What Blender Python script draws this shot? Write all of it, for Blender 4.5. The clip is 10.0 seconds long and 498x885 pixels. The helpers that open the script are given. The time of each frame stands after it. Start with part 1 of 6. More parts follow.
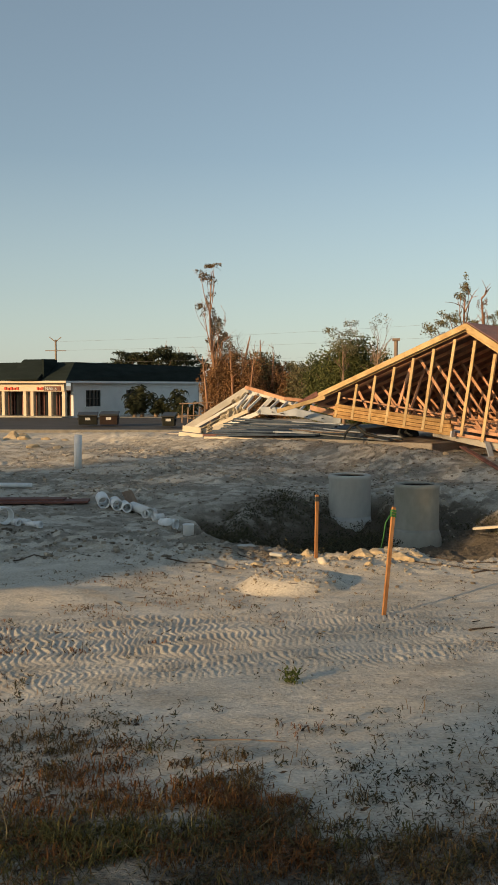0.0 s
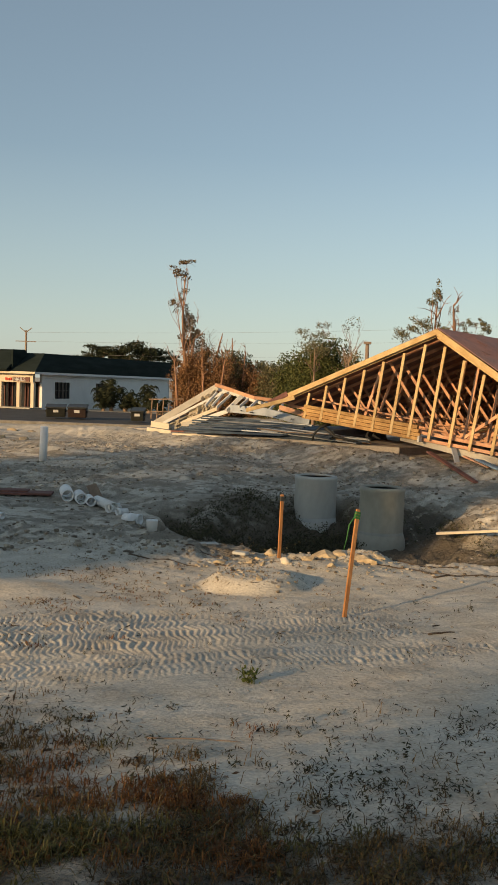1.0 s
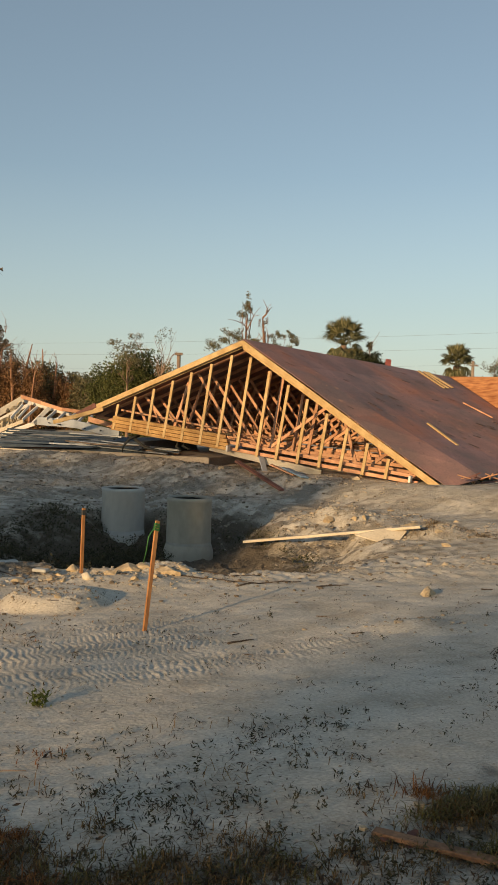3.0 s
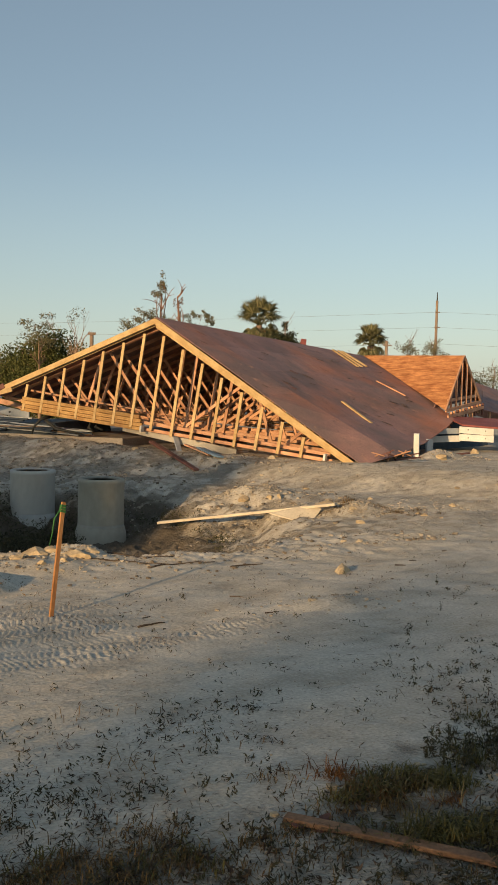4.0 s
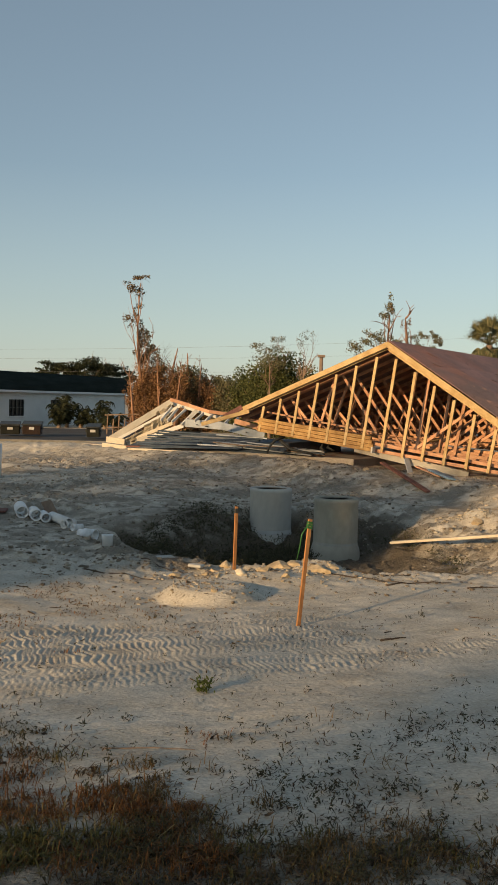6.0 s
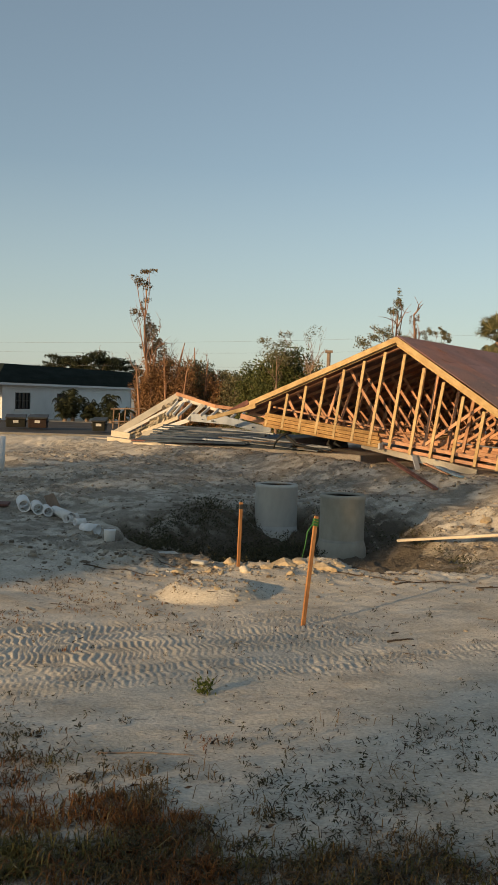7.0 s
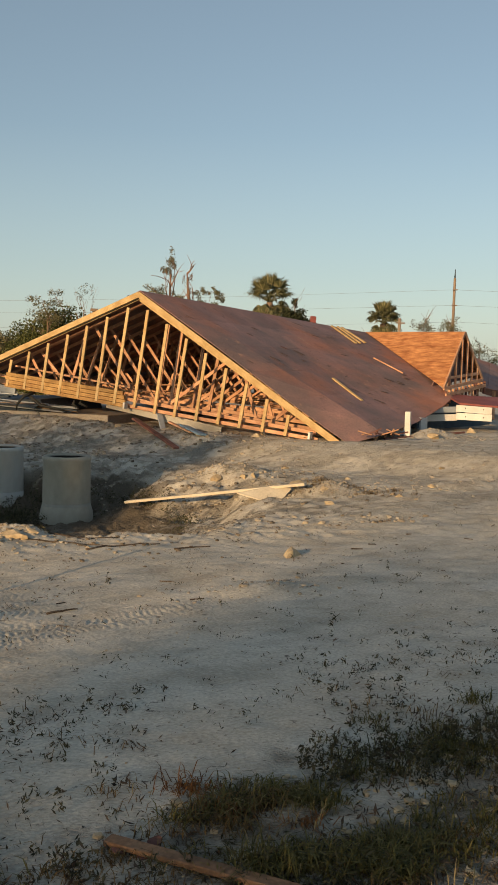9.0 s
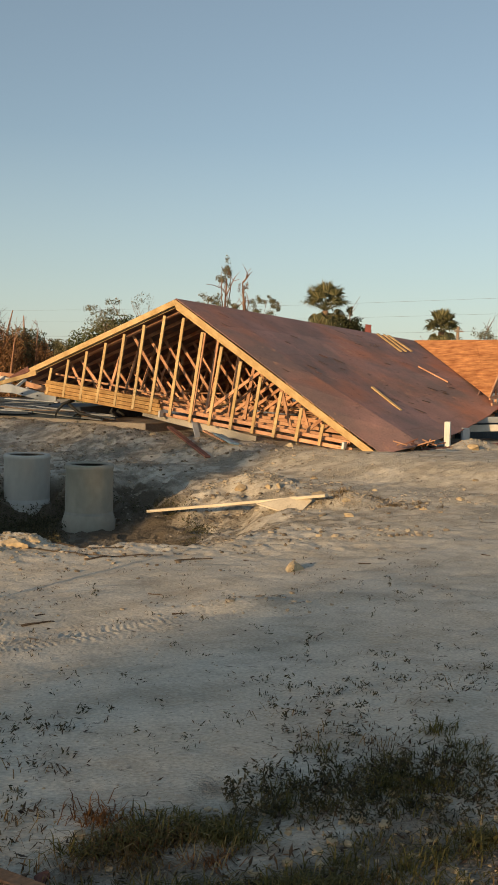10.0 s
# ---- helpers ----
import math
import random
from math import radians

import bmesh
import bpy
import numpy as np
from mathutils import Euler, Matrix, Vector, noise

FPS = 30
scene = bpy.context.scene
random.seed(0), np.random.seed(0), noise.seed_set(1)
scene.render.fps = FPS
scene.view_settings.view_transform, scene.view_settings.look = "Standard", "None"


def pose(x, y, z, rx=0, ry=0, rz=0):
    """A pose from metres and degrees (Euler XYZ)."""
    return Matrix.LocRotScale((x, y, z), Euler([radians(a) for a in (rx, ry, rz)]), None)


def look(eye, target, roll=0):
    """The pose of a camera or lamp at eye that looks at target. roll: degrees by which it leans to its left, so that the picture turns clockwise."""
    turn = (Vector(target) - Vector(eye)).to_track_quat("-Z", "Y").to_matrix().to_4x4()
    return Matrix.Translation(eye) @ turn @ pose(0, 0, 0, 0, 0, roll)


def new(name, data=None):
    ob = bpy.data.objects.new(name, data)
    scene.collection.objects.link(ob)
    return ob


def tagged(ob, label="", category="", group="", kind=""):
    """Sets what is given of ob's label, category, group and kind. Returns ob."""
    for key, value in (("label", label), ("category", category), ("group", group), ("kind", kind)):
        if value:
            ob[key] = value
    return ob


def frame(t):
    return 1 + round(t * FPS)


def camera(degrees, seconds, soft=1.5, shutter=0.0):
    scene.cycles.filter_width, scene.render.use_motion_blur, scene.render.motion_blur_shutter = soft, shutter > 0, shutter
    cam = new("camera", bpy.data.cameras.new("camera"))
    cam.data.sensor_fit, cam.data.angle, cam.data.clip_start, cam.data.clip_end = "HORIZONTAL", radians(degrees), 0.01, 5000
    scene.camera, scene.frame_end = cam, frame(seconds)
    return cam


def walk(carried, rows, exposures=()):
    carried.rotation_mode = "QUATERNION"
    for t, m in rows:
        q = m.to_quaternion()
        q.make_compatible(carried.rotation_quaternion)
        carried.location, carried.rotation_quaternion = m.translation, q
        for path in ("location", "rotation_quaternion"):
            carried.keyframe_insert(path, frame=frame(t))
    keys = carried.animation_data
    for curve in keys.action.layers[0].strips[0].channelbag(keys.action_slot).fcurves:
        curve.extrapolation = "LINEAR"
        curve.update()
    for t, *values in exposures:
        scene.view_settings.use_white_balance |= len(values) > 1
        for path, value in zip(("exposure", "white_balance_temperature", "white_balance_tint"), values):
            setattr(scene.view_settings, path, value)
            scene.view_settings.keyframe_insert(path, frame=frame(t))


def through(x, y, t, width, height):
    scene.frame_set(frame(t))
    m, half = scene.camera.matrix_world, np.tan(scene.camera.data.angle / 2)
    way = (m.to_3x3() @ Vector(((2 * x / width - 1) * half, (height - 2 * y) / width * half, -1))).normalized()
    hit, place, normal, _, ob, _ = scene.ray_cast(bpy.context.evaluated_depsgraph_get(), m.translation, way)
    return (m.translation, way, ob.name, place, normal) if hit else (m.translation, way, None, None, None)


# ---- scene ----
cam = camera(30.8, 10.0, soft=1.3)
# seconds, x, y, z, yaw, pitch, roll
ROWS = [
    (0.0, 0.000, 0.000, 2.600, 0.00, -3.61, 0.01),
    (0.5, 0.042, 0.075, 2.589, -0.46, -3.81, 1.36),
    (1.0, 0.032, 0.068, 2.582, -1.97, -3.65, 2.13),
    (1.5, 0.079, 0.083, 2.588, -3.83, -3.78, 2.55),
    (2.0, 0.149, 0.093, 2.577, -6.79, -3.08, 2.18),
    (2.5, 0.202, 0.133, 2.588, -10.18, -2.52, 1.91),
    (3.0, 0.273, 0.162, 2.581, -13.47, -2.56, 1.72),
    (3.2, 0.288, 0.238, 2.541, -15.10, -2.56, 1.90),
    (4.3, 0.448, 0.405, 2.519, -18.97, -3.79, 1.22),
    (4.5, 0.412, 0.323, 2.553, -18.69, -3.68, 1.04),
    (5.0, 0.227, 0.074, 2.646, -16.37, -2.83, 0.93),
    (5.5, 0.070, -0.156, 2.707, -11.32, -2.81, 1.29),
    (6.0, 0.085, -0.065, 2.568, -4.64, -2.66, 1.37),
    (6.2, 0.094, -0.042, 2.556, -2.68, -2.60, 1.28),
    (7.3, 0.160, 0.251, 2.542, -5.88, -3.27, 2.33),
    (7.5, 0.266, 0.262, 2.571, -7.40, -3.48, 2.67),
    (8.0, 0.640, 0.413, 2.577, -12.17, -3.63, 3.18),
    (8.5, 1.111, 0.601, 2.493, -15.65, -3.76, 2.27),
    (9.0, 1.616, 0.738, 2.453, -17.14, -4.93, 1.57),
    (9.5, 2.092, 0.660, 2.490, -15.35, -4.89, 1.34),
    (10.0, 2.474, 0.821, 2.463, -12.88, -4.49, 1.67),
]
walk(cam, [(t, pose(x, y, z, 90 + pitch, 0, yaw) @ pose(0, 0, 0, 0, 0, roll)) for t, x, y, z, yaw, pitch, roll in ROWS], exposures=((0.0, 0.04, 6500, 4), (1.0, 0.02, 6500, 4), (2.5, -0.07, 6500, 4), (5.0, -0.05, 6500, 4), (6.5, -0.05, 6500, 4), (8.0, -0.08, 6500, 4), (8.6, -0.12, 6500, 4), (9.5, -0.01, 6500, 4), (10.0, -0.01, 6500, 4)))
# ---- light ----
SUN_TO = Vector((0.76, 0.65, -0.213)).normalized()
world = bpy.data.worlds.new("world")
scene.world = world
world.use_nodes = True
wn = world.node_tree.nodes
sky = wn.new("ShaderNodeTexSky")
sky.sky_type = "NISHITA"
sky.sun_disc = False
sky.sun_elevation = radians(12)
sky.sun_rotation = math.atan2(-SUN_TO.x, -SUN_TO.y)
sky.air_density, sky.dust_density, sky.ozone_density = 1.0, 0.6, 1.8
wn["Background"].inputs["Strength"].default_value = 0.132
haze = wn.new("ShaderNodeHueSaturation")
haze.inputs["Saturation"].default_value = 0.80
world.node_tree.links.new(sky.outputs[0], haze.inputs["Color"])
veil = wn.new("ShaderNodeMix")
veil.data_type = "RGBA"
veil.inputs["Factor"].default_value = 0.20
veil.inputs[7].default_value = (2.82, 3.3, 3.72, 1)
world.node_tree.links.new(haze.outputs[0], veil.inputs[6])
# pale haze low over the horizon
way = wn.new("ShaderNodeTexCoord")
axes = wn.new("ShaderNodeSeparateXYZ")
world.node_tree.links.new(way.outputs["Generated"], axes.inputs[0])
low = wn.new("ShaderNodeMapRange")
low.inputs["From Min"].default_value, low.inputs["From Max"].default_value = 0.0, 0.24
low.inputs["To Min"].default_value, low.inputs["To Max"].default_value = 0.5, 0.0
world.node_tree.links.new(axes.outputs["Z"], low.inputs["Value"])
rim = wn.new("ShaderNodeMix")
rim.data_type = "RGBA"
rim.inputs[7].default_value = (4.45, 4.75, 4.7, 1)
world.node_tree.links.new(low.outputs[0], rim.inputs["Factor"])
world.node_tree.links.new(veil.outputs[2], rim.inputs[6])
world.node_tree.links.new(rim.outputs[2], wn["Background"].inputs["Color"])
sun = new("sun", bpy.data.lights.new("sun", "SUN"))
sun.data.energy = 5.4
sun.data.angle = radians(0.9)
sun.data.color = (1.0, 0.64, 0.33)
sun.matrix_world = look((-76, -65, 21.3), (0, 0, 0))
scene.view_settings.exposure = 0.0


# ---- materials ----
def material(name, dark, light, scale=4.0, stretch=(1, 1, 1), rough=0.85, bump=0.3, fine=60.0, metal=0.0, space="Object", per_object=0.0, stain=None, stain_scale=0.8, stain_amount=0.5, bump_dist=0.01, fleck=None, speck=0.19):
    """Two tones mixed by coarse noise, speckled by fine noise, with relief."""
    m = bpy.data.materials.new(name)
    m.use_nodes = True
    t = m.node_tree
    n, l = t.nodes, t.links
    bsdf = n["Principled BSDF"]
    co = n.new("ShaderNodeTexCoord")
    mp = n.new("ShaderNodeMapping")
    mp.inputs["Scale"].default_value = stretch
    if space == "World":
        geo = n.new("ShaderNodeNewGeometry")
        l.new(geo.outputs["Position"], mp.inputs["Vector"])
    else:
        l.new(co.outputs[space], mp.inputs["Vector"])
    big = n.new("ShaderNodeTexNoise")
    big.inputs["Scale"].default_value, big.inputs["Detail"].default_value, big.inputs["Roughness"].default_value = scale, 5, 0.6
    small = n.new("ShaderNodeTexNoise")
    small.inputs["Scale"].default_value, small.inputs["Detail"].default_value = fine, 3
    for q in (big, small):
        l.new(mp.outputs[0], q.inputs["Vector"])
    ramp = n.new("ShaderNodeValToRGB")
    ramp.color_ramp.elements[0].position, ramp.color_ramp.elements[1].position = 0.32, 0.68
    ramp.color_ramp.elements[0].color, ramp.color_ramp.elements[1].color = (*dark, 1), (*light, 1)
    l.new(big.outputs["Fac"], ramp.inputs[0])
    col = ramp.outputs[0]
    if stain:
        sn = n.new("ShaderNodeTexNoise")
        sn.inputs["Scale"].default_value, sn.inputs["Detail"].default_value = stain_scale, 6
        l.new(mp.outputs[0], sn.inputs["Vector"])
        sr = n.new("ShaderNodeMapRange")
        sr.inputs["From Min"].default_value, sr.inputs["From Max"].default_value, sr.inputs["To Max"].default_value = 0.48, 0.66, stain_amount
        l.new(sn.outputs["Fac"], sr.inputs["Value"])
        mx = n.new("ShaderNodeMix")
        mx.data_type = "RGBA"
        l.new(sr.outputs[0], mx.inputs["Factor"])
        l.new(col, mx.inputs[6])
        mx.inputs[7].default_value = (*stain, 1)
        col = mx.outputs[2]
    lumps = []
    if fleck:
        for fk, (tone, fs, lo, hi, amount) in enumerate(fleck):
            fn = n.new("ShaderNodeTexNoise")
            fn.inputs["Scale"].default_value, fn.inputs["Detail"].default_value, fn.inputs["Roughness"].default_value = fs, 4, 0.65
            l.new(mp.outputs[0], fn.inputs["Vector"])
            fr = n.new("ShaderNodeMapRange")
            fr.inputs["From Min"].default_value, fr.inputs["From Max"].default_value, fr.inputs["To Max"].default_value = lo, hi, amount
            l.new(fn.outputs["Fac"], fr.inputs["Value"])
            lumps.append(fn.outputs["Fac"])
            fm = n.new("ShaderNodeMix")
            fm.data_type = "RGBA"
            l.new(fr.outputs[0], fm.inputs["Factor"])
            l.new(col, fm.inputs[6])
            fm.inputs[7].default_value = (*tone, 1)
            col = fm.outputs[2]
    hv = n.new("ShaderNodeHueSaturation")
    l.new(col, hv.inputs["Color"])
    vr = n.new("ShaderNodeMapRange")
    vr.inputs["From Min"].default_value, vr.inputs["From Max"].default_value = 0.3, 0.7
    vr.inputs["To Min"].default_value, vr.inputs["To Max"].default_value = 1 - speck, 1 + speck
    l.new(small.outputs["Fac"], vr.inputs["Value"])
    value = vr.outputs[0]
    if per_object:
        oi = n.new("ShaderNodeObjectInfo")
        orr = n.new("ShaderNodeMapRange")
        orr.inputs["To Min"].default_value, orr.inputs["To Max"].default_value = 1 - per_object, 1 + per_object
        l.new(oi.outputs["Random"], orr.inputs["Value"])
        mu = n.new("ShaderNodeMath")
        mu.operation = "MULTIPLY"
        l.new(value, mu.inputs[0])
        l.new(orr.outputs[0], mu.inputs[1])
        value = mu.outputs[0]
    l.new(value, hv.inputs["Value"])
    l.new(hv.outputs[0], bsdf.inputs["Base Color"])
    bsdf.inputs["Roughness"].default_value = rough
    bsdf.inputs["Metallic"].default_value = metal
    bsdf.inputs["Specular IOR Level"].default_value = 0.3 if rough < 0.95 else 0.12
    if bump:
        bm_ = n.new("ShaderNodeBump")
        bm_.inputs["Strength"].default_value, bm_.inputs["Distance"].default_value = bump, bump_dist
        ad = n.new("ShaderNodeMath")
        ad.operation = "ADD"
        l.new(big.outputs["Fac"], ad.inputs[0])
        l.new(small.outputs["Fac"], ad.inputs[1])
        height = ad.outputs[0]
        for lump in lumps:
            more = n.new("ShaderNodeMath")
            more.operation = "ADD"
            l.new(height, more.inputs[0])
            l.new(lump, more.inputs[1])
            height = more.outputs[0]
        l.new(height, bm_.inputs["Height"])
        l.new(bm_.outputs[0], bsdf.inputs["Normal"])
    return m


def leaf_material(name, dark, light, through=0.25):
    """Leaves: a tone for each one, some light through them."""
    m = bpy.data.materials.new(name)
    m.use_nodes = True
    t = m.node_tree
    n, l = t.nodes, t.links
    bsdf = n["Principled BSDF"]
    geo = n.new("ShaderNodeNewGeometry")
    ramp = n.new("ShaderNodeValToRGB")
    ramp.color_ramp.elements[0].color, ramp.color_ramp.elements[1].color = (*dark, 1), (*light, 1)
    l.new(geo.outputs["Random Per Island"], ramp.inputs[0])
    l.new(ramp.outputs[0], bsdf.inputs["Base Color"])
    bsdf.inputs["Roughness"].default_value = 0.7
    bsdf.inputs["Specular IOR Level"].default_value = 0.2
    tr = n.new("ShaderNodeBsdfTranslucent")
    l.new(ramp.outputs[0], tr.inputs["Color"])
    mix = n.new("ShaderNodeMixShader")
    mix.inputs[0].default_value = through
    l.new(bsdf.outputs[0], mix.inputs[1])
    l.new(tr.outputs[0], mix.inputs[2])
    l.new(mix.outputs[0], n["Material Output"].inputs["Surface"])
    return m


SAND = material("sand", (0.44, 0.40, 0.325), (0.58, 0.535, 0.45), 0.9, (1, 1.5, 1), 0.95, 0.3, 34.0, space="World", stain=(0.24, 0.195, 0.145), stain_scale=1.7, stain_amount=0.35, bump_dist=0.03, fleck=(((0.12, 0.10, 0.08), 9.0, 0.64, 0.70, 0.75), ((0.62, 0.58, 0.52), 5.0, 0.60, 0.72, 0.5), ((0.16, 0.135, 0.105), 24.0, 0.64, 0.70, 0.7)))
PINE = material("pine", (0.42, 0.28, 0.12), (0.60, 0.44, 0.225), 3.0, (1, 1, 1), 0.75, 0.15, 40.0, per_object=0.10, speck=0.1)
PLATE_PINE = material("knotty_pine", (0.30, 0.165, 0.055), (0.50, 0.31, 0.12), 4.5, (1, 1, 1), 0.75, 0.15, 40.0, per_object=0.14, stain=(0.22, 0.10, 0.035), stain_scale=2.6, stain_amount=0.5, speck=0.1)
PINE_OLD = material("weathered_pine", (0.37, 0.185, 0.105), (0.59, 0.345, 0.205), 3.0, (1, 1, 1), 0.8, 0.2, 40.0, per_object=0.22, speck=0.13)
RED_WOOD = material("red_brown_board", (0.11, 0.05, 0.04), (0.20, 0.095, 0.075), 4.0, (1, 1, 1), 0.8, 0.2, 40.0, per_object=0.15)
OSB = material("strand_board", (0.27, 0.095, 0.035), (0.60, 0.29, 0.115), 2.2, (0.7, 0.7, 8), 0.8, 0.3, 16.0, per_object=0.07)
FELT = material("roof_felt", (0.21, 0.128, 0.118), (0.34, 0.195, 0.17), 0.8, (1, 1, 1), 0.8, 0.35, 30.0, space="World", per_object=0.08, stain=(0.44, 0.16, 0.075), stain_scale=0.42, stain_amount=0.6, fleck=(((0.15, 0.118, 0.112), 0.28, 0.46, 0.60, 0.8), ((0.06, 0.042, 0.04), 5.0, 0.61, 0.68, 0.5), ((0.42, 0.24, 0.16), 2.2, 0.62, 0.70, 0.6)))
FELT_TAB = material("torn_felt", (0.05, 0.036, 0.034), (0.11, 0.075, 0.068), 2.0, (1, 1, 1), 0.85, 0.2, 20.0, per_object=0.2)
RED_FELT = material("red_roof_sheet", (0.20, 0.055, 0.048), (0.29, 0.095, 0.08), 1.2, (1, 1, 1), 0.7, 0.3, 30.0)
WHITE_BOARD = material("white_board", (0.55, 0.54, 0.50), (0.72, 0.71, 0.66), 1.5, (1, 1, 1), 0.6, 0.1, 30.0, per_object=0.08, stain=(0.45, 0.40, 0.33), stain_amount=0.4, speck=0.06)
DULL_WHITE = material("dusty_white_board", (0.36, 0.34, 0.29), (0.52, 0.49, 0.42), 1.5, (1, 1, 1), 0.7, 0.15, 30.0, stain=(0.28, 0.23, 0.17), stain_amount=0.5, speck=0.08)
DARK_CONCRETE = material("dark_concrete", (0.16, 0.145, 0.12), (0.26, 0.24, 0.20), 3.0, (1, 1, 1), 0.9, 0.2, 20.0, speck=0.1)
CREAM = material("cream_board", (0.50, 0.43, 0.32), (0.64, 0.57, 0.44), 1.5, (1, 1, 1), 0.7, 0.15, 30.0, per_object=0.08, speck=0.1)
GREY_METAL = material("galvanised_sheet", (0.28, 0.31, 0.34), (0.42, 0.45, 0.48), 2.0, (1, 1, 1), 0.45, 0.05, 25.0, metal=0.3, per_object=0.12, speck=0.06)
DARK_METAL = material("dark_siding", (0.03, 0.045, 0.065), (0.07, 0.092, 0.12), 2.0, (1, 1, 1), 0.8, 0.05, 25.0, per_object=0.2)
CONCRETE = material("concrete", (0.40, 0.395, 0.36), (0.455, 0.45, 0.41), 0.8, (1, 1, 0.5), 0.85, 0.05, 9.0, stain=(0.43, 0.42, 0.385), stain_scale=1.0, stain_amount=0.3, speck=0.06)
CONCRETE_TAN = material("tan_concrete", (0.29, 0.275, 0.225), (0.345, 0.33, 0.275), 0.9, (1, 1, 0.6), 0.9, 0.06, 9.0, stain=(0.39, 0.37, 0.315), stain_scale=0.9, stain_amount=0.35, speck=0.07)
SLAB = material("slab_concrete", (0.27, 0.24, 0.21), (0.38, 0.345, 0.30), 1.4, (1, 1, 1), 0.9, 0.2, 30.0)
PVC = material("white_plastic", (0.68, 0.69, 0.68), (0.80, 0.80, 0.79), 1.2, (1, 1, 1), 0.45, 0.03, 20.0, stain=(0.45, 0.42, 0.36), stain_amount=0.35, speck=0.05)
STAKE = material("orange_stake_wood", (0.31, 0.13, 0.042), (0.44, 0.21, 0.075), 6.0, (1, 1, 0.2), 0.75, 0.15, 40.0)
STONE = material("limestone", (0.33, 0.25, 0.15), (0.56, 0.45, 0.29), 3.5, (1, 1, 1), 0.9, 0.5, 24.0, per_object=0.15)
TARP = material("blue_sheet", (0.14, 0.24, 0.32), (0.25, 0.36, 0.44), 3.0, (1, 1, 1), 0.6, 0.2, 20.0)
GREEN_RIBBON = material("green_ribbon", (0.02, 0.10, 0.02), (0.05, 0.17, 0.04), 6.0, (1, 1, 1), 0.5, 0.0, 20.0)
DARK_PLASTIC = material("dark_plastic", (0.02, 0.022, 0.02), (0.05, 0.05, 0.045), 3.0, (1, 1, 1), 0.55, 0.05, 20.0)
STUCCO = material("white_stucco", (0.62, 0.63, 0.62), (0.72, 0.73, 0.72), 0.6, (1, 1, 1), 0.9, 0.1, 14.0, speck=0.04)
# the white stucco again, with warm sunlight painted into its tone
SUNLIT_STUCCO = material("sunlit_stucco", (0.56, 0.46, 0.33), (0.66, 0.56, 0.42), 0.6, (1, 1, 1), 0.9, 0.1, 14.0, speck=0.05)
GREEN_ROOF = material("dark_green_roof", (0.012, 0.018, 0.016), (0.022, 0.03, 0.027), 0.5, (1, 1, 6), 1.0, 0.1, 8.0, speck=0.1)
ASPHALT = material("asphalt", (0.04, 0.04, 0.04), (0.07, 0.068, 0.065), 0.5, (1, 1, 1), 0.9, 0.1, 10.0, space="World")
BRICK_RED = material("red_sign_paint", (0.45, 0.05, 0.03), (0.60, 0.08, 0.05), 2.0, (1, 1, 1), 0.6, 0.0, 10.0)
DARK_GLASS = material("dark_glass", (0.012, 0.014, 0.016), (0.03, 0.032, 0.035), 0.8, (1, 1, 1), 0.08, 0.0, 10.0)
BARK = material("bark", (0.17, 0.11, 0.07), (0.34, 0.24, 0.17), 1.5, (1, 1, 0.4), 0.95, 0.4, 12.0, bump_dist=0.03)
BARK_RED = material("stripped_bark", (0.20, 0.105, 0.062), (0.38, 0.22, 0.135), 1.5, (1, 1, 0.4), 0.95, 0.4, 12.0, bump_dist=0.03)
POLE_WOOD = material("pole_wood", (0.20, 0.14, 0.10), (0.32, 0.24, 0.17), 1.0, (1, 1, 0.3), 0.9, 0.1, 14.0)
LEAF_GREEN = leaf_material("green_leaves", (0.03, 0.042, 0.014), (0.17, 0.175, 0.058))
LEAF_DULL = leaf_material("dull_leaves", (0.08, 0.078, 0.04), (0.25, 0.22, 0.115))
LEAF_BROWN = leaf_material("brown_leaves", (0.09, 0.05, 0.026), (0.36, 0.20, 0.092))
LEAF_STRIPPED = leaf_material("stripped_tree_leaves", (0.07, 0.055, 0.03), (0.24, 0.17, 0.095))
LEAF_DARK = leaf_material("dark_leaves", (0.018, 0.024, 0.012), (0.065, 0.07, 0.032))
OLD_BOARD = material("old_brown_board", (0.13, 0.07, 0.038), (0.27, 0.155, 0.085), 5.0, (1, 1, 1), 0.85, 0.3, 40.0)
ROOT = material("dark_root", (0.045, 0.034, 0.025), (0.11, 0.082, 0.06), 4.0, (1, 1, 1), 0.9, 0.3, 30.0)
WIRE = material("grey_wire", (0.16, 0.16, 0.16), (0.2, 0.2, 0.2), 2.0, (1, 1, 1), 0.6, 0.0, 10.0)
LEAF_PALM = leaf_material("palm_leaves", (0.08, 0.085, 0.04), (0.24, 0.22, 0.11))
WEED = leaf_material("weed_leaves", (0.026, 0.026, 0.014), (0.09, 0.08, 0.044))
PIT_VINE = leaf_material("pit_vine_leaves", (0.03, 0.034, 0.016), (0.115, 0.105, 0.055))
WEED_FRESH = leaf_material("fresh_weed_leaves", (0.06, 0.08, 0.018), (0.15, 0.17, 0.045))
DRY_GRASS = leaf_material("dry_grass", (0.05, 0.032, 0.013), (0.24, 0.155, 0.06))
RUST_GRASS = leaf_material("rust_grass", (0.07, 0.03, 0.011), (0.28, 0.125, 0.04))
PALE_STRAW = leaf_material("pale_straw", (0.17, 0.125, 0.05), (0.42, 0.32, 0.15))
DARK_LITTER = leaf_material("dead_litter", (0.03, 0.022, 0.016), (0.12, 0.085, 0.055), 0.1)
GREEN_GRASS = leaf_material("grass_blades", (0.035, 0.036, 0.011), (0.19, 0.16, 0.05))



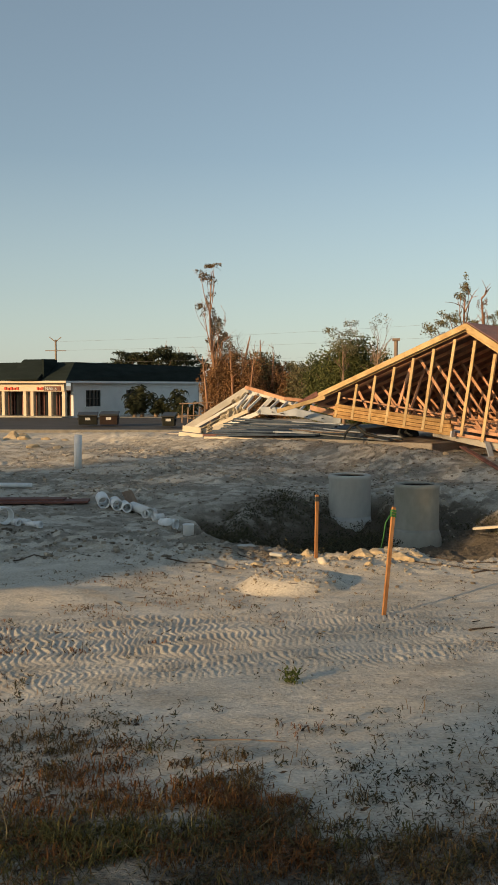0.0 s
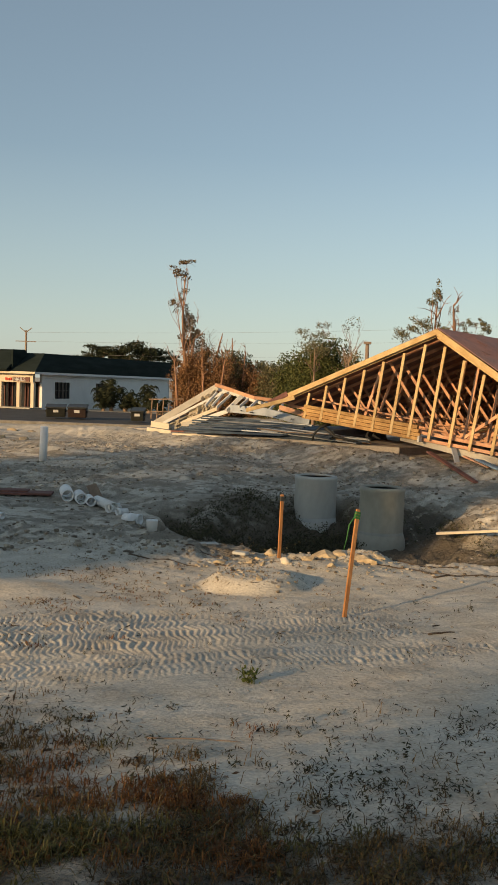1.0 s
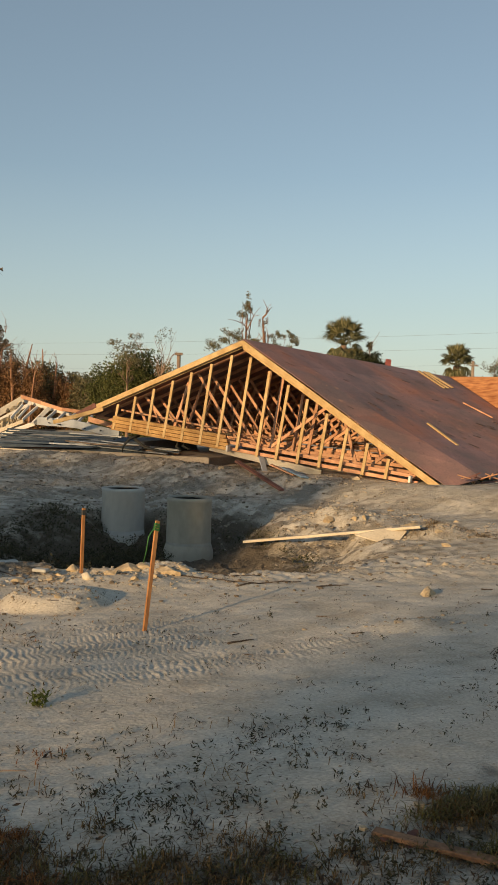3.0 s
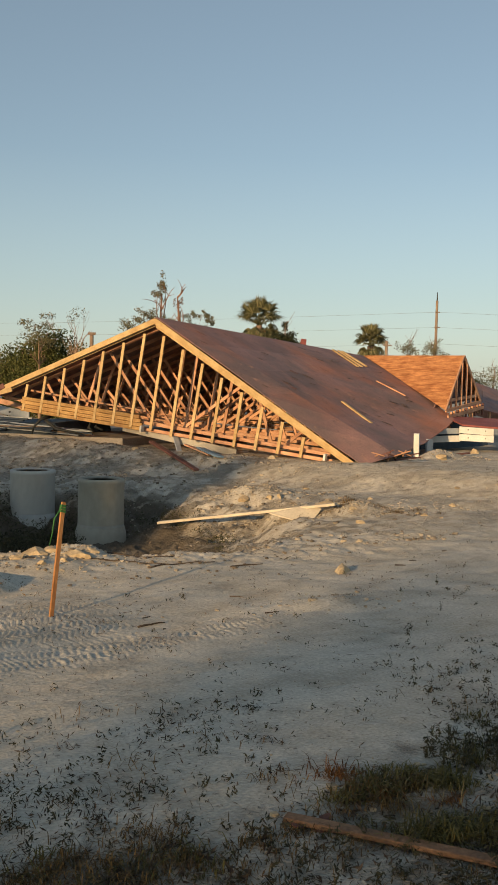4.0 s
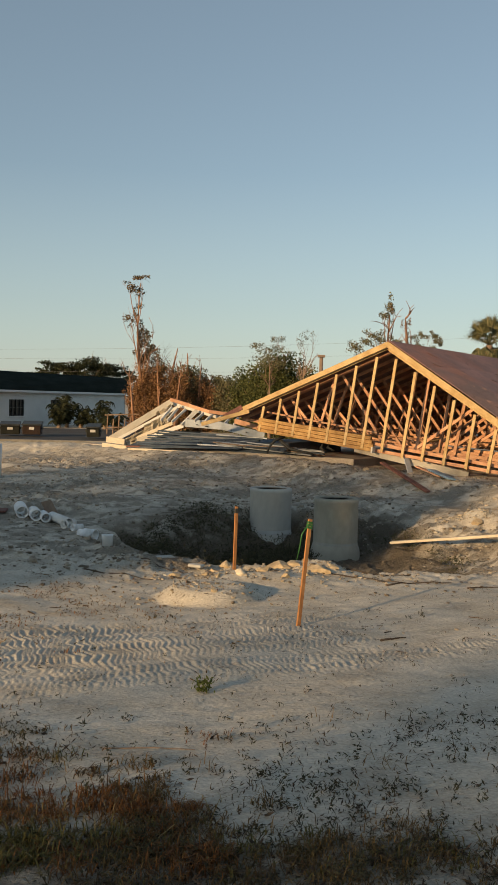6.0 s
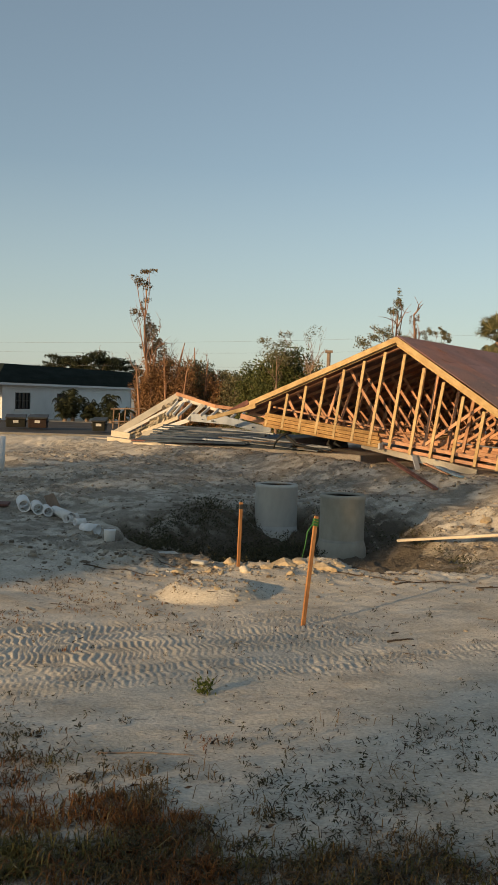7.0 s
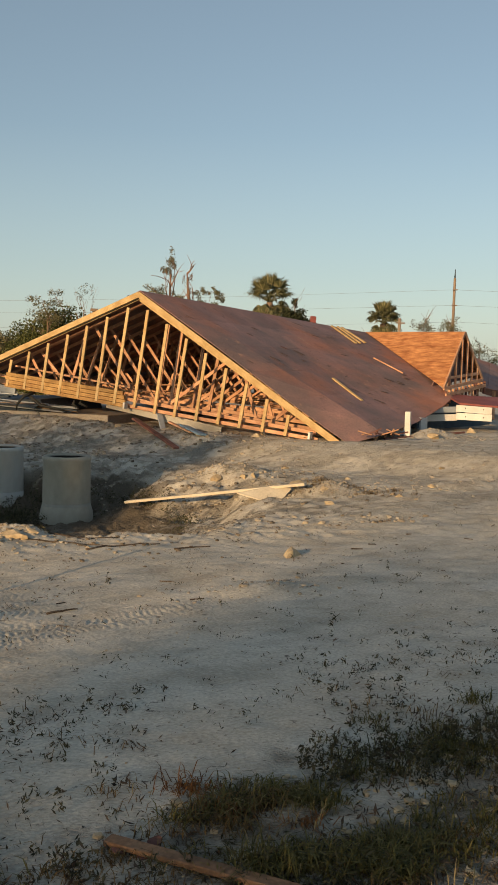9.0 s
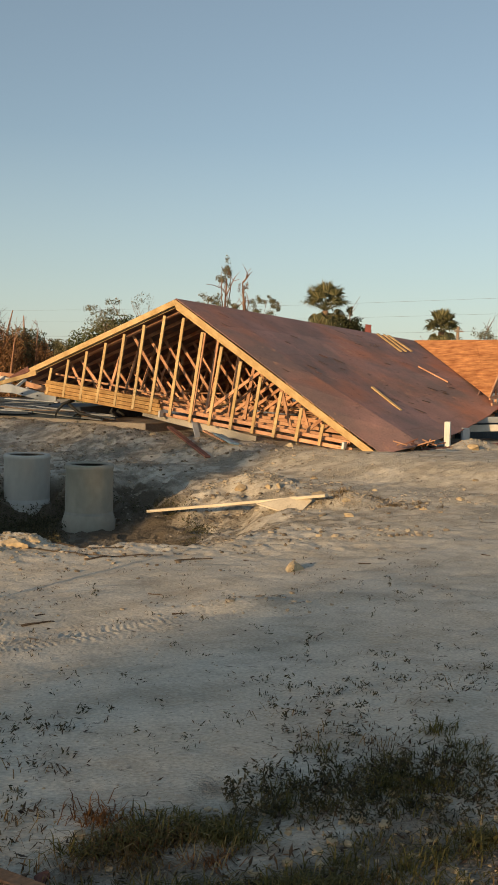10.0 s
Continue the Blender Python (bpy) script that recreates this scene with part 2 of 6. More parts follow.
def damp_ground():
    """Dug-up earth is darker and browner than the dry sand."""
    t = SAND.node_tree
    n, l = t.nodes, t.links
    hv = next(q for q in n if q.type == "HUE_SAT")
    src = hv.inputs["Color"].links[0].from_socket
    at = n.new("ShaderNodeAttribute")
    at.attribute_name = "dug"
    mx = n.new("ShaderNodeMix")
    mx.data_type = "RGBA"
    l.new(at.outputs["Fac"], mx.inputs["Factor"])
    l.new(src, mx.inputs[6])
    mx.inputs[7].default_value = (0.105, 0.086, 0.062, 1)
    l.new(mx.outputs[2], hv.inputs["Color"])
    # broken earth is rougher than the rolled sand
    relief_node = next(q for q in n if q.type == "BUMP")
    more = n.new("ShaderNodeMapRange")
    more.inputs["From Max"].default_value, more.inputs["To Min"].default_value, more.inputs["To Max"].default_value = 0.4, 0.2, 1.0
    l.new(at.outputs["Fac"], more.inputs["Value"])
    more.inputs["To Min"].default_value = 0.27
    l.new(more.outputs[0], relief_node.inputs["Strength"])


damp_ground()


# ---- builders ----
def part(name, bm, mat, parent=None, label="", smooth=False):
    """One mesh object from a bmesh, under a thing or a part."""
    me = bpy.data.meshes.new(name)
    if smooth:
        for f in bm.faces:
            f.smooth = True
    bm.to_mesh(me)
    bm.free()
    me.materials.append(mat)
    ob = new(name, me)
    if parent is not None:
        ob.parent = parent
    if label:
        tagged(ob, label)
    return ob


def raw(name, verts, faces, mat, parent=None, label="", smooth=False):
    """One mesh object from arrays."""
    me = bpy.data.meshes.new(name)
    me.from_pydata(verts, [], faces)
    if smooth:
        me.polygons.foreach_set("use_smooth", [True] * len(me.polygons))
    me.materials.append(mat)
    ob = new(name, me)
    if parent is not None:
        ob.parent = parent
    if label:
        tagged(ob, label)
    return ob


def thing(name, label, category, group="", kind=""):
    return tagged(new(name), label, category, group, kind)


def hexa(bm, corners, bevel=0.0):
    """A six-sided block from eight corners: four below, four above."""
    vs = [bm.verts.new(c) for c in corners]
    made = []
    for q in ((0, 3, 2, 1), (4, 5, 6, 7), (0, 1, 5, 4), (1, 2, 6, 5), (2, 3, 7, 6), (3, 0, 4, 7)):
        made.append(bm.faces.new([vs[i] for i in q]))
    if bevel:
        edges = list({e for f in made for e in f.edges})
        bmesh.ops.bevel(bm, geom=edges, offset=bevel, segments=1, affect="EDGES")


def beam(bm, a, b, wide, deep, up=(0, 0, 1), bevel=0.006, twist=0.0):
    """A board from a to b: wide across, deep along up."""
    a, b = Vector(a), Vector(b)
    d = (b - a).normalized()
    side = d.cross(Vector(up))
    if side.length < 1e-4:
        side = d.cross(Vector((1, 0, 0)))
    side.normalize()
    top = side.cross(d).normalized()
    if twist:
        turn = Matrix.Rotation(radians(twist), 3, d)
        side, top = turn @ side, turn @ top
    s, t = side * (wide / 2), top * (deep / 2)
    hexa(bm, (a - s - t, a + s - t, b + s - t, b - s - t, a - s + t, a + s + t, b + s + t, b - s + t), bevel)


def board(name, a, b, wide, deep, mat, parent=None, label="", up=(0, 0, 1), bevel=0.006, twist=0.0):
    bm = bmesh.new()
    beam(bm, a, b, wide, deep, up, bevel, twist)
    return part(name, bm, mat, parent, label)


def block(bm, centre, size, turn=0.0, bevel=0.01):
    """An upright block, turned about the vertical (degrees)."""
    m = pose(*centre, 0, 0, turn)
    x, y, z = (v / 2 for v in size)
    hexa(bm, [m @ Vector(c) for c in ((-x, -y, -z), (x, -y, -z), (x, y, -z), (-x, y, -z), (-x, -y, z), (x, -y, z), (x, y, z), (-x, y, z))], bevel)


def tube(bm, points, radii, seg=10, cap=True):
    """A round tube along points."""
    rings = []
    for i, p in enumerate(points):
        p = Vector(p)
        d = (Vector(points[min(i + 1, len(points) - 1)]) - Vector(points[max(i - 1, 0)])).normalized()
        side = d.cross(Vector((0.31, 0.2, 0.93)))
        if side.length < 1e-3:
            side = d.cross(Vector((1, 0, 0)))
        side.normalize()
        up = side.cross(d)
        rings.append([bm.verts.new(p + (side * math.cos(2 * math.pi * k / seg) + up * math.sin(2 * math.pi * k / seg)) * radii[i]) for k in range(seg)])
    for a, b in zip(rings, rings[1:]):
        for k in range(seg):
            bm.faces.new((a[k], a[(k + 1) % seg], b[(k + 1) % seg], b[k])).smooth = True
    if cap:
        bm.faces.new(rings[0][::-1])
        bm.faces.new(rings[-1])


def lathe(bm, profile, seg=40, m=None):
    """A closed shape turned about z from a closed loop of (radius, height)."""
    m = m or Matrix.Identity(4)
    rings = [[bm.verts.new(m @ Vector((r * math.cos(2 * math.pi * k / seg), r * math.sin(2 * math.pi * k / seg), h))) for k in range(seg)] for r, h in profile]
    for i in range(len(rings)):
        a, b = rings[i], rings[(i + 1) % len(rings)]
        for k in range(seg):
            bm.faces.new((a[k], a[(k + 1) % seg], b[(k + 1) % seg], b[k])).smooth = True


def along(a, b):
    """Pose with z along a to b and its origin at a."""
    d = Vector(b) - Vector(a)
    return Matrix.Translation(a) @ d.to_track_quat("Z", "Y").to_matrix().to_4x4()


def lerp3(a, b, k):
    return Vector(a) + (Vector(b) - Vector(a)) * k


rng = np.random.default_rng(7)


def leaf_cards(centres, size, spread=0.35, long=1.0, normal_up=0.0):
    """Vertices and faces of many small bent leaves at the given centres."""
    c = np.asarray(centres, float)
    n = len(c)
    a = rng.normal(size=(n, 3))
    a[:, 2] += normal_up
    a /= np.linalg.norm(a, axis=1)[:, None]
    b = np.cross(a, rng.normal(size=(n, 3)))
    b /= np.linalg.norm(b, axis=1)[:, None]
    d = np.cross(a, b)
    s = size * (1 + spread * rng.uniform(-1, 1, (n, 1)))
    v = np.stack([c - b * s * long, c + d * s * 0.5, c + b * s * long + a * s * 0.3, c - d * s * 0.5], 1).reshape(-1, 3)
    f = [(4 * i, 4 * i + 1, 4 * i + 2, 4 * i + 3) for i in range(n)]
    return v.tolist(), f


# ---- ground relief ----
def vnoise(x, y, seed=0):
    """Smooth lattice noise in -1..1 for arrays."""
    xi, yi = np.floor(x), np.floor(y)
    fx, fy = x - xi, y - yi
    fx, fy = fx * fx * (3 - 2 * fx), fy * fy * (3 - 2 * fy)

    def lattice(a, b):
        v = np.sin(a * 127.1 + b * 311.7 + seed * 74.7) * 43758.5453
        return (v - np.floor(v)) * 2 - 1

    low = lattice(xi, yi) * (1 - fx) + lattice(xi + 1, yi) * fx
    high = lattice(xi, yi + 1) * (1 - fx) + lattice(xi + 1, yi + 1) * fx
    return low * (1 - fy) + high * fy


def sstep(a, b, v):
    k = np.clip((v - a) / (b - a), 0, 1)
    return k * k * (3 - 2 * k)


def bump_at(x, y, cx, cy, rx, ry, turn=0.0, sharp=1.0):
    c, s = np.cos(turn), np.sin(turn)
    u, v = (x - cx) * c + (y - cy) * s, -(x - cx) * s + (y - cy) * c
    r = np.sqrt((u / rx) ** 2 + (v / ry) ** 2)
    return 1 - sstep(max(0.0, 1 - sharp), 1, r)


def pit_shape(x, y):
    wob = 0.16 * vnoise(x * 0.9, y * 0.9, 3) + 0.08 * vnoise(x * 2.7, y * 2.7, 4)
    r = np.sqrt(((x - 2.45) / 3.75) ** 2 + ((y - 16.45) / 3.4) ** 2) + wob
    ease = sstep(3.2, 5.2, x)
    return 1 - sstep(0.62 - 0.22 * ease, 1.05 + 0.2 * ease, r)


def relief(x, y):
    """Height of the ground; arrays of x and y in metres."""
    x, y = np.asarray(x, float), np.asarray(y, float)
    dist = (x - 5.85) * 0.66 + (y - 24) * 0.75
    z = 0.06 + 0.22 * sstep(-9, -3, dist) + 0.42 * sstep(-2.6, -0.4, dist) + 0.17 * sstep(6, 3.5, x) * sstep(-1.8, -0.3, dist)
    z += 0.3 * sstep(3, -1, x) * sstep(15, 23, y) * (1 - sstep(-2.6, -0.4, dist))
    z = z * (1 - sstep(32, 44, y)) - 0.03 * sstep(32, 44, y)
    near = 1 - sstep(25, 45, np.hypot(x, y))
    # pit round the concrete risers, with a ragged rim
    pit = pit_shape(x, y)
    z = z * (1 - pit) + (-0.58) * pit
    # shallow wash running off from the pit
    z -= 0.16 * bump_at(x, y, -1.7, 18.2, 2.2, 0.9, -0.5)
    # spoil mounds and low heaps
    z += 0.16 * bump_at(x, y, 0.55, 11.35, 0.75, 0.6, 0.1, 0.45)
    z += 0.12 * bump_at(x, y, 1.3, 12.3, 1.5, 0.7, 0.1)
    z += 0.14 * bump_at(x, y, 2.2, 12.9, 0.9, 0.5)
    z += 0.24 * bump_at(x, y, 6.6, 18.1, 1.0, 0.8)
    z += 0.12 * bump_at(x, y, 6.3, 16.2, 1.5, 0.7, -0.6)
    z += 0.22 * bump_at(x, y, 7.6, 15.6, 0.9, 0.6)
    z += 0.10 * bump_at(x, y, 4.6, 9.6, 0.8, 0.45)
    z += 0.14 * bump_at(x, y, -2.6, 23.2, 2.6, 0.9)
    z += 0.16 * bump_at(x, y, -4.6, 25.6, 1.8, 1.0)
    z += 0.22 * bump_at(x, y, 13.0, 21.6, 1.3, 0.6, 0.5)
    z += 0.12 * bump_at(x, y, 10.6, 15.6, 2.0, 0.5, 0.1)
    z += 0.10 * bump_at(x, y, -2.6, 10.8, 1.6, 0.7, 0.1)
    # rough earth: churned patches of clods between flatter, driven ground
    rough = sstep(11.5, 14, y) * (1 - sstep(5.0, 8.0, x) * 0.7)
    churn = sstep(-0.25, 0.45, vnoise(x * 0.32, y * 0.55, 21) + 0.5 * vnoise(x * 0.9, y * 1.5, 22))
    crest = 1 - np.abs(vnoise(x * 2.6 + 0.6 * vnoise(x * 1.1, y * 1.1, 23), y * 3.6, 24))
    crumb = 1 - np.abs(vnoise(x * 7.5 + y * 2.1, y * 9.5 - x * 2.4, 25))
    z += near * (0.03 * vnoise(x * 0.45, y * 0.55, 1) + (0.009 + 0.012 * rough) * vnoise(x * 1.6, y * 2.2, 2)
                 + (0.006 + 0.016 * rough) * vnoise(x * 4.3, y * 6.5, 5) + (0.002 + 0.012 * rough) * vnoise(x * 11 + y * 3, y * 15 - x * 4, 6) + (0.0015 + 0.008 * rough) * vnoise(x * 24 - y * 5, y * 30 + x * 7, 7))
    z += near * rough * churn * (0.075 * crest ** 2 + 0.05 * crumb ** 2 - 0.04)
    # low scuffs on the smooth sand, drawn out along the way the machines drove
    u, w = x * 0.93 + y * 0.37, -x * 0.37 + y * 0.93
    z += near * (1 - rough) * (0.007 * vnoise(u * 0.9, w * 5.5, 26) + 0.004 * vnoise(u * 2.2, w * 13.0, 27))
    # ruts across the far side
    for off, amp in ((0.0, 0.05), (0.9, 0.04), (2.0, 0.05)):
        lane = (x * 0.2 + y * 0.98) - (20.4 + off + 0.25 * np.sin(x * 0.7 + off))
        z -= near * amp * np.exp(-(lane / 0.16) ** 2) * sstep(-6, -2, x) * (1 - sstep(6, 9, x))
    # tracks of a crawler: rows of bent ribs
    for cx, cy, tx, ty, half, amp in ((-0.9, 8.75, 0.966, 0.26, 1.2, 0.0095), (1.1, 8.45, 0.955, 0.295, 0.34, 0.007), (3.0, 9.0, 0.9, 0.43, 0.3, 0.004)):
        a, b = (x - cx) * tx + (y - cy) * ty, -(x - cx) * ty + (y - cy) * tx
        b = b + 0.06 * np.sin(a * 1.3)
        fade = (1 - sstep(half * 0.75, half, np.abs(b))) * (0.45 + 0.55 * sstep(-0.4, 0.3, vnoise(a * 0.8, b * 1.5, 9)))
        wave = np.abs((a + 0.065 * np.abs(((b / 0.34 + 0.12 * vnoise(x * 2, y * 2, 15)) % 1) * 2 - 1) + 0.06 * vnoise(x * 2.2, y * 2.2, 11) + 0.03 * vnoise(x * 8, y * 8, 14)) / 0.066 % 1 * 2 - 1)
        wave = sstep(0.1, 0.9, wave)
        z += amp * fade * (1 - sstep(2.7, 3.8, np.abs(a))) * (wave * 2 - 1)
    return z


def ground_z(x, y):
    return float(relief(np.array([x]), np.array([y]))[0])


# ---- ground: one sheet to the horizon ----
def make_ground():
    ox, oy = 0.6, -1.5
    fine_a = np.radians(np.arange(-30, 58.01, 0.105))
    coarse_a = np.radians(np.arange(58, 330.01, 4.0))[1:-1]
    ang = np.concatenate([fine_a, coarse_a])
    rad = [1.0, 2.0, 3.0, 4.0]
    while rad[-1] < 46:
        rad.append(rad[-1] * 1.0026)
    while rad[-1] < 3500:
        rad.append(rad[-1] * 1.12)
    rad = np.array(rad)
    x = ox + rad[:, None] * np.sin(ang)[None, :]
    y = oy + rad[:, None] * np.cos(ang)[None, :]
    z = relief(x, y)
    nr, na = x.shape
    v = np.stack([x, y, z], -1).reshape(-1, 3)
    i = np.arange(nr - 1)[:, None] * na
    j = np.arange(na)[None, :]
    k = (j + 1) % na
    f = np.stack([i + j, i + na + j, i + na + k, i + k], -1).reshape(-1, 4)
    v = np.vstack([v, [[ox, oy, float(relief(ox, oy))]]])
    tri = [(len(v) - 1, int(a), int(b)) for a, b in zip(range(na), [*range(1, na), 0])]
    ob = raw("ground", v.tolist(), f.tolist() + tri, SAND, smooth=True)
    px, py = v[:, 0], v[:, 1]
    dug = np.clip(pit_shape(px, py) * 1.7, 0, 1) * (0.88 + 0.12 * vnoise(px * 2, py * 2, 51))
    dug = np.maximum(dug, 0.85 * bump_at(px, py, 0.9, 18.6, 2.1, 1.5, -0.3))
    dug = np.maximum(dug, 0.85 * bump_at(px, py, 0.15, 13.75, 1.1, 0.8, -0.5) * np.clip(0.8 + 0.5 * vnoise(px * 3, py * 4, 59), 0, 1))
    dug *= 1 - 0.8 * sstep(4.3, 5.4, px)
    # dark humus of the grassy verge
    verge_edge = 5.15 + 0.35 * sstep(2.4, 3.6, px) + 0.25 * sstep(-0.6, -1.6, px) + 0.35 * vnoise(px * 1.3, py * 1.7, 55) + 0.25 * vnoise(px * 4.1, py * 5.0, 56)
    humus = (1 - sstep(-0.35, 0.3, py - verge_edge)) * sstep(2.0, 3.5, py) * (1 - sstep(9, 12, np.abs(px)))
    dug = np.maximum(dug, humus * np.clip(0.42 + 0.4 * vnoise(px * 3.0, py * 4.0, 57) + 0.3 * vnoise(px * 9.0, py * 11.0, 58), 0.1, 0.85))
    # browner broken earth; its fine speckle also paints in shade between crumbs
    band = sstep(12.6, 14.5, py) * (1 - sstep(29, 33, py)) * (1 - 0.45 * sstep(6.5, 9, px)) * (1 - sstep(22, 28, px))
    dug = np.clip(dug + band * np.clip(0.27 + 0.5 * vnoise(px * 0.8, py * 1.9, 52) + 0.7 * vnoise(px * 2.6, py * 6.0, 53) + 0.8 * vnoise(px * 8.0, py * 14.0, 54), 0, 0.45), 0, 0.95)
    at = ob.data.attributes.new("dug", "FLOAT", "POINT")
    at.data.foreach_set("value", dug.astype(np.float32))
    return tagged(ob, "pale sandy building ground with crawler tracks and ruts", "ground", kind="structure")


make_ground()


# ---- the collapsed timber roof ----
RIDGE_A, RIDGE_B = Vector((5.77, 24.065, 4.275)), Vector((15.69, 32.00, 3.77))
EAVE_E, EAVE_D, EAVE_C = Vector((10.05, 20.13, 0.66)), Vector((11.13, 20.50, 0.85)), Vector((15.33, 24.70, 1.66))
GU = Vector((0.75, -0.66, 0)).normalized()
ROLL = radians(5.7)
SLOPE = 6.66
LEN_R, LEN_E = 12.7, 7.0


def gable(x, y, back=0.0):
    """A point of the gable's own plane: x along its chord, y up from the peak."""
    c, s = math.cos(ROLL), math.sin(ROLL)
    return RIDGE_A + GU * (x * c + y * s) + Vector((0, 0, -x * s + y * c)) + Vector((0.66, 0.75, 0)) * back


def ridge_at(q):
    return lerp3(RIDGE_A, RIDGE_B, q / LEN_R)


def eave_at(q):
    k = q / LEN_E
    if k < 0.18:
        return lerp3(EAVE_E, EAVE_D, k / 0.18)
    p = lerp3(EAVE_D, EAVE_C, (k - 0.18) / 0.82)
    p.z -= 0.16 * math.sin(math.pi * min(1, (k - 0.18) / 0.82)) * (1 if k < 1 else 0)
    return p


LEFT_F = gable(-5.35, -2.72)
LEFT_FAR = LEFT_F + (RIDGE_B - RIDGE_A) + Vector((0, 0, -0.5))


def left_at(q):
    return lerp3(LEFT_F, LEFT_FAR, q / LEN_R)


def on_right(q, p):
    """Right-hand slope: q metres along the ridge, p metres down from it."""
    k = p / SLOPE
    v = lerp3(ridge_at(q), eave_at(q), k)
    # keep the slanting far edge a straight line
    w = (q / far_edge(p)) ** 2
    v -= (LEN_R - LEN_E) * k * (1 - k) * w * ((EAVE_C - EAVE_D) / (0.82 * LEN_E) - (RIDGE_B - RIDGE_A) / LEN_R)
    v.z += 0.035 * math.sin(q * 1.7 + p) * k - 0.05 * math.sin(math.pi * k) * math.sin(q * 0.5)
    return v


def far_edge(p):
    return LEN_R + (LEN_E - LEN_R) * p / SLOPE


def sheet(name, pts, thick, mat, parent, down=(0, 0, -1)):
    """A thin panel from a top outline of four points."""
    n = (Vector(pts[1]) - Vector(pts[0])).cross(Vector(pts[3]) - Vector(pts[0])).normalized()
    if n.z < 0:
        n = -n
    bm = bmesh.new()
    hexa(bm, [Vector(p) - n * thick for p in pts] + [Vector(p) for p in pts], 0.0)
    bmesh.ops.recalc_face_normals(bm, faces=bm.faces)
    return part(name, bm, mat, parent)


def make_main_roof():
    roof = thing("collapsed_roof", "collapsed timber gable roof with felted sheathing resting on the dirt", "roof")
    # sheathing, laid in staggered rows
    row, p = 0, 0.0
    rnd = random.Random(3)
    while p < SLOPE - 0.05:
        p2 = min(p + 1.22, SLOPE)
        q = -0.02
        first = True
        while q < far_edge(p) - 0.05:
            q2 = q + (1.28 if first else 2.44)
            first = False
            a2, b2 = min(q2, far_edge(p)), min(q2, far_edge(p2))
            lift = 0.003
            b1 = min(q, far_edge(p2) - 0.004)
            pts = [on_right(q, p + 0.001), on_right(a2 - 0.002, p + 0.001), on_right(b2 - 0.002, p2 - 0.001), on_right(b1, p2 - 0.001)]
            pts = [v + Vector((0, 0, lift * (0.4 + 0.6 * i / 3))) for i, v in enumerate(pts)]
            sheet("sheathing_panel", pts, 0.016, FELT, roof)
            q = q2
        p = p2
        row += 1
    # the far slope, seen from below
    for r in range(5):
        for c in range(5):
            k0, k1 = r / 5, (r + 1) / 5 - 0.002
            q0, q1 = c * LEN_R / 5, (c + 1) * LEN_R / 5 - 0.006
            sheet("left_sheathing_panel", [lerp3(ridge_at(q0), left_at(q0), k0), lerp3(ridge_at(q1), left_at(q1), k0), lerp3(ridge_at(q1), left_at(q1), k1), lerp3(ridge_at(q0), left_at(q0), k1)], 0.016, FELT, roof)
    # rake boards, each of a face board and a thinner one behind it
    up_r = gable(0.447, 0.894) - gable(0, 0)
    up_l = gable(-0.447, 0.894) - gable(0, 0)
    board("rake_board", gable(-0.02, -0.10, -0.05), gable(6.125, -3.195, -0.05), 0.045, 0.15, PINE, roof, "yellow pine rake board", up=up_r)
    board("rake_board", gable(0.02, -0.10, -0.055), gable(-4.98, -2.62, -0.055), 0.045, 0.145, PINE, roof, "yellow pine rake board", up=up_l)
    board("rake_chord", gable(0, -0.23, 0.05), gable(5.84, -3.13, 0.05), 0.04, 0.09, PINE, roof, up=up_r)
    board("rake_chord", gable(0, -0.18, 0.05), gable(-5.2, -2.80, 0.05), 0.04, 0.09, PINE, roof, up=up_l)
    board("broken_rake_end", gable(-4.35, -2.47, -0.10), gable(-6.1, -3.10, -0.16), 0.04, 0.12, PINE, roof, "snapped end of a pine board", up=up_l)
    board("broken_rake_end", gable(-4.65, -2.39, -0.08), gable(-5.3, -2.77, -0.08), 0.05, 0.15, RED_WOOD, roof, "dark red cut end of a board", up=up_l)
    # stacked plates under the studs, and the thin chord beyond them
    for i in range(4):
        y = -2.985 + i * 0.105
        board("stacked_plate", gable(-4.02 + 0.03 * (i % 2), y, -0.03), gable(-0.02 - 0.05 * i, y - 0.02, -0.03), 0.09, 0.097, PLATE_PINE, roof, up=gable(0, 1) - gable(0, 0))
    board("bottom_chord", gable(-0.1, -3.005, 0.03), gable(5.3, -3.055, 0.03), 0.04, 0.09, PINE_OLD, roof, up=gable(0, 1) - gable(0, 0))
    board("loose_chord", gable(-0.6, -2.835, 0.1), gable(5.2, -2.915, 0.12), 0.04, 0.09, PINE_OLD, roof, up=gable(0, 1) - gable(0, 0))
    # gable studs
    for i in range(-7, 8):
        x = 0.30 + 0.60 * i
        top = -0.32 - abs(x) * 0.5
        low = -3.005 if i <= 0 else -3.085
        lean = -0.09 + 0.02 * math.sin(i * 2.1)
        if top - low < 0.12:
            continue
        board("stud", gable(x, top, -0.02 + 0.012 * (i % 3)), gable(x + lean * (top - low) / 2.6, low, -0.075), 0.042, 0.085, PINE, roof, up=GU)
    for i, x in enumerate((0.75, 1.05, 1.62, 1.98)):
        board("stud", gable(x, -0.4 - x * 0.5, 0.35 + 0.2 * i), gable(x - 0.12, -2.9, 0.35 + 0.2 * i), 0.05, 0.09, PINE_OLD, roof, up=GU)
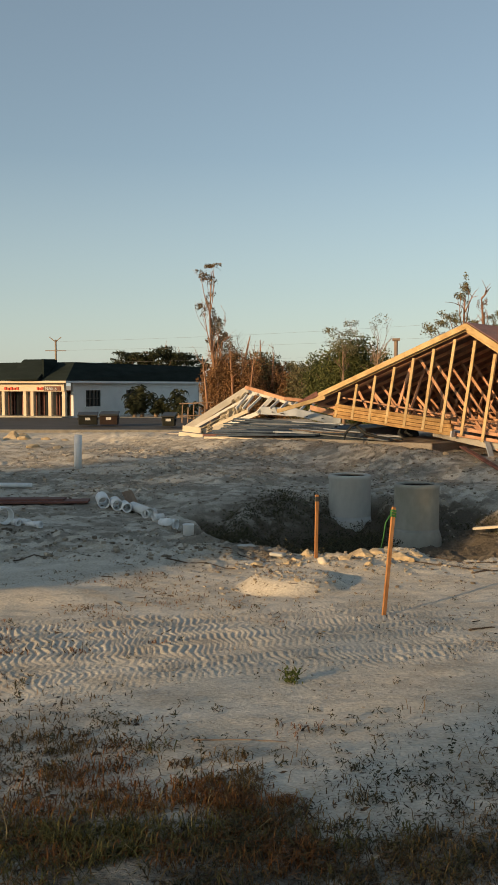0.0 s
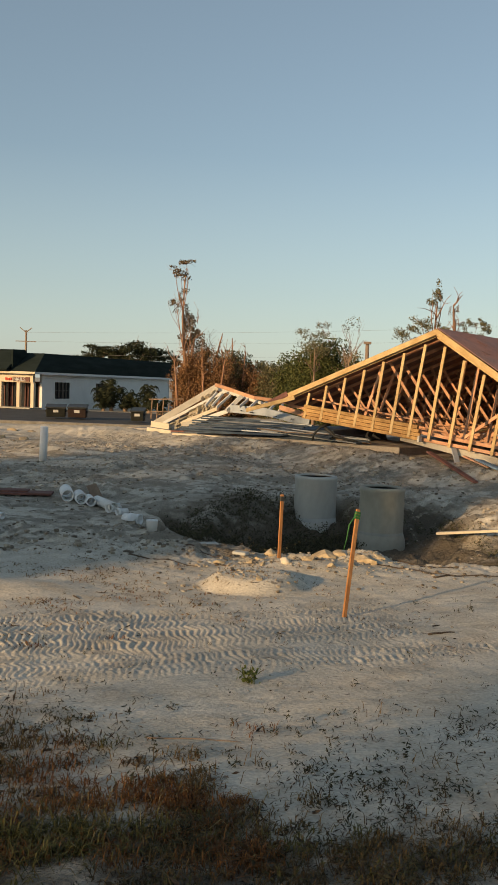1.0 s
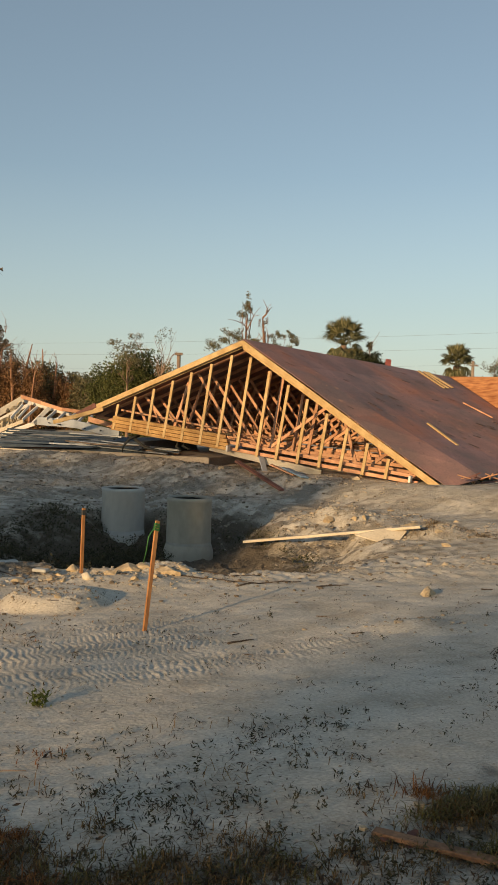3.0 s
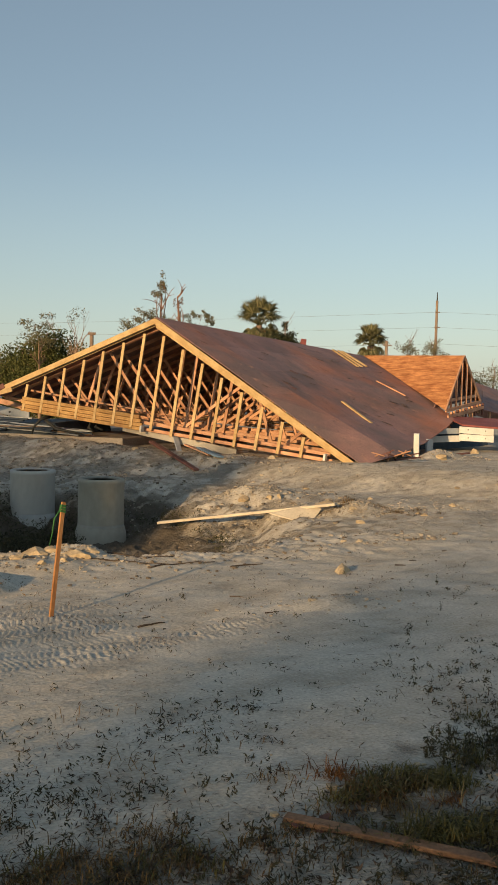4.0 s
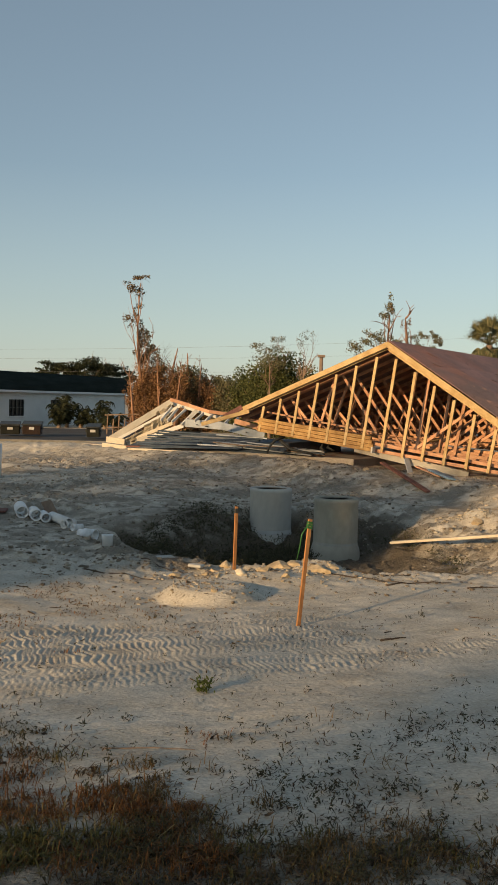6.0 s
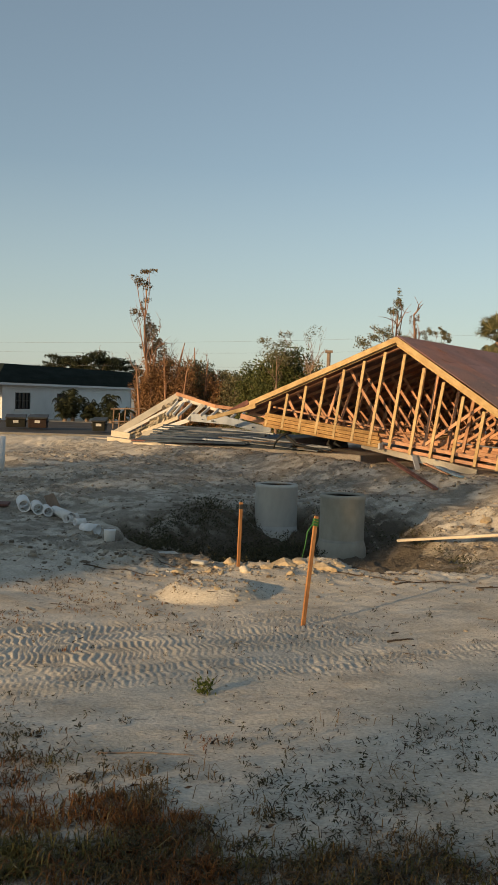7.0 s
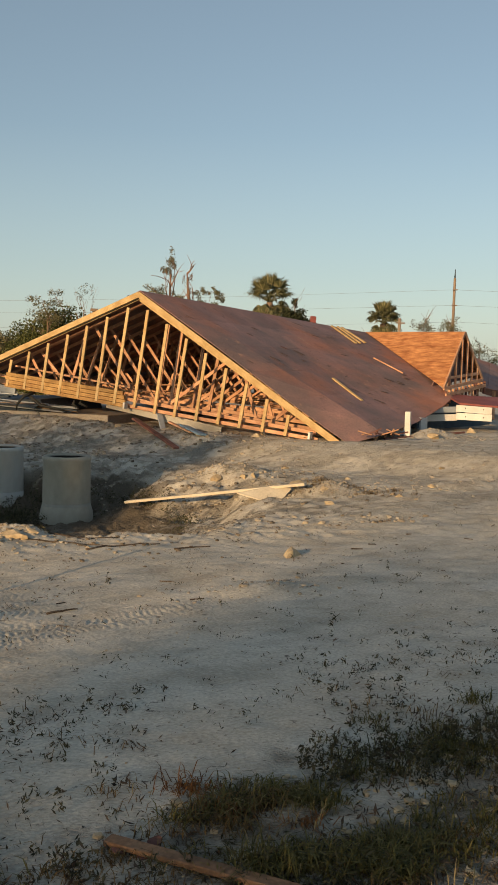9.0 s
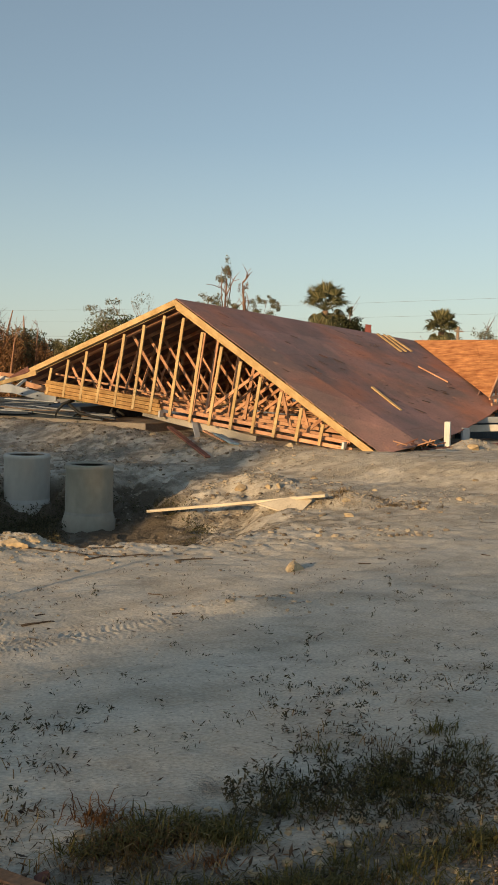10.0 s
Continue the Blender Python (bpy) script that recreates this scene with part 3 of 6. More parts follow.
    for dx, dy in ((-0.02, -3.055), (5.15, -3.035)):
        bm = bmesh.new()
        m = along(gable(dx, dy, -0.13), gable(dx, dy + 0.2, -0.13))
        hexa(bm, [m @ Vector(c) for c in ((-0.09, -0.03, -0.02), (0.09, -0.03, -0.02), (0.09, 0.03, -0.02), (-0.09, 0.03, -0.02), (-0.09, -0.03, 0.15), (0.09, -0.03, 0.15), (0.09, 0.03, 0.15), (-0.09, 0.03, 0.15))], 0.01)
        part("white_bracket", bm, WHITE_BOARD, roof, "white bracket on the chord")
    # the row of trusses behind
    rnd = random.Random(11)
    for k in range(1, 19):
        q = 0.62 * k
        truss = board("truss_chord", ridge_at(q) + Vector((0, 0, -0.12)), lerp3(ridge_at(q), left_at(q), 0.98) + Vector((0, 0, -0.12)), 0.04, 0.09, PINE_OLD, roof)
        rt = lambda f: lerp3(ridge_at(q), eave_at(min(q, 6.9)), f) + Vector((0, 0, -0.2 if q < 6.5 else -0.32))
        lf = lambda f: lerp3(ridge_at(q), left_at(q), f) + Vector((0, 0, -0.12))
        tip_l = lf(0.97)
        tip_r = rt(0.95) + Vector((0, 0, 0.10))
        sag = rnd.uniform(0.0, 0.12)
        bot = lambda f: lerp3(tip_l, tip_r, f) + Vector((0, 0, -sag * math.sin(math.pi * f)))
        board("chord", rt(0.0), rt(0.97), 0.04, 0.09, PINE_OLD, truss)
        board("chord", bot(0.0), bot(0.52), 0.04, 0.09, PINE_OLD, truss)
        board("chord", bot(0.5), bot(1.0), 0.04, 0.09, PINE_OLD, truss)
        j = lambda: rnd.uniform(-0.008, 0.008)
        for top, foot in ((lf(0.72), 0.17), (lf(0.66), 0.24), (lf(0.38), 0.25), (lf(0.34), 0.45), (rt(0.40), 0.53), (rt(0.43), 0.77), (rt(0.70), 0.80), (rt(0.75), 0.9)):
            board("web", top, bot(foot + j()), 0.04, 0.085, PINE_OLD, truss, up=GU)
    # bracing and fallen lumber inside
    for i in range(11):
        x0 = rnd.uniform(-3.2, 3.6)
        y0 = -2.8 + rnd.uniform(0, 0.18)
        back = rnd.uniform(0.4, 4.5)
        a = gable(x0, y0, back)
        b = gable(x0 + rnd.uniform(-1.4, 1.4), y0 + rnd.uniform(-0.05, 0.16), back + rnd.uniform(0.3, 2.0))
        board("fallen_brace", a, b, 0.085, 0.04, (PINE_OLD, PINE, PINE_OLD)[i % 3], roof)
    for y, b0 in ((-2.45, 0.35), (-2.52, 0.9)):
        board("runner", gable(-4.0, y, b0), gable(-0.2, y - 0.1, b0), 0.09, 0.05, PINE_OLD, roof)
    # torn tabs of felt and nail strips that lift from the slope
    for i in range(46):
        q, p = rnd.uniform(0.3, 11.0), rnd.uniform(0.3, 6.2)
        if q > far_edge(p) - 0.6:
            continue
        ln, wd = rnd.uniform(0.12, 0.34), rnd.uniform(0.03, 0.08)
        sheet("felt_tab", [v + Vector((0, 0, h)) for v, h in zip((on_right(q, p), on_right(q + wd, p), on_right(q + wd + 0.05, p + ln), on_right(q + 0.03, p + ln)), (0.012, 0.012, 0.045, 0.05))], 0.008, FELT_TAB if i % 4 else RED_WOOD, roof)
    # battens nailed on the felt
    for a, b, wd, mt in (((3.2, 4.15), (2.8, 5.3), 0.09, PINE), ((9.8, 0.2), (8.45, 2.05), 0.08, PINE), ((10.3, 0.15), (8.85, 2.0), 0.07, PINE), ((10.6, 0.15), (9.4, 1.9), 0.08, PINE), ((7.4, 3.35), (7.3, 4.55), 0.04, PINE_OLD)):
        pa, pb = on_right(*a), on_right(*b)
        board("batten", pa + Vector((0, 0, 0.05)), pb + Vector((0, 0, 0.05)), wd, 0.04, mt, roof)
    return roof


make_main_roof()


def make_cross_gable():
    """The smaller orange gable behind the main slope."""
    wing = thing("cross_gable_roof", "small cross gable with bright orange strand-board sheathing", "roof")
    peak, low_l, low_r = Vector((16.34, 26.00, 3.66)), Vector((15.07, 24.90, 1.92)), Vector((17.63, 26.95, 2.20))
    back = Vector((15.66, 31.90, 3.77))
    foot = lerp3(back, low_l, 0.98)
    n = 7
    for i in range(n):
        a, b = i / n, (i + 1) / n - 0.0015
        la, lb = lerp3(peak, low_l, a), lerp3(peak, low_l, b)
        fa, fb = lerp3(back, low_l, a * 0.985), lerp3(back, low_l, b * 0.985)
        halves = 3 if i < 3 else (2 if i < 5 else 1)
        for h in range(halves):
            k0, k1 = h / halves, (h + 1) / halves - 0.002
            lift = Vector((-0.002, -0.002, 0.003)) * (i % 2 + h)
            sheet("sheathing_panel", [lerp3(la, fa, k0) + lift, lerp3(la, fa, k1) + lift, lerp3(lb, fb, k1) + lift, lerp3(lb, fb, k0) + lift], 0.015, OSB, wing)
    far_r = low_r + (back - peak)
    sheet("far_slope", [peak, back, far_r, low_r], 0.02, OSB, wing)
    inward = (back - peak).normalized() * 0.25
    for a, b in ((peak, low_l), (peak, low_r), (low_l, low_r)):
        board("rake_board", a + Vector((0.02, -0.03, -0.03)), b + Vector((0.02, -0.03, -0.03)), 0.05, 0.10, PINE_OLD, wing)
    board("plate", lerp3(low_l, peak, 0.16), lerp3(low_r, peak, 0.12), 0.05, 0.09, PINE_OLD, wing)
    for k in np.linspace(0.16, 0.86, 6):
        bt = lerp3(low_l, low_r, k)
        tp = lerp3(low_l, peak, k * 2) if k < 0.5 else lerp3(peak, low_r, (k - 0.5) * 2)
        board("stud", bt, Vector((bt.x, bt.y, tp.z - 0.05)), 0.06, 0.07, PINE_OLD, wing, up=(0.7, 0.6, 0))
    bm = bmesh.new()
    hexa(bm, [low_l + inward * 2.2, low_r + inward * 2.2, low_r + inward * 2.4, low_l + inward * 2.4, peak + inward * 2.2 + Vector((-0.02, 0, -0.2)), peak + inward * 2.2 + Vector((0.02, 0, -0.2)), peak + inward * 2.4 + Vector((0.02, 0, -0.2)), peak + inward * 2.4 + Vector((-0.02, 0, -0.2))])
    part("inner_sheet", bm, FELT, wing, "dark sheathing deep inside")
    # crushed wall under the gable
    for i in range(13):
        k = i / 12
        b = lerp3(low_l, low_r, k) + Vector((0.05, -0.12, -0.08))
        board("wall_stud", b, b + Vector((0.02 * math.sin(i), 0, -0.34 - 0.05 * math.sin(i * 1.7))), 0.07, 0.06, PINE_OLD if i % 3 else RED_WOOD, wing, up=(0.7, 0.6, 0))
    board("header", low_l + Vector((0.03, -0.15, -0.22)), low_r + Vector((0.08, -0.12, -0.22)), 0.05, 0.10, PINE_OLD, wing)
    return wing


make_cross_gable()


def make_front_wing():
    """White header boards and red sheet in front of the cross gable."""
    wing = thing("crushed_porch", "crushed porch with white header boards and a red roof sheet", "porch")
    a, b = Vector((14.89, 23.75, 1.48)), Vector((15.75, 23.25, 1.42))
    al, bl = Vector((14.91, 23.75, 1.03)), Vector((15.77, 23.25, 1.02))
    out = Vector((0.02, -0.03, 0))
    for i in range(2):
        k = 0.25 + 0.5 * i
        board("header_board", lerp3(a, al, k), lerp3(b, bl, k), 0.06, 0.20, WHITE_BOARD, wing)
    left = Vector((13.94, 23.90, 1.25))
    left2 = Vector((13.95, 23.90, 1.12))
    # upper board coloured grey to paint in the eave's shadow
    board("shaded_board", left + Vector((-0.6, 0.3, 0.02)), lerp3(a, al, 0.3) + Vector((0.1, 0.12, -0.02)), 0.05, 0.17, GREY_METAL, wing)
    board("shaded_board", left2 + Vector((-0.6, 0.3, -0.10)), lerp3(a, al, 0.8) + Vector((0.1, 0.12, -0.02)), 0.05, 0.19, WHITE_BOARD, wing)
    for k in (0.25, 0.75):
        for h in (0.2, 0.75):
            bm = bmesh.new()
            block(bm, lerp3(lerp3(a, al, h), lerp3(b, bl, h), k) + Vector((0.012, -0.032, 0)), (0.07, 0.012, 0.03), 12, 0.0)
            part("fixing_plate", bm, DARK_PLASTIC, wing)
    # red sheet lying on top, running back to the wing
    sheet("red_roof_sheet", [a + Vector((0.05, -0.1, 0.05)), b + Vector((0.25, -0.1, 0.04)), b + Vector((1.9, 1.9, 0.22)), a + Vector((0.5, 1.6, 0.24))], 0.05, RED_FELT, wing)
    bm = bmesh.new()
    block(bm, lerp3(a, b, 0.5) + Vector((0.6, 2.2, -0.35)), (4.4, 0.2, 0.9), 30, 0.01)
    part("back_wall", bm, DARK_METAL, wing, "dark wall under the roof sheet")
    return wing


make_front_wing()


def make_far_roof():
    roof = thing("far_collapsed_roof", "low far roof covered in dull purple felt", "roof")
    a, b = Vector((21.43, 34.00, 3.03)), Vector((26.11, 36.00, 2.14))
    c, d = Vector((21.82, 30.00, 1.42)), Vector((18.49, 29.00, 1.98))
    for i in range(4):
        k0, k1 = i / 4, (i + 1) / 4 - 0.003
        sheet("sheathing_panel", [lerp3(a, b, k0), lerp3(a, b, k1), lerp3(d, c, k1), lerp3(d, c, k0)], 0.03, FELT, roof)
    sheet("back_slope", [a, b, b + Vector((3, 4, -1.6)), a + Vector((3, 4, -1.6))], 0.03, FELT, roof)
    for k in (0.05, 0.35, 0.65, 0.95):
        f = lerp3(d, c, k)
        board("prop", f + Vector((0.1, 0.2, -0.03)), Vector((f.x + 0.1, f.y + 0.2, ground_z(f.x, f.y) - 0.05)), 0.09, 0.09, PINE_OLD, roof, up=(1, 0, 0))
    return roof


make_far_roof()


# ---- concrete risers and stakes ----
def make_riser(name_label, x, y, top, low, r, mat):
    riser = thing("concrete_riser", name_label, "concrete pipe", "concrete risers in the pit")
    bm = bmesh.new()
    h = top - low
    lathe(bm, [(r * 1.11, 0), (r * 1.12, 0.03), (r * 1.11, 0.22), (r * 1.06, 0.30), (r * 1.01, 0.36), (r, 0.42), (r * 0.99, h - 0.10), (r * 1.015, h - 0.08), (r * 1.015, h - 0.025), (r - 0.012, h), (r - 0.085, h), (r - 0.10, h - 0.02)], 56, Matrix.Translation((x, y, low)))
    part("barrel", bm, mat, riser)
    # inside: dirty concrete, its tone darkened to paint in the shade of the opening
    bm = bmesh.new()
    lathe(bm, [(r - 0.10, h - 0.02), (r - 0.105, h - 0.03), (r - 0.105, 0.0), (0.001, 0.0)], 56, Matrix.Translation((x, y, low)))
    part("inner_wall", bm, DARK_CONCRETE, riser, "dirty inside of the riser, darkened to hold its shade")
    return riser


make_riser("smooth grey concrete riser standing in the pit", 2.17, 19.38, 0.69, -0.62, 0.455, CONCRETE)
make_riser("stained tan-grey concrete riser with a chipped rim", 3.33, 17.85, 0.66, -0.62, 0.445, CONCRETE_TAN)


def make_stake(base, top, ribbon):
    stake = thing("survey_stake", "orange wooden survey stake" + (" with green ribbon leaning in the sand" if ribbon else " standing upright by limestone lumps"), "stake", "survey stakes")
    bm = bmesh.new()
    base, top = Vector(base), Vector(top)
    beam(bm, base - (top - base) * 0.12, top, 0.049, 0.026, (0.4, -0.9, 0), 0.003)
    part("lath", bm, STAKE, stake)
    if not ribbon:
        bm = bmesh.new()
        d = (top - base).normalized()
        beam(bm, top - d * 0.10, top - d * 0.03, 0.056, 0.033, (0.4, -0.9, 0), 0.003)
        part("tape_band", bm, DARK_PLASTIC, stake, "dark tape round the head")
    if ribbon:
        for i in range(3):
            bm = bmesh.new()
            d = (top - base).normalized()
            c = top - d * (0.045 + 0.03 * i)
            beam(bm, c - d * 0.013, c + d * 0.013, 0.062 + 0.004 * i, 0.036, (0.4, -0.9, 0), 0.003)
            part("ribbon_wrap", bm, GREEN_RIBBON, stake, "green plastic ribbon")
        bm = bmesh.new()
        p = top - (top - base).normalized() * 0.08 + Vector((-0.03, -0.01, 0))
        tube(bm, [p, p + Vector((-0.06, -0.01, -0.10)), p + Vector((-0.08, 0, -0.26)), p + Vector((-0.11, 0.01, -0.40))], [0.006, 0.009, 0.008, 0.004], 6)
        part("ribbon_tail", bm, GREEN_RIBBON, stake, "green plastic ribbon tail")
    return stake


make_stake((1.50, 9.92, 0.04), (1.67, 10.35, 1.20), True)
make_stake((0.98, 13.09, 0.12), (1.00, 13.20, 1.00), False)


# ---- rocks ----
def rock(bm, centre, size, seed, flat=0.7):
    """A broken lump: a coarse ball pushed in and out."""
    r = random.Random(seed)
    res = bmesh.ops.create_icosphere(bm, subdivisions=2, radius=1.0)
    tilt = Euler((r.uniform(-0.3, 0.3), r.uniform(-0.3, 0.3), r.uniform(0, 6.28))).to_matrix()
    stretch = Vector((r.uniform(0.8, 1.3), r.uniform(0.7, 1.0), flat * r.uniform(0.8, 1.2)))
    off = Vector((r.uniform(0, 50), r.uniform(0, 50), 0))
    cuts = [(Vector((r.uniform(-1, 1), r.uniform(-1, 1), r.uniform(-0.2, 1))).normalized(), r.uniform(0.36, 0.66)) for _ in range(10)]
    for v in res["verts"]:
        k = 1 + 0.42 * noise.noise(v.co * 1.3 + off) + 0.2 * noise.noise(v.co * 3.1 + off)
        c = v.co * k
        for cut, lim in cuts:
            over = c.dot(cut) - lim
            if over > 0:
                c = c - cut * over
        c = Vector((c.x * stretch.x, c.y * stretch.y, c.z * stretch.z))
        v.co = Vector(centre) + tilt @ c * size


def make_rock(at, size, mat=STONE, flat=0.7, name="limestone_lump", label="rough pale limestone lump lying on the sand", group="limestone lumps by the pit"):
    bm = bmesh.new()
    x, y = at[0], at[1]
    rock(bm, (x, y, ground_z(x, y) + size * flat * 0.12), size, int(abs(x * 971 + y * 353) * 10), flat)
    return tagged(part(name, bm, mat), label, "rock", group)


make_rock((5.49, 11.32, 0.06), 0.2, STONE, 0.8, "boulder", "single rounded tan stone lying on bare sand", "")
for at, size, flat in (((1.63, 12.91, 0.15), 0.26, 0.45), ((1.84, 12.87, 0.19), 0.2, 0.5), ((2.11, 12.63, 0.19), 0.22, 0.4), ((1.34, 12.43, 0.20), 0.15, 0.5), ((0.87, 13.31, 0.07), 0.17, 0.6),
                       ((0.66, 13.11, 0.07), 0.12, 0.7), ((0.55, 12.59, 0.09), 0.09, 0.7), ((0.70, 12.25, 0.15), 0.08, 0.7), ((1.61, 12.17, 0.17), 0.10, 0.5), ((1.93, 12.29, 0.15), 0.09, 0.6),
                       ((0.68, 17.36, -0.53), 0.09, 0.6), ((0.33, 13.43, 0.05), 0.08, 0.6), ((0.11, 12.68, 0.03), 0.08, 0.5), ((2.36, 12.73, 0.20), 0.13, 0.35), ((0.58, 11.01, 0.20), 0.06, 0.8),
                       ((6.18, 17.70, 0.21), 0.16, 0.6), ((6.71, 17.55, 0.27), 0.13, 0.7), ((6.90, 17.50, 0.24), 0.11, 0.7), ((7.18, 15.70, 0.36), 0.22, 0.6), ((7.52, 15.33, 0.32), 0.12, 0.6),
                       ((7.34, 14.58, 0.18), 0.13, 0.7), ((8.57, 16.75, 0.31), 0.08, 0.7), ((8.73, 14.87, 0.23), 0.09, 0.7), ((8.71, 15.05, 0.25), 0.07, 0.7), ((9.66, 15.43, 0.33), 0.12, 0.5),
                       ((7.96, 18.73, 0.28), 0.16, 0.3), ((10.91, 17.28, 0.43), 0.10, 0.4), ((12.74, 21.10, 0.77), 0.25, 0.6), ((14.91, 22.88, 0.74), 0.3, 0.6), ((8.66, 22.42, 0.70), 0.14, 0.7),
                       ((8.22, 21.65, 0.70), 0.12, 0.7), ((5.21, 23.99, 0.79), 0.14, 0.6), ((-9.15, 34.74, 0.54), 0.5, 0.6), ((-8.83, 35.36, 0.59), 0.35, 0.6), ((-9.7, 34.2, 0.5), 0.5, 0.7), ((-10.3, 35.5, 0.5), 0.6, 0.8), ((-8.3, 33.6, 0.5), 0.42, 0.5), ((-9.3, 33.0, 0.5), 0.36, 0.5), ((-7.4, 33.2, 0.5), 0.35, 0.35), ((-6.6, 32.6, 0.5), 0.25, 0.4), ((-10.0, 33.0, 0.5), 0.4, 0.6), ((-7.04, 29.51, 0.63), 0.3, 0.5), ((-6.26, 29.31, 0.58), 0.25, 0.4)):
    make_rock(at, size, STONE, flat)

# white plates and bag among the lumps
for at, w, h, turn in (((-0.06, 13.95, 0.07), 0.30, 0.16, 20), ((0.42, 13.07, 0.11), 0.22, 0.14, -30), ((0.03, 12.78, 0.02), 0.16, 0.12, 50)):
    bm = bmesh.new()
    block(bm, (at[0], at[1], at[2] + 0.03), (w, h, 0.045), turn, 0.012)
    tagged(part("broken_plate", bm, CONCRETE), "flat broken piece of pale concrete on the dirt", "debris", "broken concrete pieces")
bm = bmesh.new()
rock(bm, Vector((1.02, 12.29, 0.19)) + Vector((0, 0, 0.03)), 0.12, 4, 0.55)
tagged(part("white_sack", bm, CREAM, smooth=True), "crumpled white plastic sack beside the survey stake", "sack")


def clods(name, label, count, place, lo, hi, mat, seed):
    """Loose crumbs of earth as one mesh of small broken octahedra."""
    g = np.random.default_rng(seed)
    xs, ys = place(g, count)
    zs = relief(xs, ys)
    s = lo + (hi - lo) * g.random(len(xs)) ** 3
    base = np.array([(1, 0, 0), (0, 1, 0), (-1, 0, 0), (0, -1, 0), (0.55, 0.5, 0.5), (-0.5, 0.6, 0.45), (-0.6, -0.5, 0.5), (0.5, -0.6, 0.4)])
    verts = np.repeat(base[None], len(xs), 0) * (0.65 + 0.6 * g.random((len(xs), 8, 1)))
    verts[:, :4, 2] -= 0.25
    a = g.uniform(0, 6.28, len(xs))
    c, d = np.cos(a)[:, None], np.sin(a)[:, None]
    vx, vy = verts[:, :, 0] * c - verts[:, :, 1] * d, verts[:, :, 0] * d + verts[:, :, 1] * c
    v = np.stack([vx * s[:, None] + xs[:, None], vy * s[:, None] + ys[:, None], verts[:, :, 2] * s[:, None] + zs[:, None]], -1).reshape(-1, 3)
    f = []
    for i in range(len(xs)):
        o = 8 * i
        for k in range(4):
            f.append((o + k, o + (k + 1) % 4, o + 4 + k))
            f.append((o + (k + 1) % 4, o + 4 + (k + 1) % 4, o + 4 + k))
        f.append((o + 4, o + 5, o + 6, o + 7))
    return tagged(raw(name, v.tolist(), f, mat), label, "earth", kind="stuff")


def near_pit(g, n):
    a = g.uniform(0, 6.28, n)
    r = g.normal(1.02, 0.28, n)
    return 2.2 + 3.6 * r * np.cos(a), 16.3 + 3.5 * r * np.sin(a)


def broad(g, n):
    a = g.uniform(-0.35, 0.75, n)
    r = 4.5 + 26 * g.random(n) ** 0.8
    return r * np.sin(a), r * np.cos(a)


def heaps(g, n):
    k = g.choice(9, n, p=(0.22, 0.14, 0.14, 0.12, 0.1, 0.03, 0.1, 0.1, 0.05))
    cx = np.array([1.6, 6.6, 7.7, 12.9, -2.5, 4.6, 10.5, 8.3, 0.4])[k]
    cy = np.array([12.7, 18.1, 15.6, 21.5, 23.2, 9.6, 15.6, 20.6, 11.3])[k]
    sx = np.array([0.9, 0.6, 0.55, 0.8, 1.6, 0.5, 1.4, 1.5, 0.4])[k]
    return cx + sx * g.normal(size=n), cy + 0.45 * sx * g.normal(size=n)


CLOD = material("earth_clods", (0.22, 0.18, 0.13), (0.44, 0.39, 0.31), 2.0, (1, 1, 1), 0.95, 0.4, 30.0, space="World")
DARK_CLOD = material("damp_clods", (0.10, 0.08, 0.058), (0.22, 0.18, 0.135), 2.0, (1, 1, 1), 0.95, 0.4, 30.0, space="World")
clods("earth_clods", "crumbs of damp earth round the rim of the pit", 1700, near_pit, 0.008, 0.05, DARK_CLOD, 21)
clods("scattered_clods", "small crumbs and pebbles scattered over the sand", 5200, broad, 0.004, 0.015, CLOD, 22)
def churned(g, n):
    x, y = g.uniform(-7.5, 8.5, n), g.uniform(13.0, 29.0, n)
    k = vnoise(x * 0.32, y * 0.55, 21) + 0.5 * vnoise(x * 0.9, y * 1.5, 22)
    keep = (k + 0.35 * g.normal(size=n) > 0.05) & (np.abs(x - 2.4) / 3.0 + np.abs(y - 16.6) / 3.0 > 1) & (y < 30.0 - 0.9 * x)
    return x[keep], y[keep]


clods("churned_clods", "crumbled pale earth thrown up along the machine tracks", 9000, churned, 0.012, 0.07, CLOD, 25)
clods("damp_clods", "dark damp crumbs of earth among the machine tracks", 8000, churned, 0.01, 0.055, DARK_CLOD, 26)


def verge(g, n):
    return 4.7 + 0.8 * g.normal(size=n), 5.0 + 0.35 * g.normal(size=n)


clods("verge_stones", "small pale stones among the grass of the verge", 260, verge, 0.01, 0.05, STONE, 24)
clods("heap_clods", "broken lumps on the low spoil heaps", 4200, heaps, 0.006, 0.042, CLOD, 23)


# ---- plastic pipes ----
def pipe(name, a, b, r, label, mat=PVC, wall=0.014, group="plastic pipes on the ground"):
    bm = bmesh.new()
    h = (Vector(b) - Vector(a)).length
    lathe(bm, [(r, 0), (r, h), (r - wall, h), (r - wall, 0)], 28, along(a, b))
    return tagged(part(name, bm, mat), label, "pipe", group)


def lifted(p, r):
    return Vector((p[0], p[1], ground_z(p[0], p[1]) + r))


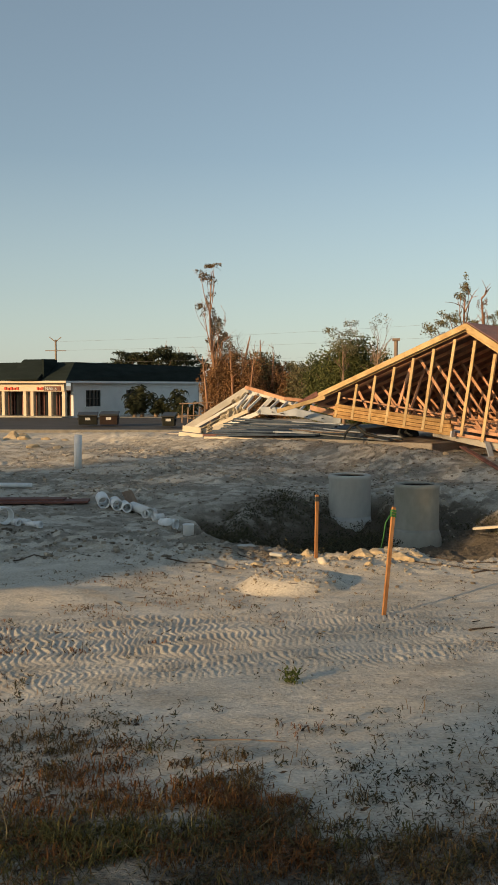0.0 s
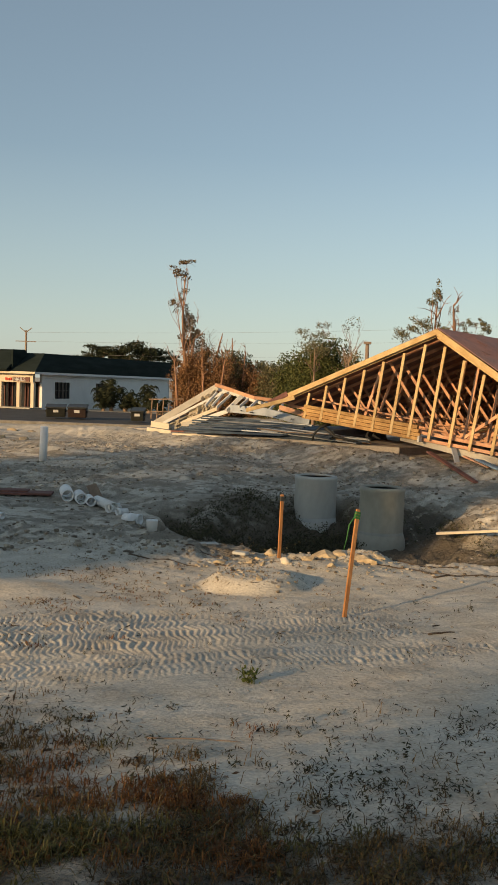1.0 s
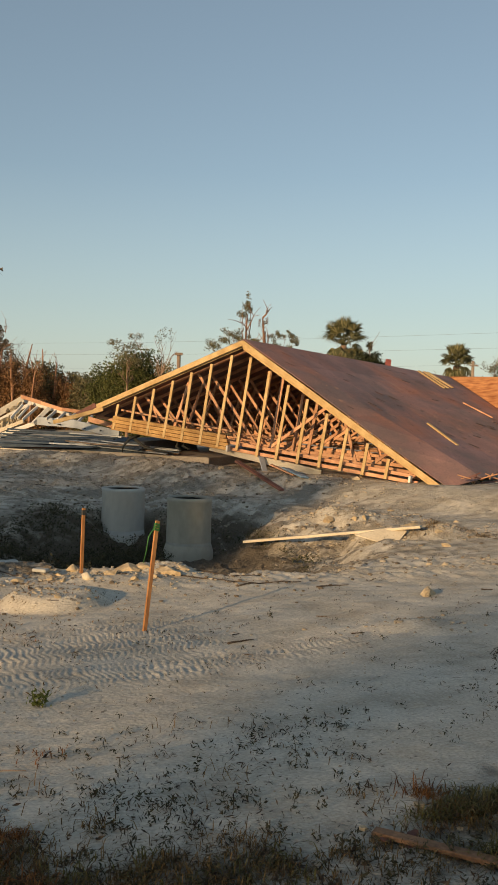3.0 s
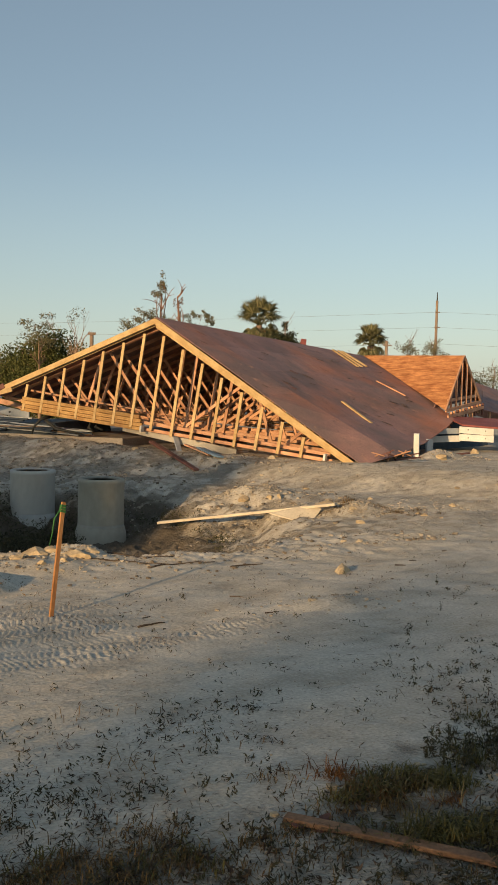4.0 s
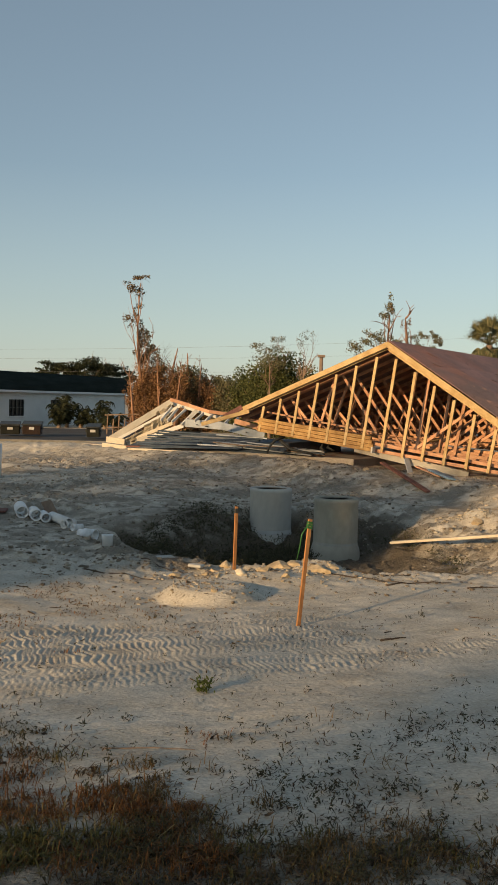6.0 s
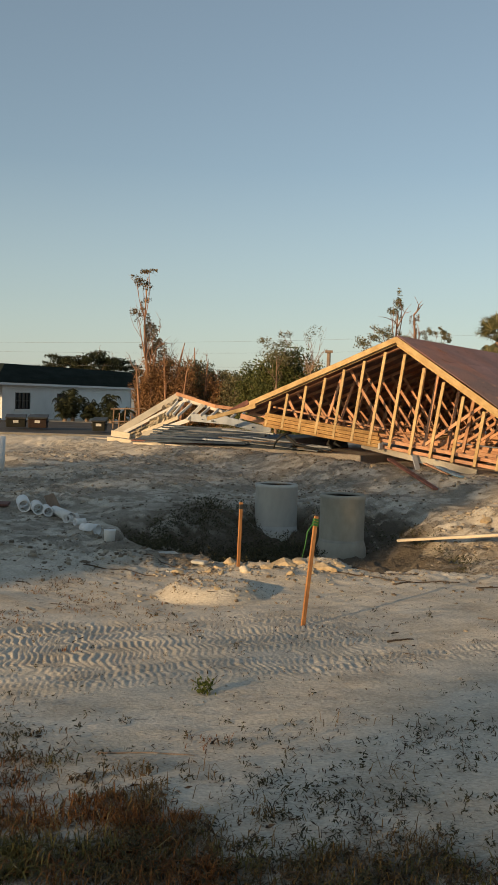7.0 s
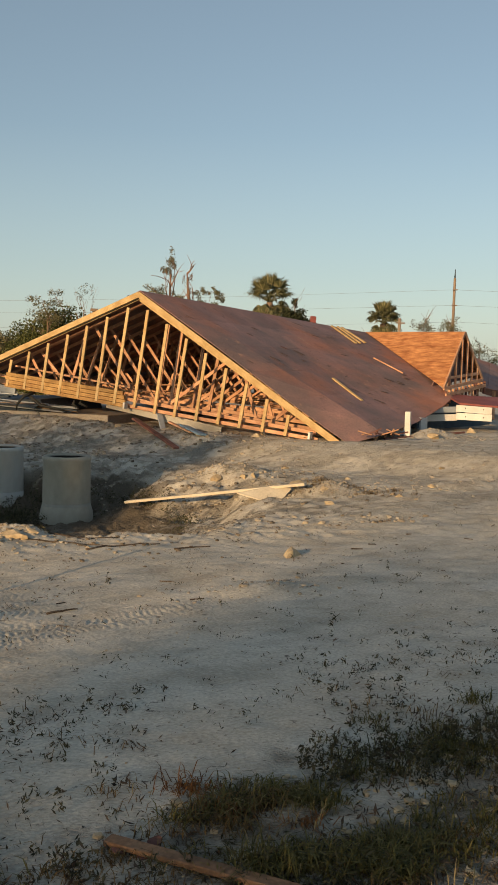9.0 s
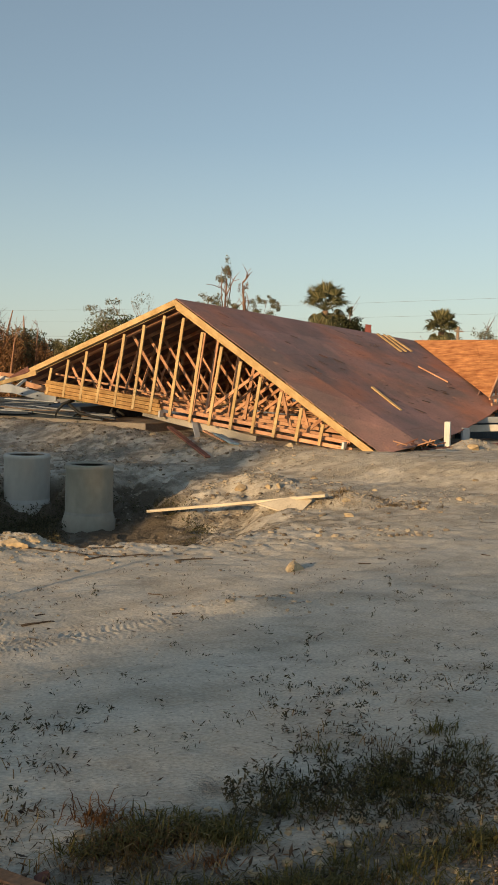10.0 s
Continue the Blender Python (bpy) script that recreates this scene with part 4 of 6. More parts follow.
for at, r, back in (((-2.88, 17.84, 0.19), 0.125, 0.8), ((-2.56, 17.52, 0.18), 0.115, 0.8), ((-2.35, 17.34, 0.16), 0.095, 0.7)):
    a = lifted(at, r * 0.95)
    b = lifted((at[0] - 0.22 * back, at[1] + 0.97 * back), r * 0.9)
    pipe("drain_pipe", a, b, r, "short white plastic drain pipe with an open end", wall=0.022)
a, b = lifted((-2.28, 17.66, 0.17), 0.09), lifted((-1.85, 16.76, 0.17), 0.085)
pipe("white_pipe", a, b, 0.09, "white plastic pipe length lying on the slope")
for at, r, ln, tn in (((-1.94, 16.76, 0.16), 0.075, 0.28, 1.0), ((-1.76, 16.56, 0.14), 0.06, 0.2, 0.6), ((-4.11, 16.00, 0.16), 0.05, 0.3, 2.4), ((-4.27, 16.12, 0.13), 0.045, 0.2, 0.8), ((-3.91, 15.96, 0.16), 0.05, 0.26, 2.2), ((-3.68, 15.85, 0.11), 0.055, 0.3, 2.7), ((-1.31, 16.07, 0.02), 0.085, 0.34, 2.6)):
    a = lifted(at, r)
    fit = pipe("pipe_fitting", a, a + Vector((math.cos(tn) * ln, math.sin(tn) * ln, 0.0)), r, "white plastic pipe fitting lying on the dirt", group="pipe fittings on the ground")
    bm = bmesh.new()
    lathe(bm, [(r * 1.16, 0), (r * 1.16, 0.07), (r * 0.95, 0.07), (r * 0.95, 0)], 24, along(a - Vector((math.cos(tn) * 0.01, math.sin(tn) * 0.01, 0)), a + Vector((math.cos(tn), math.sin(tn), 0))))
    part("collar", bm, PVC, fit)
a = lifted((-4.34, 16.00, 0.14), 0.17)
pipe("pipe_ring", a, a + Vector((-0.12, 0.16, 0)), 0.16, "short white ring cut from a wide plastic pipe", wall=0.025)
p = Vector((-1.00, 14.81, 0.11))
bm = bmesh.new()
lathe(bm, [(0.0001, 0.01), (0.085, 0.0), (0.095, 0.19), (0.1, 0.2), (0.088, 0.2), (0.08, 0.02)], 28, Matrix.Translation((p.x, p.y, p.z + 0.005)))
tagged(part("white_bucket", bm, PVC), "small white plastic bucket on the dirt slope", "bucket")
p = Vector((-1.44, 15.98, 0.12))
bm = bmesh.new()
rock(bm, (p.x, p.y, p.z + 0.08), 0.14, 9, 0.7)
tagged(part("white_coupling", bm, PVC, smooth=True), "rounded white plastic coupling half buried in dirt", "pipe")
pipe("long_pipe", Vector((-4.92, 20.41, 0.28)) + Vector((0, 0, 0.06)), Vector((-6.74, 20.22, 0.31)) + Vector((0, 0, 0.06)), 0.055, "long thin white plastic pipe lying on the dirt")
p = Vector((-4.50, 23.67, 0.45))
post = thing("standing_pipe", "upright white plastic pipe standing in the dirt", "pipe")
bm = bmesh.new()
lathe(bm, [(0.1, -0.2), (0.1, 0.86), (0.085, 0.86), (0.085, -0.2)], 30, Matrix.Translation(p) @ pose(0, 0, 0, 0, 1.2, 0))
part("barrel", bm, PVC, post)

# ---- boards on the left ----
far_l, far_r = Vector((-6.79, 18.26, 0.19)), Vector((-3.29, 18.47, 0.21))
for i, (dz, dy, k1) in enumerate(((0.03, 0.0, 1.0), (0.075, 0.08, 0.86))):
    b = board("red_board", far_l + Vector((0, dy, dz)), lerp3(far_l, far_r, k1) + Vector((0, dy, dz * 0.75)), 0.46 - 0.1 * i, 0.045, RED_WOOD)
    tagged(b, "long red-brown board in a low stack on the dirt", "board", "stack of red-brown boards")
p = Vector((-2.46, 18.66, 0.14))
b = board("board_offcut", p + Vector((-0.1, 0.12, 0.26)), p + Vector((0.06, 0, 0.0)), 0.24, 0.02, POLE_WOOD, up=(0.5, -0.7, 0.4))
tagged(b, "tan board offcut leaning against the pipes", "board")

# ---- long plank and plywood piece over the bank ----
b = board("plank", Vector((4.42, 17.6, -0.20)), Vector((7.15, 15.28, 0.42)), 0.15, 0.05, CREAM)
tagged(b, "long pale pine plank lying across the sandy bank", "plank")
bm = bmesh.new()
hexa(bm, [Vector(c) + Vector((0, 0, dz)) for dz in (0.0, 0.018) for c in ((6.05, 15.75, 0.20), (6.62, 15.22, 0.06), (6.95, 15.45, 0.30), (6.7, 15.65, 0.34))])
tagged(part("plywood_piece", bm, CREAM), "pointed offcut of pale plywood under the plank", "board")

# ---- foreground board with bark ----
a, b = Vector((2.26, 5.03, 0.06)), Vector((3.21, 4.22, 0.05))
ob = board("old_board", a + Vector((0, 0, 0.03)), b + Vector((0, 0, 0.04)), 0.085, 0.03, OLD_BOARD)
tagged(ob, "weathered brown board lying in the weeds", "board")
for i, (dx, dy) in enumerate(((0.05, -0.07), (0.16, -0.11), (0.24, -0.04))):
    bm = bmesh.new()
    rock(bm, (a.x + dx, a.y + dy, ground_z(a.x + dx, a.y + dy) + 0.015), 0.07, 40 + i, 0.25)
    tagged(part("bark_piece", bm, RED_WOOD), "flake of red-brown bark beside the old board", "bark", "bark flakes")

# ---- slab ----
slab = thing("foundation_slab", "low concrete foundation slab at the edge of the dirt", "slab")
bm = bmesh.new()
sr, sl = Vector((5.22, 25.72, 0)), Vector((-3.2, 31.9, 0))
dn = Vector((0.70, 0.71, 0))
hexa(bm, [c + Vector((0, 0, z)) for z in (0.2, 0.95) for c in (sl, sr, sr + dn * 9, sl + dn * 9)], 0.02)
part("slab_body", bm, SLAB, slab)
# form boards along the front edge
for a, b, h in (((-1.46, 29.55, 0.83), (1.31, 28.35, 0.81), 0.21), ((-2.38, 30.70, 0.93), (-1.53, 30.20, 0.87), 0.2), ((-2.27, 31.00, 1.13), (-1.63, 30.70, 1.07), 0.2)):
    tagged(board("form_board", Vector(a), Vector(b), 0.06, h, CREAM), "cream form board along the front of the slab", "board", "form boards")
tagged(board("form_board", Vector((-1.47, 29.75, 0.98)), Vector((1.06, 28.70, 1.01)), 0.3, 0.05, RED_WOOD), "dark board lying flat on the slab edge", "board", "form boards")

# ---- wrecked white roof frame on the slab ----
wreck = thing("wrecked_frame", "wrecked white roof frame with torn wrap lying on the slab", "frame")


def wb(name, t0, t1, wide, deep, mat=WHITE_BOARD, label="", up=(0, 0, 1)):
    return board(name, Vector(t0), Vector(t1), wide, deep, mat, wreck, label, up)


wb("eave_board", (-2.18, 31.40, 1.11), (-0.06, 31.00, 2.47), 0.05, 0.22, DULL_WHITE)
wb("eave_board", (-1.86, 31.20, 1.16), (0.21, 30.80, 2.33), 0.05, 0.10)
wb("eave_board", (-1.57, 30.90, 1.02), (-0.71, 30.60, 1.28), 0.05, 0.16, DULL_WHITE)
wb("eave_board", (-0.75, 30.60, 1.26), (0.32, 30.30, 1.68), 0.05, 0.14)
wb("eave_board", (0.26, 30.30, 1.66), (0.78, 30.40, 2.20), 0.05, 0.14)
wb("eave_board", (-1.33, 30.80, 1.16), (-0.02, 30.50, 1.75), 0.05, 0.12, CREAM)
wb("top_rail", (-0.12, 31.00, 2.54), (0.55, 30.50, 2.35), 0.06, 0.12, PINE_OLD)
wb("top_rail", (0.53, 30.50, 2.35), (1.21, 30.00, 2.15), 0.06, 0.11, PINE_OLD)
wb("top_rail", (1.18, 30.00, 2.17), (2.20, 29.20, 2.06), 0.06, 0.11, PINE_OLD)
wb("inner_rail", (-0.02, 31.20, 2.39), (1.48, 30.10, 1.98), 0.05, 0.1)
wb("rung", (-0.06, 30.60, 2.28), (-0.43, 30.10, 1.83), 0.05, 0.09)
wb("rung", (0.13, 30.60, 2.24), (-0.21, 30.10, 1.83), 0.05, 0.09)
wb("rung", (0.40, 30.60, 2.22), (-0.06, 30.10, 1.79), 0.05, 0.09)
wb("rung", (0.70, 30.60, 2.16), (0.28, 30.10, 1.70), 0.05, 0.09)
wb("rung", (0.99, 30.00, 2.11), (0.68, 29.50, 1.85), 0.05, 0.09)
wb("rung", (1.29, 30.00, 2.08), (1.03, 29.50, 1.85), 0.05, 0.09)
wb("rung", (1.61, 30.00, 2.04), (1.32, 29.50, 1.81), 0.05, 0.09)
wb("rung", (1.93, 30.00, 2.02), (1.64, 29.50, 1.77), 0.05, 0.09)
wb("rung", (2.15, 30.00, 2.00), (1.97, 29.50, 1.74), 0.05, 0.09)
wb("fascia", (0.39, 30.20, 1.77), (1.57, 29.20, 1.73), 0.05, 0.26, GREY_METAL)
wb("fascia", (1.53, 29.20, 1.73), (2.84, 27.90, 1.47), 0.05, 0.24, GREY_METAL)
wb("fascia", (1.96, 28.90, 1.90), (2.88, 28.00, 1.68), 0.05, 0.16, PINE_OLD)
for k, (x, y) in enumerate(((484, 731), (502, 731), (547, 737), (573, 743))):
    bm = bmesh.new()
    rock(bm, lerp3(Vector((0.39, 30.12, 1.77)), Vector((2.76, 27.85, 1.52)), (x - 462) / 138) + Vector((0, 0, 0)), 0.05, 70 + k, 0.5)
    part("bolt_plate", bm, DARK_PLASTIC, wreck)
# torn wrap: crumpled pale sheets between the boards
for k, (at, w, h) in enumerate((((-0.33, 31.00, 2.04), 0.5, 0.45), ((-0.69, 30.80, 1.54), 0.6, 0.5), ((-1.08, 30.80, 1.31), 0.7, 0.3), ((-0.33, 30.70, 1.74), 0.35, 0.5), ((-1.37, 30.90, 1.17), 0.5, 0.25))):
    bm = bmesh.new()
    n = 7
    grid = [[bm.verts.new(Vector(at) + Vector(((i / (n - 1) - 0.5) * w + 0.05 * noise.noise((i * 0.9, j * 0.9, k)), 0.22 * noise.noise((i * 0.55, j * 0.7, k + 9)), (j / (n - 1) - 0.5) * h + (i / (n - 1) - 0.5) * w * 0.5))) for j in range(n)] for i in range(n)]
    for i in range(n - 1):
        for j in range(n - 1):
            bm.faces.new((grid[i][j], grid[i + 1][j], grid[i + 1][j + 1], grid[i][j + 1]))
    bmesh.ops.solidify(bm, geom=bm.faces[:], thickness=0.012)
    part("torn_wrap", bm, CREAM, wreck, "crumpled torn house wrap")
# dark blue siding strips, the shade under the frame put into their colour
for k in range(8):
    a = lerp3(Vector((-0.49, 29.90, 1.50)), Vector((-1.32, 29.60, 0.97)), k / 7)
    b = lerp3(Vector((2.91, 27.60, 1.41)), Vector((2.07, 27.90, 1.05)), k / 7)
    m = lerp3(a, b, 0.55) + Vector((0, 0, 0.03 * math.sin(k * 1.9)))
    board("siding_strip", a + Vector((0.1 * math.sin(k * 2.2), 0, 0)), m, 0.12, 0.05, DARK_METAL, wreck)
    board("siding_strip", m, b + Vector((0, 0, 0.03 * math.sin(k))), 0.12, 0.05, DARK_METAL if k % 5 else GREY_METAL, wreck)
bm = bmesh.new()
hexa(bm, [Vector(c) for c in ((-1.1, 30.3, 0.95), (3.6, 26.95, 0.95), (5.6, 29.6, 0.95), (0.9, 33.0, 0.95), (-0.9, 30.6, 1.0), (3.5, 27.3, 1.30), (5.5, 29.6, 1.35), (0.9, 32.8, 1.15))], 0.02)
part("collapsed_panel", bm, DARK_METAL, wreck, "collapsed roofing panel, darkened for the shade under the frame")
# long boards piled loosely under the raised end of the gable
rnd = random.Random(5)
for k in range(15):
    f = k / 14
    a = lerp3(Vector((1.36, 28.30, 1.13)), Vector((1.86, 28.60, 1.28)), rnd.random()) + Vector((rnd.uniform(-0.2, 0.3), 0, rnd.uniform(-0.03, 0.08)))
    b = lerp3(Vector((3.32, 26.70, 1.07)), Vector((4.57, 26.20, 0.96)), rnd.random()) + Vector((0, rnd.uniform(-0.1, 0.4), rnd.uniform(0.0, 0.14)))
    tagged(board("loose_board", a, b, 0.09, 0.035, (GREY_METAL, DARK_METAL, POLE_WOOD, GREY_METAL)[k % 4], twist=rnd.uniform(-25, 25)), "grey weathered board in a loose pile on the slab", "board", "loose pile of boards")
# bent roots and straps hanging there
for k, pts in enumerate((((3.31, 26.60, 1.52), (3.00, 26.50, 1.41), (2.83, 26.50, 1.19), (2.80, 26.50, 1.01)), ((3.11, 26.60, 1.46), (3.45, 26.40, 1.17), (4.05, 26.00, 1.06)), ((4.39, 25.90, 1.44), (4.27, 25.80, 1.23), (4.44, 25.80, 1.14)), ((4.58, 25.80, 1.41), (4.45, 25.70, 1.27), (4.63, 25.60, 1.18)))):
    bm = bmesh.new()
    tube(bm, pts, [0.05, 0.045, 0.03, 0.02][:len(pts)], 7)
    tagged(part("bent_strap", bm, DARK_PLASTIC), "dark bent strap hanging under the raised gable", "debris", "bent straps")
p = Vector((0.89, 29.00, 1.06))
bm = bmesh.new()
tube(bm, [p + Vector((0, 0, -0.12)), p + Vector((0, 0, 0.13))], [0.05, 0.05], 12)
tube(bm, [p + Vector((0, 0, 0.13)), p + Vector((0, 0, 0.21))], [0.065, 0.065], 12)
tagged(part("pipe_stub", bm, GREY_METAL), "short capped pipe stub rising from the slab", "pipe")

# ---- broken lumber in front of the gable ----
def atop(p, h):
    """The same place, but not lower than h over the ground."""
    return Vector((p[0], p[1], max(p[2], ground_z(p[0], p[1]) + h)))


tagged(board("white_beam", Vector((5.06, 24.75, 1.31)), Vector((7.72, 22.95, 0.74)), 0.08, 0.2, DULL_WHITE), "long white beam sloping down from the slab edge", "beam")
tagged(board("steel_bracket", Vector((6.25, 23.75, 1.17)), Vector((6.34, 23.45, 0.64)), 0.16, 0.03, GREY_METAL, up=(0.3, -0.9, 0.1)), "bent galvanised bracket leaning on the white beam", "bracket")
tagged(board("red_plank", atop((5.64, 23.90, 0.98), 0.12), atop((6.20, 21.35, 0.30), 0.05), 0.14, 0.05, RED_WOOD), "red-brown broken plank sloping to the dirt", "plank")
tagged(board("grey_plank", atop((6.46, 23.40, 0.93), 0.12), atop((6.77, 22.20, 0.54), 0.06), 0.10, 0.04, PINE_OLD), "weathered broken plank sloping to the dirt", "plank")
bm = bmesh.new()
beam(bm, atop((6.72, 22.90, 0.68), 0.14), atop((6.93, 21.80, 0.37), 0.08), 0.26, 0.05, (0.1, 0.2, 1), 0.02)
tagged(part("blue_board", bm, TARP), "scuffed blue-grey insulation board on the dirt", "board")
# white post and grey panels under the raised eave
tagged(board("white_post", Vector((12.24, 21.5, 0.5)), Vector((12.23, 21.5, 1.37)), 0.14, 0.14, WHITE_BOARD, up=(0.6, 0.8, 0)), "white square post propping the raised eave", "post")
for a, b, w in (((12.3, 22.1, 0.5), (12.32, 22.12, 1.05), 0.5), ((13.3, 22.7, 0.5), (13.32, 22.72, 1.15), 0.4)):
    tagged(board("wall_panel", Vector(a), Vector(b), w, 0.06, GREY_METAL, up=(-0.55, 0.75, 0)), "grey upright wall panel under the eave", "panel", "wall panels under the eave")
tagged(board("long_rail", Vector((11.30, 20.90, 0.72)), Vector((14.17, 22.00, 0.81)), 0.06, 0.05, RED_WOOD), "thin rusty rail lying along the dirt", "rail")
for k in range(9):
    a = Vector((10.59, 20.20, 0.86)) + Vector((0.12 * k - 0.2, 0.05 * math.sin(k * 3), 0.02))
    tagged(board("broken_stick", a, a + Vector((0.42 * math.sin(k * 2.1), -0.12 + 0.1 * math.sin(k), 0.03 + 0.13 * abs(math.sin(k * 1.3)))), 0.03, 0.03, RED_WOOD if k % 2 else PINE_OLD), "splintered stick at the foot of the slope", "stick", "splintered sticks")


# ---- low commercial building ----
def make_building():
    house = thing("shop_building", "low white shop building with a dark green mansard roof", "building")
    K, R = Vector((-14.7, 72.0, 0)), Vector((-5.1, 92.0, 0))
    L = Vector((-40.0, 82.0, 0))
    side, front = (R - K).normalized(), (L - K).normalized()
    si, fi = Vector((-side.y, side.x, 0)), Vector((front.y, -front.x, 0))
    EAVE = 2.95
    depth = si * 10

    def wall_box(name, a, b, z0, z1, thick, inward, mat, label=""):
        bm = bmesh.new()
        hexa(bm, [Vector((c.x, c.y, z)) for z in (z0, z1) for c in (a, b, b + inward * thick, a + inward * thick)])
        bmesh.ops.recalc_face_normals(bm, faces=bm.faces)
        return part(name, bm, mat, house, label)

    # side wall, in pieces round its two windows
    w1, w2 = (2.9, 5.0), (8.9, 11.6)
    length = (R - K).length
    wall_box("side_wall", K + side * 1.2, K + side * w1[0], -0.1, EAVE, 0.25, si, STUCCO)
    wall_box("side_wall", K + side * w1[1], K + side * w2[0], -0.1, EAVE, 0.25, si, STUCCO)
    wall_box("side_wall", K + side * w2[1], R, -0.1, EAVE, 0.25, si, STUCCO)
    for lo, hi in (w1, w2):
        wall_box("side_wall", K + side * lo, K + side * hi, -0.1, 0.85, 0.25, si, STUCCO)
        wall_box("side_wall", K + side * lo, K + side * hi, 2.2, EAVE, 0.25, si, STUCCO)
        pane = wall_box("window", K + side * lo + si * 0.12, K + side * hi + si * 0.12, 0.85, 2.2, 0.04, si, DARK_GLASS)
        mid = (lo + hi) / 2
        for a, b, z0, z1 in ((lo, lo + 0.12, 0.85, 2.2), (hi - 0.12, hi, 0.85, 2.2), (mid - 0.05, mid + 0.05, 0.85, 2.2), (lo + (hi - lo) * 0.25 - 0.03, lo + (hi - lo) * 0.25 + 0.03, 0.85, 2.2), (lo + (hi - lo) * 0.75 - 0.03, lo + (hi - lo) * 0.75 + 0.03, 0.85, 2.2), (lo, hi, 1.5, 1.56)):
            bm = bmesh.new()
            hexa(bm, [Vector((c.x, c.y, z)) for z in (z0, z1) for c in (K + side * a + si * 0.04, K + side * b + si * 0.04, K + side * b + si * 0.11, K + side * a + si * 0.11)])
            part("window_frame", bm, DARK_PLASTIC, pane)
        bm = bmesh.new()
        hexa(bm, [Vector((c.x, c.y, z)) for z in (0.74, 0.85) for c in (K + side * (lo - 0.15) - si * 0.08, K + side * (hi + 0.15) - si * 0.08, K + side * (hi + 0.15) + si * 0.1, K + side * (lo - 0.15) + si * 0.1)])
        part("window_sill", bm, STUCCO, pane)
    wall_box("end_wall", R, R + depth, -0.1, EAVE, 0.25, -side, STUCCO)
    # roof: sloping band with an eave trim
    over = 0.5
    rin = 1.6
    Ke, Re, Le = K - si * over - fi * over, R - si * over + side * over, L - fi * over
    Kr, Rr, Lr = Vector((-14.2, 73.9, 0)), R - si * 0.2 + side * 0.2, L + fi * rin

    def band(name, a, b, c, d, z0, z1, mat):
        bm = bmesh.new()
        vs = [Vector((a.x, a.y, z0)), Vector((b.x, b.y, z0)), Vector((c.x, c.y, z1)), Vector((d.x, d.y, z1))]
        n = (vs[1] - vs[0]).cross(vs[3] - vs[0]).normalized() * 0.12
        hexa(bm, [v - n for v in vs] + vs)
        bmesh.ops.recalc_face_normals(bm, faces=bm.faces)
        return part(name, bm, mat, house)

    band("roof_slope", Ke, Re, Rr, Kr, EAVE, 4.5, GREEN_ROOF)
    band("roof_slope", Le, Ke, Kr, Lr, EAVE, 4.5, GREEN_ROOF)
    band("roof_slope", Re, Re + depth, Rr + depth, Rr, EAVE, 4.5, GREEN_ROOF)
    bm = bmesh.new()
    hexa(bm, [Vector((c.x, c.y, z)) for z in (4.3, 4.48) for c in (Kr, Rr, Rr + depth, Lr)])
    part("roof_deck", bm, GREEN_ROOF, house)
    wall_box("eave_trim", Ke, Re, EAVE - 0.16, EAVE + 0.02, 0.12, si, STUCCO)
    wall_box("eave_trim", Le, Ke, EAVE - 0.16, EAVE + 0.02, 0.12, fi, SUNLIT_STUCCO)
    # raised roof bay over the entrance
    c0, c1 = K + front * 1.9, K + front * 4.9
    band("raised_bay", c1 - fi * 0.9, c0 - fi * 0.9, c0 + fi * 1.6, c1 + fi * 1.6, EAVE + 0.15, 4.75, GREEN_ROOF)
    bm = bmesh.new()
    hexa(bm, [Vector((c.x, c.y, z)) for z in (EAVE + 0.1, 4.7) for c in (c0 - fi * 0.2, c0 + fi * 1.7, c0 + fi * 1.7 - front * 0.15, c0 - fi * 0.2 - front * 0.15)])
    part("bay_cheek", bm, GREEN_ROOF, house)
    # shop front: fascia, pillars, glazed doors; low sun is put into its stucco colour
    wall_box("sign_fascia", K + front * 0.0, L, 2.12, EAVE - 0.16, 0.3, fi, SUNLIT_STUCCO)
    wall_box("front_wall", K + fi * 1.6, L + fi * 1.6, -0.1, 2.2, 0.25, fi, RED_WOOD)
    wall_box("walkway", K - fi * 0.6 + side * 0.2, L - fi * 0.6, -0.1, 0.14, 2.2, fi, CONCRETE_TAN)
    for d in (-0.1, 1.2, 2.9, 3.6, 5.7, 6.3, 8.5, 11.0, 14.0):
        bm = bmesh.new()
        p = K + front * (d + 0.2) + fi * 0.2
        block(bm, (p.x, p.y, 1.1), (0.3, 0.3, 2.06), math.degrees(math.atan2(front.y, front.x)), 0.02)
        part("pillar", bm, SUNLIT_STUCCO, house)
    for lo, hi in ((0.3, 1.4), (1.6, 2.9), (3.2, 4.0), (4.2, 5.8), (6.0, 6.7), (6.9, 8.6), (8.9, 11.6)):
        door = wall_box("shop_door", K + front * lo + fi * 1.5, K + front * hi + fi * 1.5, 0.14, 2.05, 0.06, fi, DARK_GLASS, "dark glazed shop door")
        for a, b in ((lo, lo + 0.08), (hi - 0.08, hi), ((lo + hi) / 2 - 0.04, (lo + hi) / 2 + 0.04)):
            bm = bmesh.new()
            hexa(bm, [Vector((c.x, c.y, z)) for z in (0.14, 2.05) for c in (K + front * a + fi * 1.42, K + front * b + fi * 1.42, K + front * b + fi * 1.49, K + front * a + fi * 1.49)])
            part("door_frame", bm, RED_WOOD, door)
